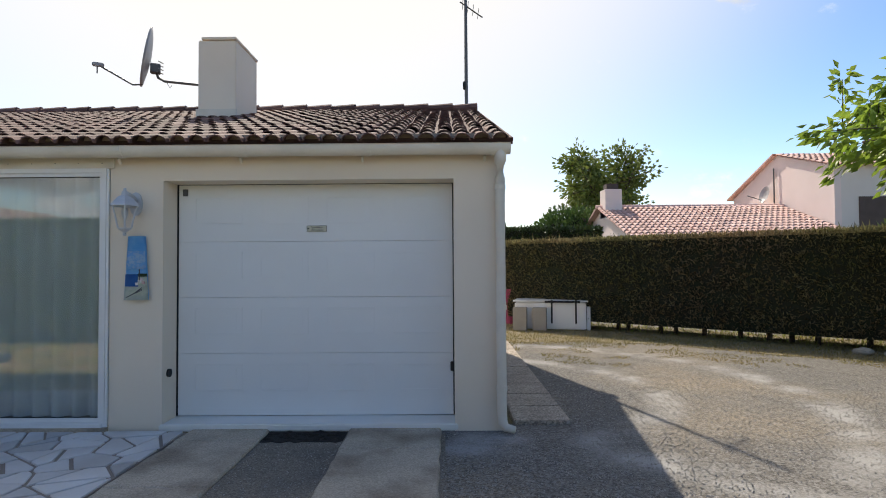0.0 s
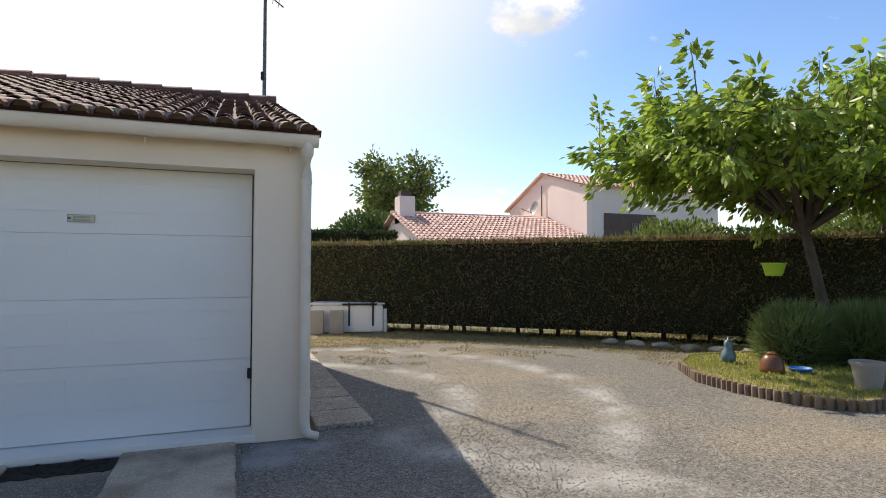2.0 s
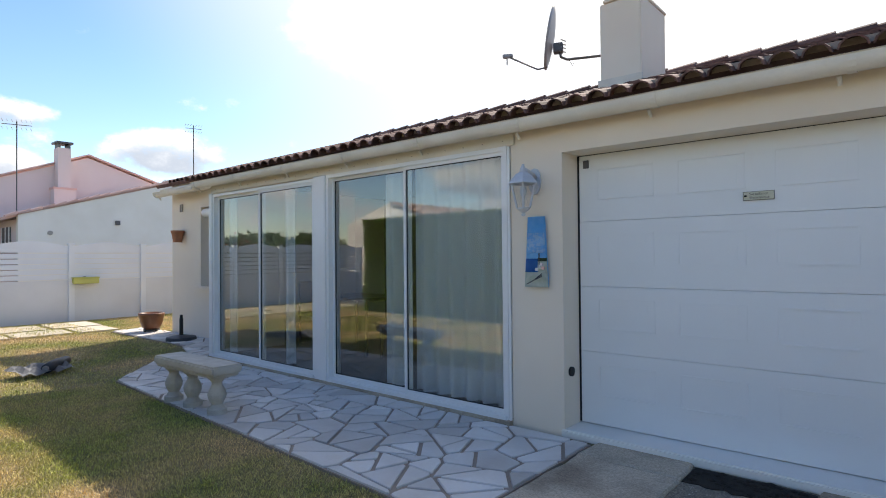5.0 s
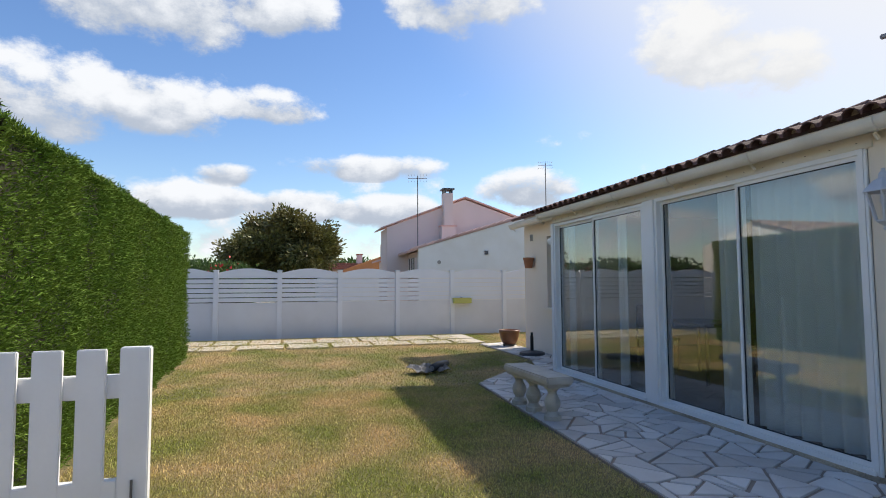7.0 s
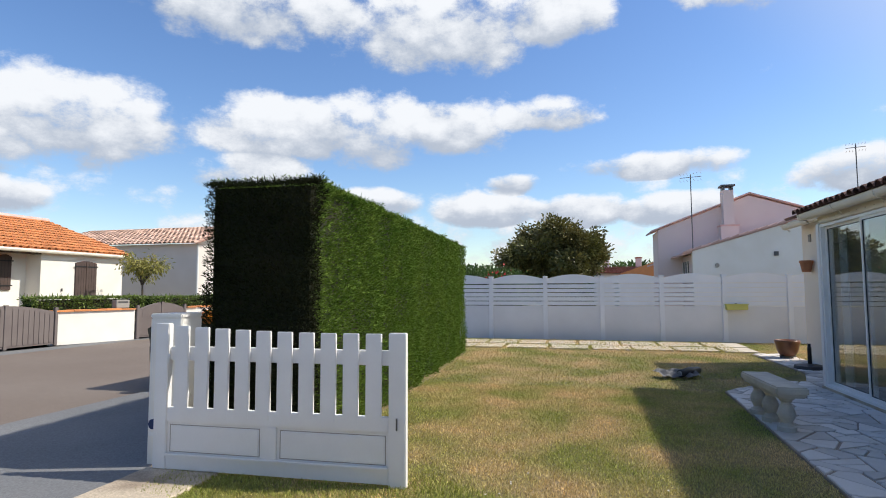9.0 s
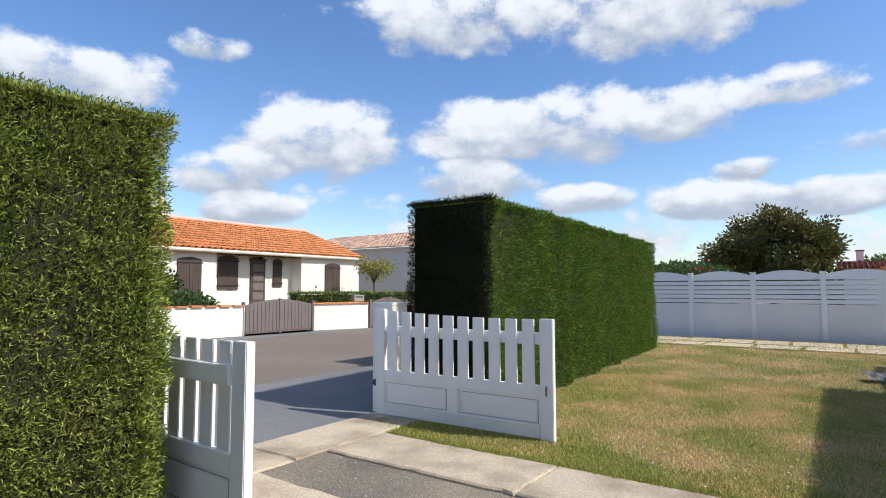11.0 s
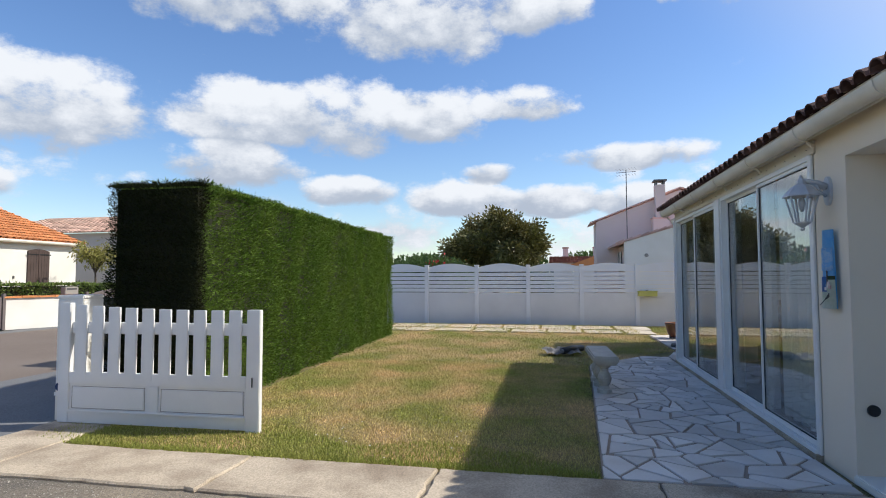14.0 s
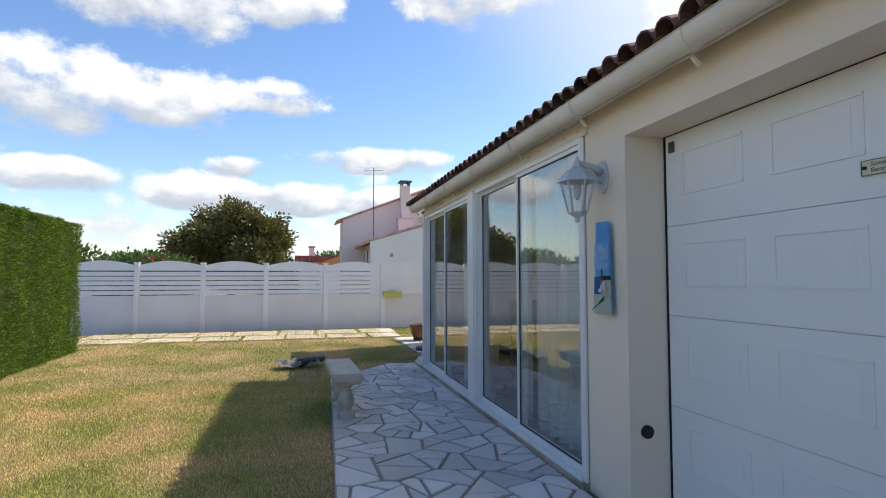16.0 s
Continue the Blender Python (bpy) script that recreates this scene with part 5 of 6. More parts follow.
def orange_house():
    h = thing("house", "white bungalow with an orange tile roof and brown shutters", "house", (0, 0, 0))
    part("wall", box(-16.83, -13.51, -23, -15.5, -0.1, 2.62), WALL_WHITE, h)
    part("porch_wall", box(-13.51, -9.78, -23, -16.1, -0.1, 2.62), WALL_WHITE, h)
    part("wing_wall", box(-9.78, -2.5, -23, -15.6, -0.1, 2.62), WALL_WHITE, h)
    part("porch_beam", box(-13.51, -9.78, -15.75, -15.5, 2.5, 2.62), BROWN, h)
    part("porch_floor", box(-13.51, -9.78, -16.1, -15.4, -0.1, 0.40), CONCRETE, h)
    roof_slope("roof", TILE_ORANGE, h, (-17.1, -15.33, 2.65), (-2.2, -15.33, 2.65), (-17.1, -19.5, 4.12), (-2.2, -19.5, 4.12), 0.24, 0.36, 0.10)
    part("roof_back", across([(-24, 2.6), (-19.5, 4.08), (-19.5, 4.12), (-24, 2.66)], -17.1, -2.2), TILE_ORANGE, h)
    part("gable", across([(-23, 2.62), (-15.5, 2.62), (-19.5, 4.05)], -16.83, -16.7), WALL_WHITE, h)
    part("ridge", tube([(-17.15, -19.5, 4.14), (-2.2, -19.5, 4.14)], 0.1, 8), TILE_PINK, h)
    part("gutter", tube([(-17.0, -15.31, 2.59), (-2.2, -15.31, 2.59)], 0.06, 8), GUTTER, h)
    shutter_window(h, -15.2, -15.5, 0.85, 1.0, 2.36, True)
    shutter_window(h, -10.56, -16.1, 0.83, 1.25, 2.5, False)
    shutter_window(h, -12.78, -16.1, 0.42, 1.35, 2.47, False)
    shutter_window(h, -8.77, -15.6, 0.85, 1.0, 2.36, True)
    d = part("door", box(-12.17, -11.52, -16.1, -16.03, 0.4, 2.36), BROWN, h)
    part("door_arch", upright([(-12.23, 2.36), (-11.46, 2.36)] + [(-11.46 - 0.77 * k / 8, 2.40 + 0.11 * math.sin(math.pi * k / 8)) for k in range(9)], -16.1, -16.02), BROWN, h)
    for k in range(5):
        part("door_panel", box(-12.08, -11.61, -16.03, -16.015, 0.5 + k * 0.36, 0.78 + k * 0.36, 0.01), BROWNGATE, d)
    c = part("chimney", turned([(0.42, 3.6), (0.40, 4.3), (0.36, 4.55), (0.40, 4.56), (0.34, 4.72), (0.38, 4.73), (0.30, 4.86)], 4, at=(-9.5, -19.2, 0)), WALL_WHITE, h)
    part("chimney_cap", turned([(0.30, 4.88), (0.30, 4.98), (0.2, 5.0)], 4, at=(-9.5, -19.2, 0)), BROWN, c)
    part("porch_lamp", turned([(0.05, 2.38), (0.08, 2.46), (0.03, 2.54)], 10, at=(-11.9, -15.95, 0)), BLACK, h)
    part("wall_tie", box(-14.3, -14.26, -15.5, -15.46, 1.3, 1.4), DARKMETAL, h)


orange_house()


def street_wall():
    def seg(x0, x1, y0, y1):
        w = thing("garden_wall", "low white rendered wall capped with clay tiles", "wall")
        n = max(1, int((x1 - x0) / 0.36))
        part("wall", prism([(x0, y0), (x1, y1), (x1, y1 - 0.2), (x0, y0 - 0.2)], -0.1, 0.80), WALL_WHITE, w)
        for i in range(n):
            a, b = i / n, (i + 1) / n
            q = lambda t, d: (x0 + (x1 - x0) * t, y0 + (y1 - y0) * t + d)
            part("coping_tile", prism([q(a + 0.004, 0.05), q(b - 0.004, 0.05), q(b - 0.004, -0.25), q(a + 0.004, -0.25)], 0.802, 0.84 + 0.012 * (i % 2)), TILE_ORANGE, w)
    seg(-12.0, -10.08, -10.45, -11.0)
    seg(-7.72, 3.0, -11.05, -12.6)
    seg(-20.0, -13.6, -8.5, -10.1)
    for xa, xb, ya, yb in ((-10.05, -7.75, -10.98, -11.08), (-13.5, -12.1, -10.1, -10.4)):
        g = thing("driveway_gate", "closed taupe metal driveway gate with arched top", "gate", (xa, ya, 0), math.degrees(math.atan2(yb - ya, xb - xa)), group="taupe street gates")
        L = math.hypot(xb - xa, yb - ya)
        for k in range(2):
            a, b = k * L / 2 + 0.01, (k + 1) * L / 2 - 0.01
            top = lambda x: 0.82 + 0.16 * math.sin(math.pi * x / L)
            pts = [(a, 0.04), (b, 0.04)] + [(b - (b - a) * i / 8, top(b - (b - a) * i / 8)) for i in range(9)]
            lf = part("leaf", upright(pts, -0.04, 0.0), BROWNGATE, g)
            for i in range(9):
                x = a + (b - a) * (i + 0.5) / 9
                part("slat", box(x - 0.05, x + 0.05, 0.0, 0.012, 0.08, top(x) - 0.06, 0.003), BROWNGATE, lf)
        for x in (-0.04, L / 2, L + 0.04):
            part("post", box(x - 0.04, x + 0.04, -0.05, 0.03, 0.0, 0.92 if x != L / 2 else 1.0, 0.006), BROWNGATE, g)


street_wall()
mb = thing("letter_box", "grey metal letter box on the street wall", "letter box", (-11.7, -10.63, 0.853), -16)
part("body", box(-0.18, 0.18, -0.12, 0.10, 0.0, 0.22, 0.012), GREYPLASTIC, mb)
part("flap", box(-0.13, 0.13, 0.10, 0.108, 0.14, 0.18), DARKMETAL, mb)


def shaded_house():
    h = thing("house", "house with a shaded grey-beige wall and a mixed clay tile roof", "house")
    # shaded wall coloured grey; the sunlit gable below gets the white render
    part("wall", box(-28, -20.5, -24, -15.0, -0.1, 3.4), WALL_SHADED, h)
    roof_slope("roof", TILE_MIXED, h, (-20.2, -24.3, 3.4), (-20.2, -14.7, 3.4), (-24.2, -24.3, 4.6), (-24.2, -14.7, 4.6), 0.24, 0.36, 0.10)
    part("gable", upright([(-28, 3.4), (-20.5, 3.4), (-24.2, 4.55)], -15.2, -15.0), WALL_WHITE, h)
    part("window", box(-22.6, -21.6, -15.0, -14.97, 0.9, 2.4), DARKMETAL, h)
    part("downpipe", tube([(-20.42, -14.95, 0), (-20.42, -14.95, 3.3)], 0.05), TRIM, h)


shaded_house()


def pink_house():
    h = thing("house", "pale pink two-storey house with a low white wing", "house")
    part("gable_wall", across([(4.35, -0.1), (11.6, -0.1), (11.6, 3.5), (7.6, 4.80), (4.35, 3.58)], -22.25, -22.0), WALL_PINK, h)
    part("side_wall", box(-23.6, -22.25, 4.35, 4.6, -0.1, 3.55), WALL_PINK, h)
    part("roof", across([(4.1, 3.52), (7.6, 4.87), (11.8, 3.48), (11.8, 3.53), (7.6, 4.92), (4.1, 3.57)], -23.8, -21.9), TILE_PINK, h)
    c = part("chimney", box(-22.05, -21.6, 6.62, 6.98, 2.9, 4.98), WALL_PINK, h)
    part("chimney_foot", box(-22.05, -21.55, 6.5, 7.1, 2.7, 3.62), WALL_PINK, c)
    part("chimney_ledge", box(-22.05, -21.52, 6.47, 7.13, 3.62, 3.68), TILE_PINK, c)
    part("chimney_cap", box(-22.1, -21.55, 6.56, 7.04, 5.12, 5.18), DARKMETAL, c)
    for y in (6.66, 6.94):
        part("chimney_leg", box(-22.0, -21.6, y - 0.03, y + 0.03, 4.98, 5.12), DARKMETAL, c)
    wing = thing("house", "low white rendered wing with a pink tile verge", "house")
    part("gable_wall", across([(5.2, -0.1), (12.5, -0.1), (12.5, 2.9), (9.4, 3.86), (5.2, 2.62)], -20.2, -20.0), WALL_WHITE, wing)
    part("side_wall", box(-30, -20.2, 5.2, 5.4, -0.1, 2.5), WALL_PINK, wing)
    part("roof", across([(4.8, 2.45), (9.4, 3.84), (12.8, 2.9), (12.8, 2.98), (9.4, 3.92), (4.8, 2.53)], -30, -20.05), TILE_PINK, wing)
    for i in range(15):
        t = i / 15
        y = 4.9 + 4.5 * t
        part("verge_tile", across([(y, 2.55 + 1.37 * t), (y + 0.29, 2.55 + 1.37 * (t + 0.066)), (y + 0.29, 2.64 + 1.37 * (t + 0.066)), (y, 2.60 + 1.37 * t)], -20.16, -19.94), TILE_PINK, wing)
    part("finial", box(-20.2, -19.95, 9.3, 9.5, 3.9, 4.02, 0.02), WALL_WHITE, wing)
    for x in (-21.2, -22.6):
        w = part("window", box(x - 0.45, x + 0.45, 5.16, 5.2, 1.55, 2.3), DARKMETAL, wing)
        for k in (-0.45, 0, 0.42):
            part("window_bar", box(x + k, x + k + 0.05, 5.14, 5.16, 1.55, 2.3), TRIM, w)
    part("wall_light", box(-20.0, -19.93, 7.75, 7.88, 2.42, 2.56), DARKMETAL, wing)
    part("vent", tube([(-20.0, 5.98, 2.12), (-19.97, 5.98, 2.12)], 0.07, 12), GREYPLASTIC, wing)
    aerial("antenna", "roof aerial on a tall mast beside the pink house", -21.5, 5.5, 2.5, 5.6, 0.38, True, (0.3, 0.95))
    aerial("antenna", "small roof aerial behind the white wing", -20.4, 10.5, 3.4, 6.15, 0.28, True, (0.3, 0.95))
    far = thing("house", "distant house with a red tile roof and chimney", "house")
    part("wall", box(-47, -40, 4.0, 12, -0.1, 2.3), WALL_WHITE, far)
    part("roof", across([(3.6, 2.2), (7.5, 3.6), (12.4, 2.2)], -47.3, -39.7), TILE_ORANGE, far)
    part("chimney", box(-43.3, -42.7, 7.2, 7.8, 3.3, 4.4), WALL_PINK, far)


pink_house()


def neighbour():
    h = thing("house", "pale pink bungalow with light clay tiles", "house")
    part("wall", box(6.9, 14.6, 20.2, 28.5, -0.1, 2.2), WALL_PINK, h)
    roof_slope("roof", TILE_PINK, h, (6.5, 19.75, 2.28), (14.6, 19.75, 2.34), (6.5, 24.2, 3.78), (14.6, 24.2, 3.78), 0.22, 0.38, 0.09)
    part("gable", across([(20.2, 2.2), (28.5, 2.2), (24.2, 3.70)], 6.75, 6.95), WALL_PINK, h)
    part("roof_back", across([(24.2, 3.7), (28.8, 2.2), (28.8, 2.28), (24.2, 3.78)], 6.5, 14.6), TILE_PINK, h)
    part("ridge", tube([(6.5, 24.2, 3.79), (14.6, 24.2, 3.79)], 0.1, 8), TILE_PINK, h)
    c = part("chimney", box(6.75, 7.45, 23.6, 24.4, 3.3, 4.50), WALL_PINK, h)
    part("chimney_cap", box(6.85, 7.35, 23.75, 24.25, 4.5, 4.75), BROWN, c)
    part("gutter", tube([(6.55, 19.7, 2.24), (14.6, 19.7, 2.30)], 0.06, 8), WALL_PINK, h)
    t = thing("house", "taller pink house with a satellite dish on its gable", "house")
    part("gable_wall", across([(21.0, -0.1), (28.4, -0.1), (28.4, 4.55), (24.6, 6.05), (21.0, 5.0)], 14.6, 14.85), WALL_PINK, t)
    # front wall greyed against the pink gable to carry its shade
    part("front_wall", box(14.85, 22.2, 21.0, 21.25, -0.1, 5.0), WALL_SHADED, t)
    roof_slope("roof", TILE_PINK, t, (14.4, 20.7, 4.98), (22.5, 20.7, 4.98), (14.4, 24.6, 6.12), (22.5, 24.6, 6.12), 0.22, 0.38, 0.09)
    part("roof_back", across([(24.6, 6.05), (28.7, 4.5), (28.7, 4.58), (24.6, 6.13)], 14.4, 22.5), TILE_PINK, t)
    part("chimney", box(18.45, 19.05, 23.8, 24.6, 5.6, 6.55), WALL_PINK, t)
    part("chimney_cap", box(18.4, 19.1, 23.75, 24.65, 6.552, 6.68), BROWN, t)
    # flat dark sheet on the wall stands in for the shaded balcony recess
    part("balcony_opening", box(15.5, 18.4, 20.96, 21.0, 2.2, 3.8), BROWN, t)
    for k in range(12):
        part("balcony_bar", box(17.0 + k * 0.12, 17.03 + k * 0.12, 20.9, 20.93, 2.6, 3.4), METAL, t)
    bm = turned([(0.0001, 0), (0.2, 0.03), (0.38, 0.12), (0.38, 0.13), (0.2, 0.045), (0.0001, 0.015)], 20)
    bmesh.ops.rotate(bm, verts=bm.verts, matrix=Matrix.Rotation(radians(-75), 3, "Y") @ Matrix.Rotation(radians(0), 3, "X"))
    bmesh.ops.translate(bm, verts=bm.verts, vec=(14.35, 25.0, 4.35))
    part("dish", bm, DISH, t)
    part("dish_pole", tube([(14.5, 24.7, 3.9), (14.5, 24.7, 5.5)], 0.03), DARKMETAL, t)
    part("dish_arm", tube([(14.3, 25.1, 4.1), (13.8, 25.6, 4.4)], 0.02), DARKMETAL, t)


neighbour()

def distant_house():
    h = thing("house", "distant low house with a red tile roof", "house")
    part("wall", box(-52.5, -45.4, 2.6, 9.0, -0.1, 2.6), WALL_WHITE, h)
    roof_slope("roof", TILE_RED, h, (-45.0, 2.2, 2.55), (-45.0, 9.2, 2.55), (-49.0, 2.2, 3.2), (-49.0, 9.2, 3.2), 0.3, 0.45, 0.12)
    part("roof_back", upright([(-53.0, 2.5), (-49.0, 3.14), (-49.0, 3.2), (-53.0, 2.56)], 2.2, 9.2), TILE_RED, h)
    for y in (3.6, 6.2):
        c = part("chimney", box(-49.3, -48.7, y - 0.22, y + 0.22, 3.0, 3.9, 0.02), WALL_PINK, h)
        part("chimney_cap", box(-49.36, -48.64, y - 0.28, y + 0.28, 3.902, 4.0, 0.02), TILE_RED, c)


distant_house()

# ---- trees and bushes ----
def grow_tree(name, label, base, lean, trunk_h, crown, spread, leaves, leaf_len, leaf_w, material, trunk_r=0.09, limbs=9, droop=0.25, bark=BARK, twig_r=0.25, rise=0.25, shoots=0.0):
    """A trunk, limbs and twigs grown to reach into an uneven crown, with leaves on clumped twigs."""
    top = thing(name, label, "tree", base)
    rng = random.Random(int(abs(base[0] * 70 + base[1] * 31)) + 11)
    fork = Vector((lean[0], lean[1], trunk_h))
    part("trunk", tube([(0, 0, -0.1), (lean[0] * 0.2, lean[1] * 0.2, trunk_h * 0.35), (lean[0] * 0.6, lean[1] * 0.6, trunk_h * 0.7), tuple(fork)], [trunk_r * 1.25, trunk_r, trunk_r * 0.9, trunk_r * 0.8], 10), bark, top, smooth=True)
    cx, cy, cz = crown
    rx, ry, rzz = spread
    tips, bm = [], bmesh.new()
    for i in range(limbs):
        a = 2 * math.pi * (i + rng.random() * 0.6) / limbs
        el = rng.uniform(-0.25, 1.0)
        end = Vector((cx + rx * 0.75 * math.cos(a) * math.cos(el), cy + ry * 0.75 * math.sin(a) * math.cos(el), cz + rzz * 0.8 * math.sin(el)))
        mid = fork.lerp(end, 0.5) + Vector((rng.uniform(-0.1, 0.1), rng.uniform(-0.1, 0.1), 0.12)) * max(rx, 1)
        tube([tuple(fork - Vector((0, 0, 0.05))), tuple(fork.lerp(mid, 0.5) + Vector((0, 0, 0.05))), tuple(mid), tuple(end)], [trunk_r * 0.6, trunk_r * 0.45, trunk_r * 0.3, trunk_r * 0.1], 6, bm)
        for j in range(12):
            s = mid.lerp(end, rng.random()) if j > 2 else fork.lerp(mid, rng.uniform(0.4, 1))
            d = Vector((rng.gauss(0, 1), rng.gauss(0, 1), rng.gauss(rise, 0.8))).normalized()
            tip = s + Vector((d.x * rx, d.y * ry, d.z * rzz)) * rng.uniform(0.2, 0.42)
            e = Vector(((tip.x - cx) / rx, (tip.y - cy) / ry, (tip.z - cz) / rzz))
            if e.length > 1:
                e /= e.length
                tip = Vector((cx + e.x * rx, cy + e.y * ry, cz + e.z * rzz))
            tips.append((s, tip))
            if shoots and rng.random() < 0.45:
                up = tip + Vector((rng.gauss(0, 0.12), rng.gauss(0, 0.12), 1.0)) * shoots * rng.uniform(0.5, 1.1)
                tips.append((tip, up))
                tube([tuple(tip), tuple(up)], [0.008, 0.004], 4, bm)
            tube([tuple(s), tuple(s.lerp(tip, 0.5) + Vector((0, 0, 0.04))), tuple(tip)], [trunk_r * 0.16, trunk_r * 0.1, trunk_r * 0.05], 5, bm)
        tips.append((mid, end))
    part("limb", bm, bark, top)
    n = leaves
    pick = RNG.integers(0, len(tips), n)
    A, B = np.array([t[0] for t in tips]), np.array([t[1] for t in tips])
    t = RNG.random(n) ** 0.5
    p = A[pick] + (B - A)[pick] * t[:, None] * 1.08
    off = unit(RNG.normal(size=(n, 3))) * (RNG.random(n) ** 0.5 * twig_r)[:, None]
    d = off + (B - A)[pick] * 0.3 + np.array([0, 0, -droop]) * 0.6
    ob = new("leaf", leaf_mesh("leaf", p + off, d, RNG.uniform(0.7, 1.2, n) * leaf_len, leaf_w, material))
    ob.parent = top
    tagged(ob, kind="stuff")
    return top


grow_tree("tree", "broad-leaved garden tree with fresh green leaves", (7.6, 5.35, 0.0), (-0.35, 0.1), 1.85, (0.15, 0.1, 2.55), (3.75, 3.0, 1.6), 22000, 0.15, 0.07, LEAF_TREE, 0.075, 24, 0.35, twig_r=0.14, rise=0.4, shoots=0.6)
grow_tree("tree", "dark round evergreen tree behind the fence", (-20.5, 0.4, 0), (0, 0, ), 1.2, (0, 0.1, 2.35), (2.05, 2.2, 1.7), 60000, 0.13, 0.07, LEAF_ROUND, 0.14, 18, 0.1, twig_r=0.34)
grow_tree("tree", "tall dark tree behind the neighbouring bungalow", (9.3, 32.0, 0), (0, 0), 3.0, (-0.4, 0, 5.3), (3.2, 2.6, 3.3), 9000, 0.26, 0.16, LEAF_SHRUB, 0.2, 14, 0.2, twig_r=0.5)
grow_tree("tree", "small feathery cedar behind the neighbouring roof", (11.2, 33.0, 0), (0, 0), 3.2, (0, 0, 4.1), (1.6, 1.2, 0.9), 2500, 0.25, 0.06, LEAF_DARK, 0.1, 8, 0.6)
grow_tree("tree", "young olive-green street tree before the bungalow", (-15.8, -13.6, 0), (0.05, 0), 1.55, (0, 0, 2.2), (1.0, 0.95, 0.62), 1500, 0.13, 0.05, LEAF_OLIVE, 0.04, 8, 0.2, twig_r=0.13)


def bush(name, label, center, size, n, leaf_len, leaf_w, material, category="bush", upwards=0.4):
    top = thing(name, label, category, (center[0], center[1], 0))
    u = unit(RNG.normal(size=(n, 3)))
    r = 0.72 + 0.28 * RNG.random(n) + 0.10 * np.sin(u[:, 0] * 7 + u[:, 2] * 5) * np.cos(u[:, 1] * 6)
    p = u * r[:, None] * np.array(size) + np.array([0, 0, center[2]])
    keep = p[:, 2] > 0.02
    d = u + RNG.normal(size=(n, 3)) * 0.5 + np.array([0, 0, upwards])
    ob = new("foliage", leaf_mesh("foliage", p[keep], d[keep], RNG.uniform(0.7, 1.3, keep.sum()) * leaf_len, leaf_w, material))
    ob.parent = top
    tagged(ob, kind="stuff")
    bm = bmesh.new()
    bmesh.ops.create_icosphere(bm, subdivisions=3, radius=1.0)
    for v in bm.verts:
        v.co *= 0.72 + 0.12 * noise.noise(v.co * 3)
        v.co = Vector((v.co.x * size[0], v.co.y * size[1], 0.0 if v.co.z < -0.15 else center[2] + v.co.z * size[2]))
    # dark solid standing for the shade within the foliage
    part("inner_growth", bm, HEDGE_SHADE_CORE, top)
    return top


hedge("hedge", "low clipped hedge behind the white street wall", (-12.75, -10.75), (-9.95, -11.5), 0.7, 1.15, 900, LEAF_BOX, HEDGE_SHADE_CORE, (0.05, 0.11), 0.0, 0.04)
hedge("hedge", "low clipped hedge behind the white street wall", (-17.2, -9.75), (-13.0, -10.75), 0.7, 1.13, 900, LEAF_BOX, HEDGE_SHADE_CORE, (0.05, 0.11), 0.0, 0.04)
bush("bush", "dark laurel bush behind the low street wall", (-5.7, -13.2, 0.9), (1.5, 0.9, 1.15), 5000, 0.13, 0.07, LEAF_DARK)
bush("bush", "clipped bush along the low street wall", (-6.6, -12.3, 0.7), (1.1, 0.6, 0.5), 3500, 0.09, 0.05, LEAF_FAR)
bush("bush", "green shrub behind the panel fence", (-17.4, -1.6, 1.25), (1.3, 1.6, 0.75), 5000, 0.12, 0.06, LEAF_FAR)
bush("bush", "light green bush behind the neighbouring hedge", (6.0, 26.5, 2.4), (2.0, 1.2, 1.6), 6000, 0.2, 0.1, LEAF_FAR)
bush("bush", "green shrub growing behind the yard hedge", (11.5, 9.5, 1.3), (2.6, 1.4, 0.95), 6000, 0.12, 0.07, LEAF_FAR)
bush("bush", "sunlit shrub behind the yard hedge", (16.5, 7.0, 1.4), (3.4, 1.5, 1.5), 8000, 0.14, 0.07, LEAF_SHRUB)
bush("bush", "leafy shrub showing above the yard hedge", (9.4, 10.0, 1.25), (1.7, 1.2, 1.15), 6000, 0.13, 0.07, LEAF_SHRUB)
bush("bush", "leafy shrub showing above the yard hedge", (13.2, 7.6, 1.45), (2.6, 1.4, 1.5), 9000, 0.13, 0.07, LEAF_SHRUB)
hedge("hedge", "dark clipped hedge beside the neighbouring bungalow", (5.2, 18.6), (-3.0, 19.4), 1.0, 2.55, 300, LEAF_DARK, HEDGE_SHADE_CORE, (0.1, 0.2), 0.0, 0.06)
for i in range(16):
    bush("bush", "distant dark tree line", (-8 + 6.5 * i + random.uniform(-1, 1), 62 + random.uniform(-4, 4), 2.0), (5, 2.5, 2.6 + random.random() * 1.2), 2600, 0.5, 0.35, LEAF_FAR, "trees")
for i in range(10):
    bush("bush", "distant trees beyond the houses", (-62 + random.uniform(-4, 4), -38 + 9.0 * i, 1.6), (3, 5.5, 2.0 + random.random()), 2200, 0.45, 0.3, LEAF_FAR, "trees")
flowers = thing("flower_cluster", "red climbing flowers above the fence", "flowers", (-16.6, -1.0, 1.75))
p = RNG.normal(size=(26, 3)) * np.array([0.2, 0.35, 0.12])
ob = new("petal", leaf_mesh("petal", p, RNG.normal(size=(26, 3)), 0.09, 0.08, RED))
ob.parent = flowers
tagged(ob, kind="stuff")
p = RNG.normal(size=(150, 3)) * np.array([0.3, 0.55, 0.2]) - np.array([0, 0, 0.15])
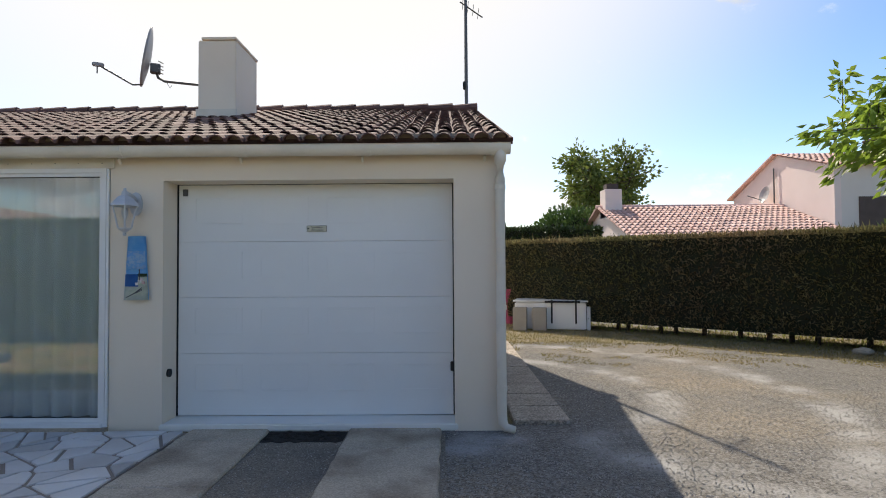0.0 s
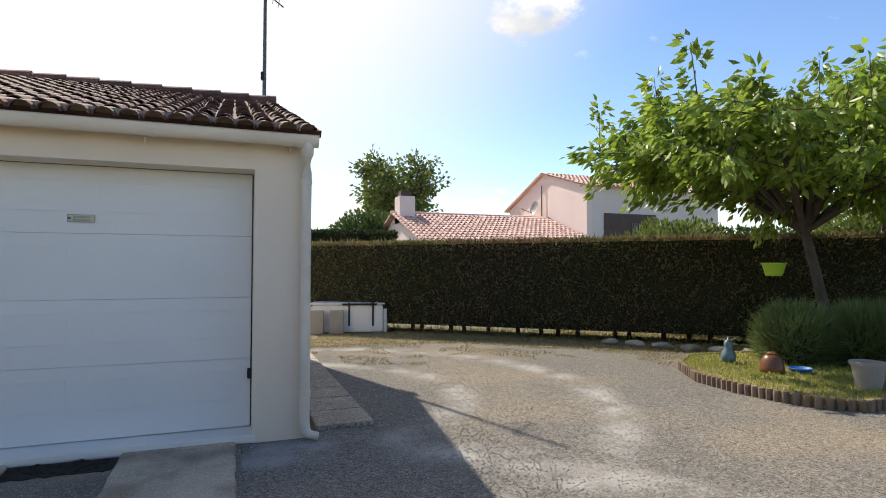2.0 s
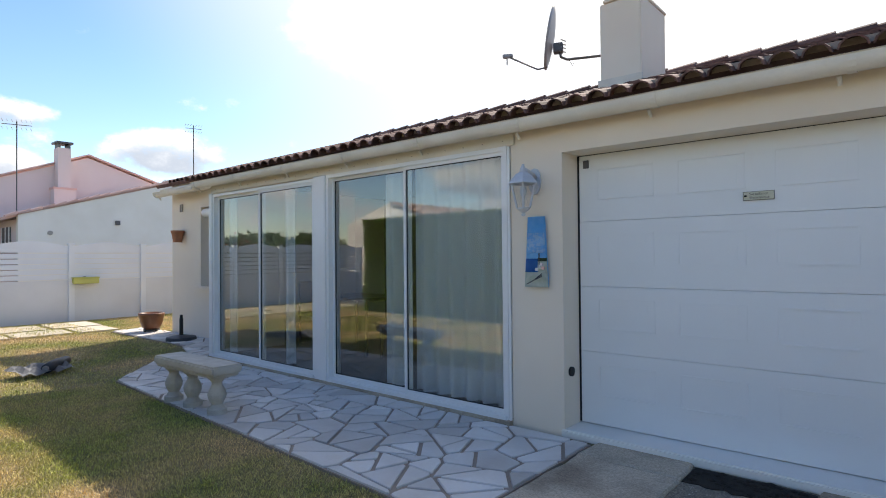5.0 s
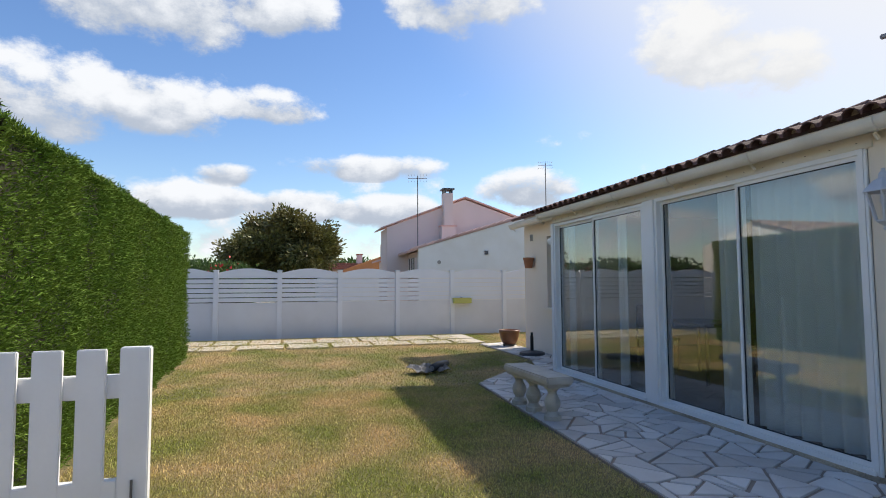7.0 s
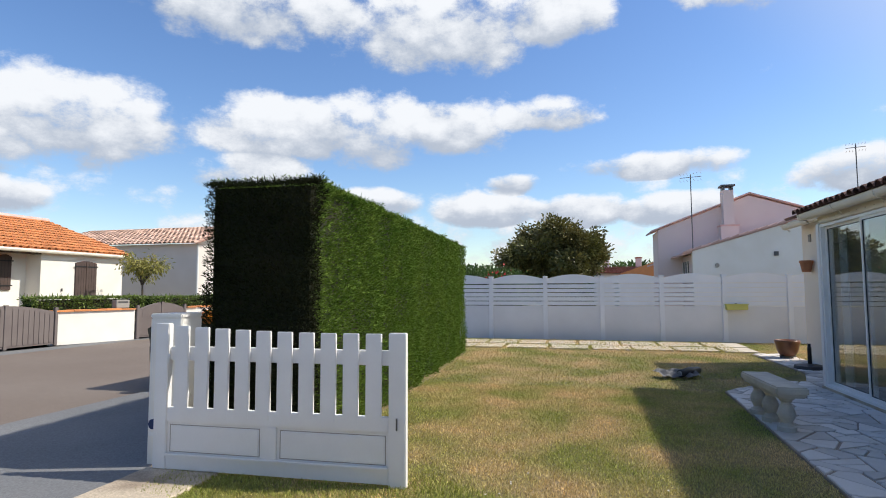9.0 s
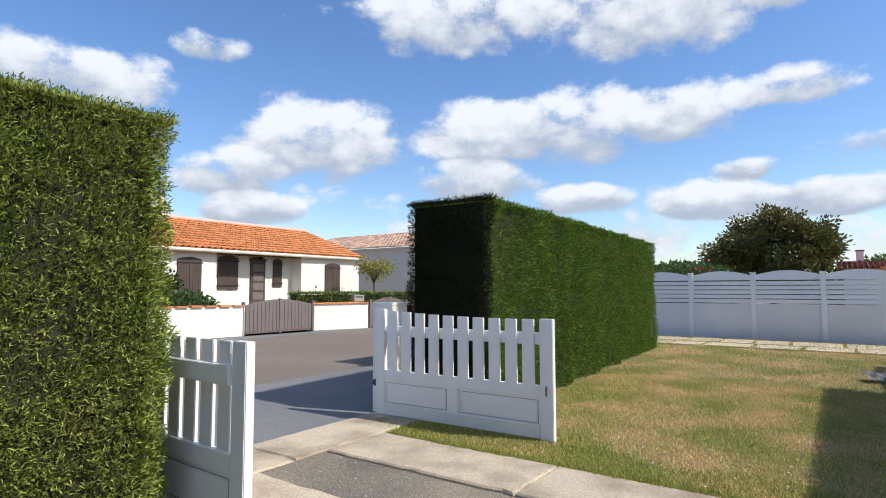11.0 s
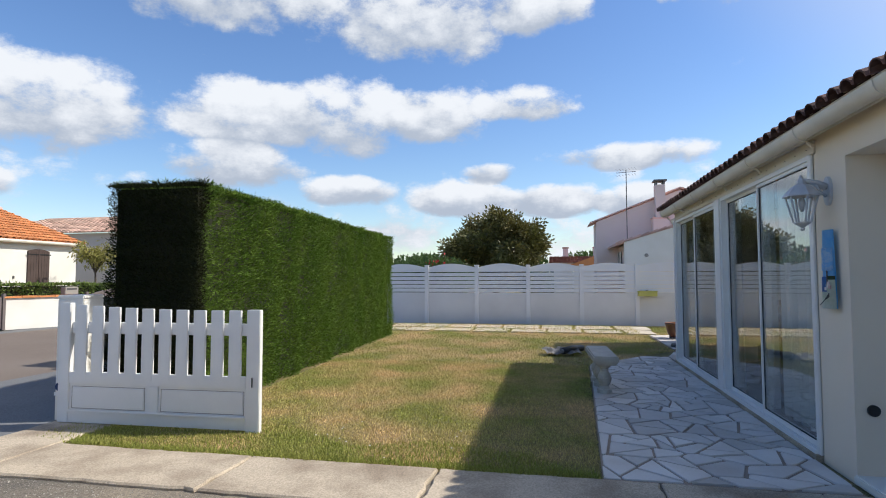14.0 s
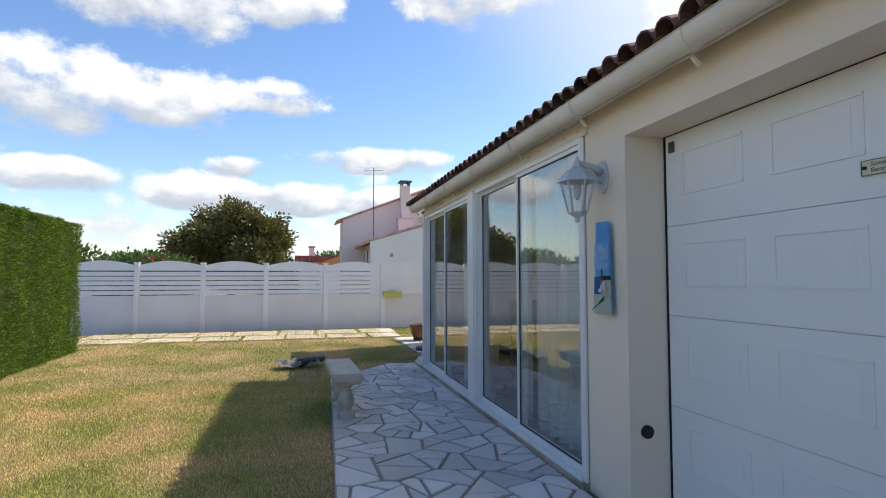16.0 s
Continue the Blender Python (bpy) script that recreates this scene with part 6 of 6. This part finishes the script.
ob = new("foliage", leaf_mesh("foliage", p, RNG.normal(size=(150, 3)), 0.12, 0.06, LEAF_FAR))
ob.parent = flowers
tagged(ob, kind="stuff")

# ---- flower bed in the yard ----
BED = [(5.4, 5.8), (5.0, 5.1), (4.94, 4.5), (5.0, 4.05), (5.12, 3.7), (5.4, 3.5), (6.0, 3.5), (7.2, 3.4), (8.4, 3.6), (9.2, 4.6), (8.9, 5.7), (7.6, 6.1), (6.0, 6.25)]
bed = thing("flower_bed", "raised flower bed edged with small wooden logs", "flower bed", kind="structure")
part("soil", prism(BED, -0.05, 0.09), LAWN_SOIL, bed)
for (xa, ya), (xb, yb) in zip(BED, BED[1:] + BED[:1]):
    L = math.hypot(xb - xa, yb - ya)
    n = int(L / 0.075)
    for i in range(n):
        t = (i + 0.5) / n
        part("log", turned([(0.035, 0.0), (0.036, 0.115 + 0.02 * random.random()), (0.03, 0.138)], 8, at=(xa + (xb - xa) * t, ya + (yb - ya) * t, -0.03)), LOGWOOD, bed)


def inside(poly, x, y):
    c = np.zeros(len(x), bool)
    for (xa, ya), (xb, yb) in zip(poly, poly[1:] + poly[:1]):
        c ^= ((ya > y) != (yb > y)) & (x < (xb - xa) * (y - ya) / (yb - ya + 1e-12) + xa)
    return c


def blades(name, label, poly, holes, n, height, width, material, z=0.0, lean=0.5, category="grass"):
    lo, hi = np.min(poly, 0), np.max(poly, 0)
    x, y = RNG.uniform(lo[0], hi[0], n), RNG.uniform(lo[1], hi[1], n)
    k = inside(poly, x, y)
    for h in holes:
        k &= ~inside(h, x, y)
    x, y = x[k], y[k]
    m = len(x)
    p = np.stack([x, y, np.full(m, z - 0.005)], 1)
    d = np.array([0, 0, 1.0]) + RNG.normal(size=(m, 3)) * lean * np.array([1, 1, 0.2])
    me = leaf_mesh(name, p, d, RNG.uniform(*height, m), width, material, 0.1)
    return tagged(new(name, me), label, category, kind="stuff")


blades("bed_grass", "tufts of bright grass in the flower bed", BED, [], 20000, (0.025, 0.065), 0.009, BEDGRASS, 0.09)


for lx, ly, lz, lr in ((6.85, 5.3, 0.36, 0.42), (7.45, 4.85, 0.33, 0.45), (7.75, 4.25, 0.36, 0.55), (8.1, 5.2, 0.36, 0.5)):
    bush("lavender", "bushy grey-green lavender clump in the flower bed", (lx, ly, lz), (lr, lr, 0.37), 5200, 0.24, 0.011, LAVENDER, "plant", 0.9)
goose = thing("garden_figurine", "small blue-grey glazed bird figurine on the grass", "figurine", (5.96, 5.55, 0.09))
bm = turned([(0.03, 0), (0.075, 0.02), (0.085, 0.08), (0.07, 0.14), (0.04, 0.18), (0.045, 0.22), (0.05, 0.25), (0.035, 0.285), (0.01, 0.30), (0.004, 0.34)], 16)
tube([(0.03, -0.03, 0.245), (0.085, -0.06, 0.24)], [0.02, 0.004], 8, bm)
for v in bm.verts:
    v.co.x *= 1.15
ob = new("figure", mesh_of("figure", bm, TEAL, True))
ob.parent = goose
tp = thing("plant_pot", "upturned brown clay pot in the flower bed", "plant pot", (5.88, 4.86, 0.09))
part("bowl", turned([(0.135, 0.0), (0.132, 0.05), (0.118, 0.14), (0.085, 0.19), (0.07, 0.205)], 20), GLAZED, tp, smooth=True)
part("foot_ring", turned([(0.05, 0.20), (0.055, 0.225), (0.035, 0.24)], 14), GLAZED, tp)
gp = thing("plant_pot", "grey plastic bucket pot at the bed edge", "plant pot", (6.02, 3.88, 0.09))
part("bowl", turned([(0.11, 0), (0.15, 0.24), (0.165, 0.24), (0.165, 0.27), (0.145, 0.27), (0.12, 0.05)], 22), GREYPLASTIC, gp)
bd = thing("saucer", "bright blue plastic saucer in the bed", "saucer", (6.2, 4.75, 0.10))
part("dish", turned([(0.1, 0), (0.13, 0.04), (0.12, 0.045), (0.09, 0.015)], 18), SEABLUE, bd)
hp = thing("hanging_pot", "lime green plastic pot hanging from a tree branch", "plant pot", (7.35, 6.0, 1.2))
part("bowl", turned([(0.11, 0.0), (0.155, 0.17), (0.17, 0.17), (0.17, 0.19), (0.15, 0.19), (0.10, 0.03)], 22), LIME, hp)
for a in (0.3, 2.4, 4.5):
    part("hanger", tube([(0.16 * math.cos(a), 0.16 * math.sin(a), 0.18), (0, 0, 0.75)], 0.004, 5), BLACK, hp)
for i in range(9):
    x, sy = 6.1 + i * 0.24, 8.15 - i * 0.36
    r = thing("edging_stone", "pale grey edging stone below the hedge", "stone", (x, sy, 0), random.uniform(0, 180), group="edging stones")
    bm = bmesh.new()
    bmesh.ops.create_icosphere(bm, subdivisions=2, radius=0.12)
    for v in bm.verts:
        v.co *= 1 + 0.35 * noise.noise(v.co * 9 + Vector((i, 0, 0)))
        v.co = Vector((v.co.x * 1.4, v.co.y * 0.9, v.co.z * 0.55 + 0.04))
    part("rock", bm, ROCK, r)

# white chest with straps behind the garage
def chest():
    top = thing("storage_chest", "white garden chest held by black straps, lid ajar", "chest", (2.12, 11.75, 0.0), -14)
    part("body", box(-0.62, 0.82, -0.35, 0.45, 0.02, 0.56, 0.02), TRIM, top)
    part("lid", box(-0.66, 0.86, -0.37, 0.47, 0.575, 0.60, 0.008), TRIM, top)
    for x in (0.12, 0.60):
        part("strap", box(x, x + 0.035, -0.362, -0.352, 0.14, 0.62), BLACK, top)
    part("strap", box(0.0, 0.7, -0.39, -0.372, 0.56, 0.60), BLACK, top)
    part("side_board", box(0.83, 0.90, -0.30, 0.4, 0.0, 0.48, 0.01), TRIM, top)
    for x in (-0.50, -0.10):
        b = thing("concrete_block", "grey concrete block leaning on the chest", "block", (0, 0, 0), group="concrete blocks")
        part("block", box(x - 0.14, x + 0.14, -0.52, -0.37, 0.0, 0.47, 0.01), GREYPLASTIC, b)
        b.matrix_world = pose(2.12, 11.75, 0, 0, 0, -14)


chest()
pk = thing("plant_pot", "magenta plastic pot behind the chest", "plant pot", (1.45, 12.75, 0.55))
part("bowl", turned([(0.13, -0.55), (0.13, 0.0), (0.18, 0.2), (0.19, 0.24), (0.16, 0.24)], 16), PINKPOT, pk)

# parked vehicle with an orange lamp, mostly behind the hedge
car = thing("car", "dark parked car with orange indicator, mostly hidden", "car", (-7.2, -3.6, 0))
bm = across([(-0.8, 0.25), (0.8, 0.25), (0.82, 0.62), (0.72, 0.75), (0.6, 1.0), (-0.6, 1.0), (-0.72, 0.75), (-0.82, 0.62)], -1.6, 1.6)
bmesh.ops.bevel(bm, geom=bm.edges[:], offset=0.08, segments=2, affect="EDGES")
part("body", bm, CARPAINT, car)
for sx in (-1.1, 1.1):
    for sy in (-0.78, 0.78):
        part("wheel", tube([(sx, sy - 0.09, 0.3), (sx, sy + 0.09, 0.3)], 0.3, 20), BLACK, car)
part("indicator", turned([(0.05, 0.78), (0.09, 0.84), (0.08, 0.92), (0.03, 0.96)], 12, at=(1.66, 0.2, 0.1)), ORANGE, car)

# ---- crazy paving ----
def clip(poly, a, b, c):
    """The part of a polygon where a x + b y <= c."""
    out = []
    for i, p in enumerate(poly):
        q = poly[(i + 1) % len(poly)]
        dp, dq = a * p[0] + b * p[1] - c, a * q[0] + b * q[1] - c
        if dp <= 0:
            out.append(p)
        if (dp < 0) != (dq < 0):
            t = dp / (dp - dq)
            out.append((p[0] + (q[0] - p[0]) * t, p[1] + (q[1] - p[1]) * t))
    return out


def crazy_paving(outline, parent, size, seed):
    """Irregular flat stones: uneven cells, some broken across, every piece drawn in by half a joint."""
    rng = random.Random(seed)
    area = lambda c: abs(sum(c[i][0] * c[(i + 1) % len(c)][1] - c[(i + 1) % len(c)][0] * c[i][1] for i in range(len(c)))) / 2
    lo = [min(p[k] for p in outline) for k in (0, 1)]
    hi = [max(p[k] for p in outline) for k in (0, 1)]
    gap, seeds = math.sqrt(size) * 1.25, []
    for _ in range(9000):
        q = (rng.uniform(lo[0] - 0.1, hi[0] + 0.1), rng.uniform(lo[1] - 0.1, hi[1] + 0.1))
        if all((q[0] - o[0]) ** 2 * 0.6 + (q[1] - o[1]) ** 2 * 1.4 > gap * gap for o in seeds):
            seeds.append((*q, rng.uniform(-0.35, 0.35) * size))
    cells = []
    for i, (x, y, w) in enumerate(seeds):
        c = list(outline)
        for k, (u, v2, w2) in enumerate(seeds):
            if k == i or math.hypot(u - x, v2 - y) > 1.3 or len(c) < 3:
                continue
            a, b = u - x, v2 - y
            c = clip(c, a, b, (u * u + v2 * v2 - x * x - y * y + w - w2) / 2)
        if len(c) < 3:
            continue
        heap = [c]
        while heap:
            c = heap.pop()
            if area(c) < size * rng.uniform(0.5, 1.5):
                cells.append(c)
                continue
            far = max(((p, q) for p in c for q in c), key=lambda e: math.hypot(e[0][0] - e[1][0], e[0][1] - e[1][1]))
            ang = math.atan2(far[1][1] - far[0][1], far[1][0] - far[0][0]) + rng.uniform(-0.6, 0.6)
            a, b = math.cos(ang), math.sin(ang)
            k = a * sum(p[0] for p in c) / len(c) + b * sum(p[1] for p in c) / len(c) + rng.uniform(-0.05, 0.05)
            heap += [h for h in (clip(c, a, b, k), clip(c, -a, -b, -k)) if len(h) >= 3]
    for c in cells:
        turn = sum(c[i][0] * c[(i + 1) % len(c)][1] - c[(i + 1) % len(c)][0] * c[i][1] for i in range(len(c)))
        sgn = 1 if turn > 0 else -1
        cell = list(c)
        for i in range(len(c)):
            (xa, ya), (xb, yb) = c[i], c[(i + 1) % len(c)]
            d = math.hypot(xb - xa, yb - ya)
            if d < 1e-4 or len(cell) < 3:
                continue
            nx, ny = sgn * (yb - ya) / d, -sgn * (xb - xa) / d
            cell = clip(cell, nx, ny, nx * xa + ny * ya - rng.uniform(0.006, 0.015))
        if len(cell) < 3 or area(cell) < 0.004:
            continue
        for _ in range(2):
            out = []
            for i in range(len(cell)):
                p, q = cell[i], cell[(i + 1) % len(cell)]
                d = math.hypot(q[0] - p[0], q[1] - p[1])
                t = min(0.25, rng.uniform(0.005, 0.016) / max(d, 1e-6))
                out += [(p[0] + (q[0] - p[0]) * t, p[1] + (q[1] - p[1]) * t), (q[0] + (p[0] - q[0]) * t, q[1] + (p[1] - q[1]) * t)]
            cell = out
            break
        n = len(cell)
        mx, my = sum(q[0] for q in cell) / n, sum(q[1] for q in cell) / n
        h = 0.020 + rng.uniform(0, 0.008)
        bm = bmesh.new()
        draw = lambda x, y: (mx + (x - mx) * (1 - 0.006 / max(0.03, math.hypot(x - mx, y - my))), my + (y - my) * (1 - 0.006 / max(0.03, math.hypot(x - mx, y - my))), h)
        vs = [[bm.verts.new(q) for q in ring] for ring in ([(x, y, 0.0) for x, y in cell], [(x, y, h - 0.005) for x, y in cell], [draw(x, y) for x, y in cell])]
        for a, b in zip(vs, vs[1:]):
            for i in range(n):
                bm.faces.new((a[i], a[(i + 1) % n], b[(i + 1) % n], b[i]))
        bm.faces.new(vs[2])
        part("flagstone", bm, STONE, parent)


patio = thing("patio", "white crazy-paved stone patio before the veranda", "paving", kind="structure")
PATIO = [(-2.07, 2.96), (-2.07, 4.44), (-7.9, 4.44), (-7.95, 4.05), (-6.9, 3.16)]
PATH2 = [(-7.5, 4.45), (-7.5, 5.34), (-11.6, 5.34), (-11.45, 4.68), (-8.9, 4.74)]
part("mortar_bed", prism(PATIO, -0.05, 0.012), MORTAR, patio)
part("mortar_bed", prism(PATH2, -0.05, 0.011), MORTAR, patio)
crazy_paving(PATIO, patio, 0.075, 5)
crazy_paving([(-11.6, 5.34), (-11.45, 4.70), (-8.9, 4.74), (-8.0, 4.45), (-7.5, 4.45), (-7.5, 5.34)], patio, 0.075, 8)

# ---- grass ----
SLABS = [(-13.75, -1.85), (-11.65, -1.85), (-11.65, 4.6), (-13.75, 4.6)]
blades("grass_near", "half-dry mown lawn grass with brown patches", [(-6.9, -0.78), (-3.1, -0.6), (-2.95, -1.5), (-2.35, -1.5), (-2.09, -0.9), (-2.09, 2.95), (-6.9, 3.14)], [], 170000, (0.012, 0.034), 0.0055, BLADE)
blades("grass_far", "half-dry mown lawn grass with brown patches", [(-14.1, -1.6), (-10.9, -1.6), (-10.85, -0.95), (-6.9, -0.78), (-6.9, 3.14), (-8.9, 4.72), (-11.45, 4.66), (-11.6, 5.3), (-10.4, 5.4), (-10.4, 8.0), (-14.1, 8.0)], [SLABS], 120000, (0.014, 0.038), 0.008, BLADE)
blades("grass_joint", "grass growing between the pale slabs", SLABS, [], 24000, (0.03, 0.075), 0.009, BLADE)
blades("grass_edge", "longer green grass below the open gate", [(-2.95, -1.5), (-2.2, -1.5), (-2.09, -0.9), (-2.09, 2.9), (-2.5, 2.5), (-2.7, 1.7), (-2.45, 1.1), (-2.9, 0.45)], [], 20000, (0.018, 0.045), 0.006, BEDGRASS)
blades("grass_spill", "grass creeping over the edge of the wheel track", [(-2.12, -1.0), (-2.03, -0.4), (-2.055, 0.3), (-2.02, 1.0), (-2.06, 1.6), (-2.03, 2.3), (-2.07, 2.95), (-2.14, 2.95), (-2.14, -1.0)], [], 5200, (0.03, 0.06), 0.006, BEDGRASS, 0.012, 0.7)
blades("straw_verge", "dry straw-coloured grass along the yard hedge", [(0.9, 9.3), (2.2, 9.5), (3.6, 9.1), (4.8, 8.0), (6.2, 7.0), (9.5, 5.8), (9.5, 7.6), (2.0, 13.4), (0.9, 14.2)], [BED], 50000, (0.02, 0.06), 0.010, STRAW)


def straggle(n, seed):
    """Thin dry tufts spreading from the verge into the gravel, gathered in patches."""
    rng = np.random.default_rng(seed)
    x, y = rng.uniform(0.9, 8.5, n), rng.uniform(2.5, 10.5, n)
    out = 10.6 - 0.62 * x - y
    thick = np.array([noise.noise(Vector((a * 0.8, b * 0.8, 3.1))) + 0.6 * noise.noise(Vector((a * 2.9, b * 2.9, 7.7))) for a, b in zip(x, y)])
    k = (thick > 0.08 + 0.19 * np.clip(out, -1.0, 6.0)) & ~inside(BED, x, y) & (y > 4.9 - 0.2 * (x > 1.95) * 20) & (rng.random(n) < 0.75)
    p = np.stack([x, y, np.full(n, -0.006)], 1)[k]
    d = np.array([0, 0, 0.7]) + rng.normal(size=(len(p), 3)) * np.array([0.6, 0.6, 0.1])
    me = leaf_mesh("dry_tufts", p, d, rng.uniform(0.015, 0.045, len(p)), 0.009, STRAW, 0.1)
    tagged(new("dry_tufts", me), "dry straw tufts scattered over the gravel", "grass", kind="stuff")


straggle(80000, 4)
blades("hedge_weeds", "low green weeds growing under the yard hedge", [(15.9, 0.5), (0.0, 13.9), (0.9, 14.9), (16.6, 1.7)], [], 30000, (0.04, 0.16), 0.014, BEDGRASS)

# ---- loose stones and daisies ----
def pebbles(name, label, poly, n, size, material, z):
    lo, hi = np.min(poly, 0), np.max(poly, 0)
    x, y = RNG.uniform(lo[0], hi[0], n), RNG.uniform(lo[1], hi[1], n)
    k = inside(poly, x, y)
    shape = [(1, 0, -0.3), (-0.6, 0.8, -0.3), (-0.5, -0.9, -0.3), (0.1, 0.05, 0.75)]
    mats = [Matrix.Translation((a, b, z + 0.002)) @ Matrix.Rotation(c, 4, "Z") @ Matrix.Diagonal((s, s * 0.8, s * 0.7, 1)) for a, b, c, s in zip(x[k], y[k], RNG.uniform(0, 6, k.sum()), RNG.uniform(*size, k.sum()))]
    return tagged(new(name, join_at(name, shape, [(0, 1, 3), (1, 2, 3), (2, 0, 3), (0, 2, 1)], mats, material)), label, "gravel", kind="stuff")


pebbles("loose_gravel", "loose pale gravel stones on the yard", [(0.6, 0.5), (7.5, 0.5), (5.0, 6.8), (1.2, 9.5), (1.1, 4.7)], 36000, (0.004, 0.010), ROCK, -0.003)
pebbles("drive_grit", "scattered pale grit on the asphalt drive", [(-1.39, -1.1), (-0.77, -1.1), (-0.77, 4.2), (-1.39, 4.2)], 2500, (0.003, 0.008), ROCK, 0.0)
pebbles("corner_grit", "scattered pale grit beside the garage corner", [(0.0, 1.0), (1.9, 1.0), (1.9, 4.4), (0.0, 4.4)], 4500, (0.004, 0.011), ROCK, 0.0)
for i in range(14):
    a, b = random.uniform(-3.2, -2.12), random.uniform(-1.0, 2.0)
    dz = thing("daisy", "small white daisy in the lawn", "flower", (a, b, 0.0), group="daisies in the lawn")
    part("petal", turned([(0.002, 0.040), (0.007, 0.044), (0.006, 0.046)], 8), TRIM, dz)
    part("stem", tube([(0, 0, -0.01), (0, 0, 0.040)], 0.0015, 5), BEDGRASS, dz)

# ---- clay tiles of the house roof ----
slope = math.atan(K)
v, f = tile_shell(0.069, 0.46, 0.011, 6, 0.86)
tile_me = bpy.data.meshes.new("tile")
tile_me.from_pydata(v, [], f)
tile_me.materials.append(TILE)
STEP, PITCH = 0.36, 0.150


def tile_at(x, row, jit):
    d = row * STEP - 0.085
    y = EAVE_Y + d * math.cos(slope)
    return Matrix.Translation((x + jit[0] * 0.02, y, roof_z(y) - 0.012 + jit[1] * 0.008)) @ Matrix.Rotation(slope - radians(2.2), 4, "X") @ Matrix.Rotation(jit[2] * 0.05, 4, "Z")


rows = int((RIDGE_Y + 0.2 - EAVE_Y) / math.cos(slope) / STEP)
rest = []
for c in range(int((0.60 + 10.6) / PITCH)):
    x = 0.475 - c * PITCH
    for r in range(rows):
        y = EAVE_Y + (r * STEP - 0.05) * math.cos(slope)
        if x < -7.72 and y < 5.0:
            continue
        m = tile_at(x, r, RNG.random(3) - 0.5)
        if r < 5 and x > -7.6:
            ob = new("tile", tile_me)
            ob.parent = roof
            ob.matrix_world = m
        else:
            rest.append(m)
ob = new("upper_tiles", join_at("upper_tiles", v, f, rest, TILE))
ob.parent = roof
tagged(ob, kind="stuff")
for i in range(30):
    x = 0.52 - i * 0.42
    if x > -10.4:
        bm = tube([(x + 0.06, RIDGE_Y + 0.12, roof_z(RIDGE_Y + 0.1) + 0.035), (x - 0.40, RIDGE_Y + 0.12, roof_z(RIDGE_Y + 0.1) + 0.015)], [0.09, 0.075], 10)
        part("ridge_tile", bm, TILE, roof)
part("eave_mortar", box(-7.7, 0.52, EAVE_Y + 0.004, EAVE_Y + 0.05, roof_z(EAVE_Y) - 0.004, roof_z(EAVE_Y) + 0.034), MORTAR, roof)
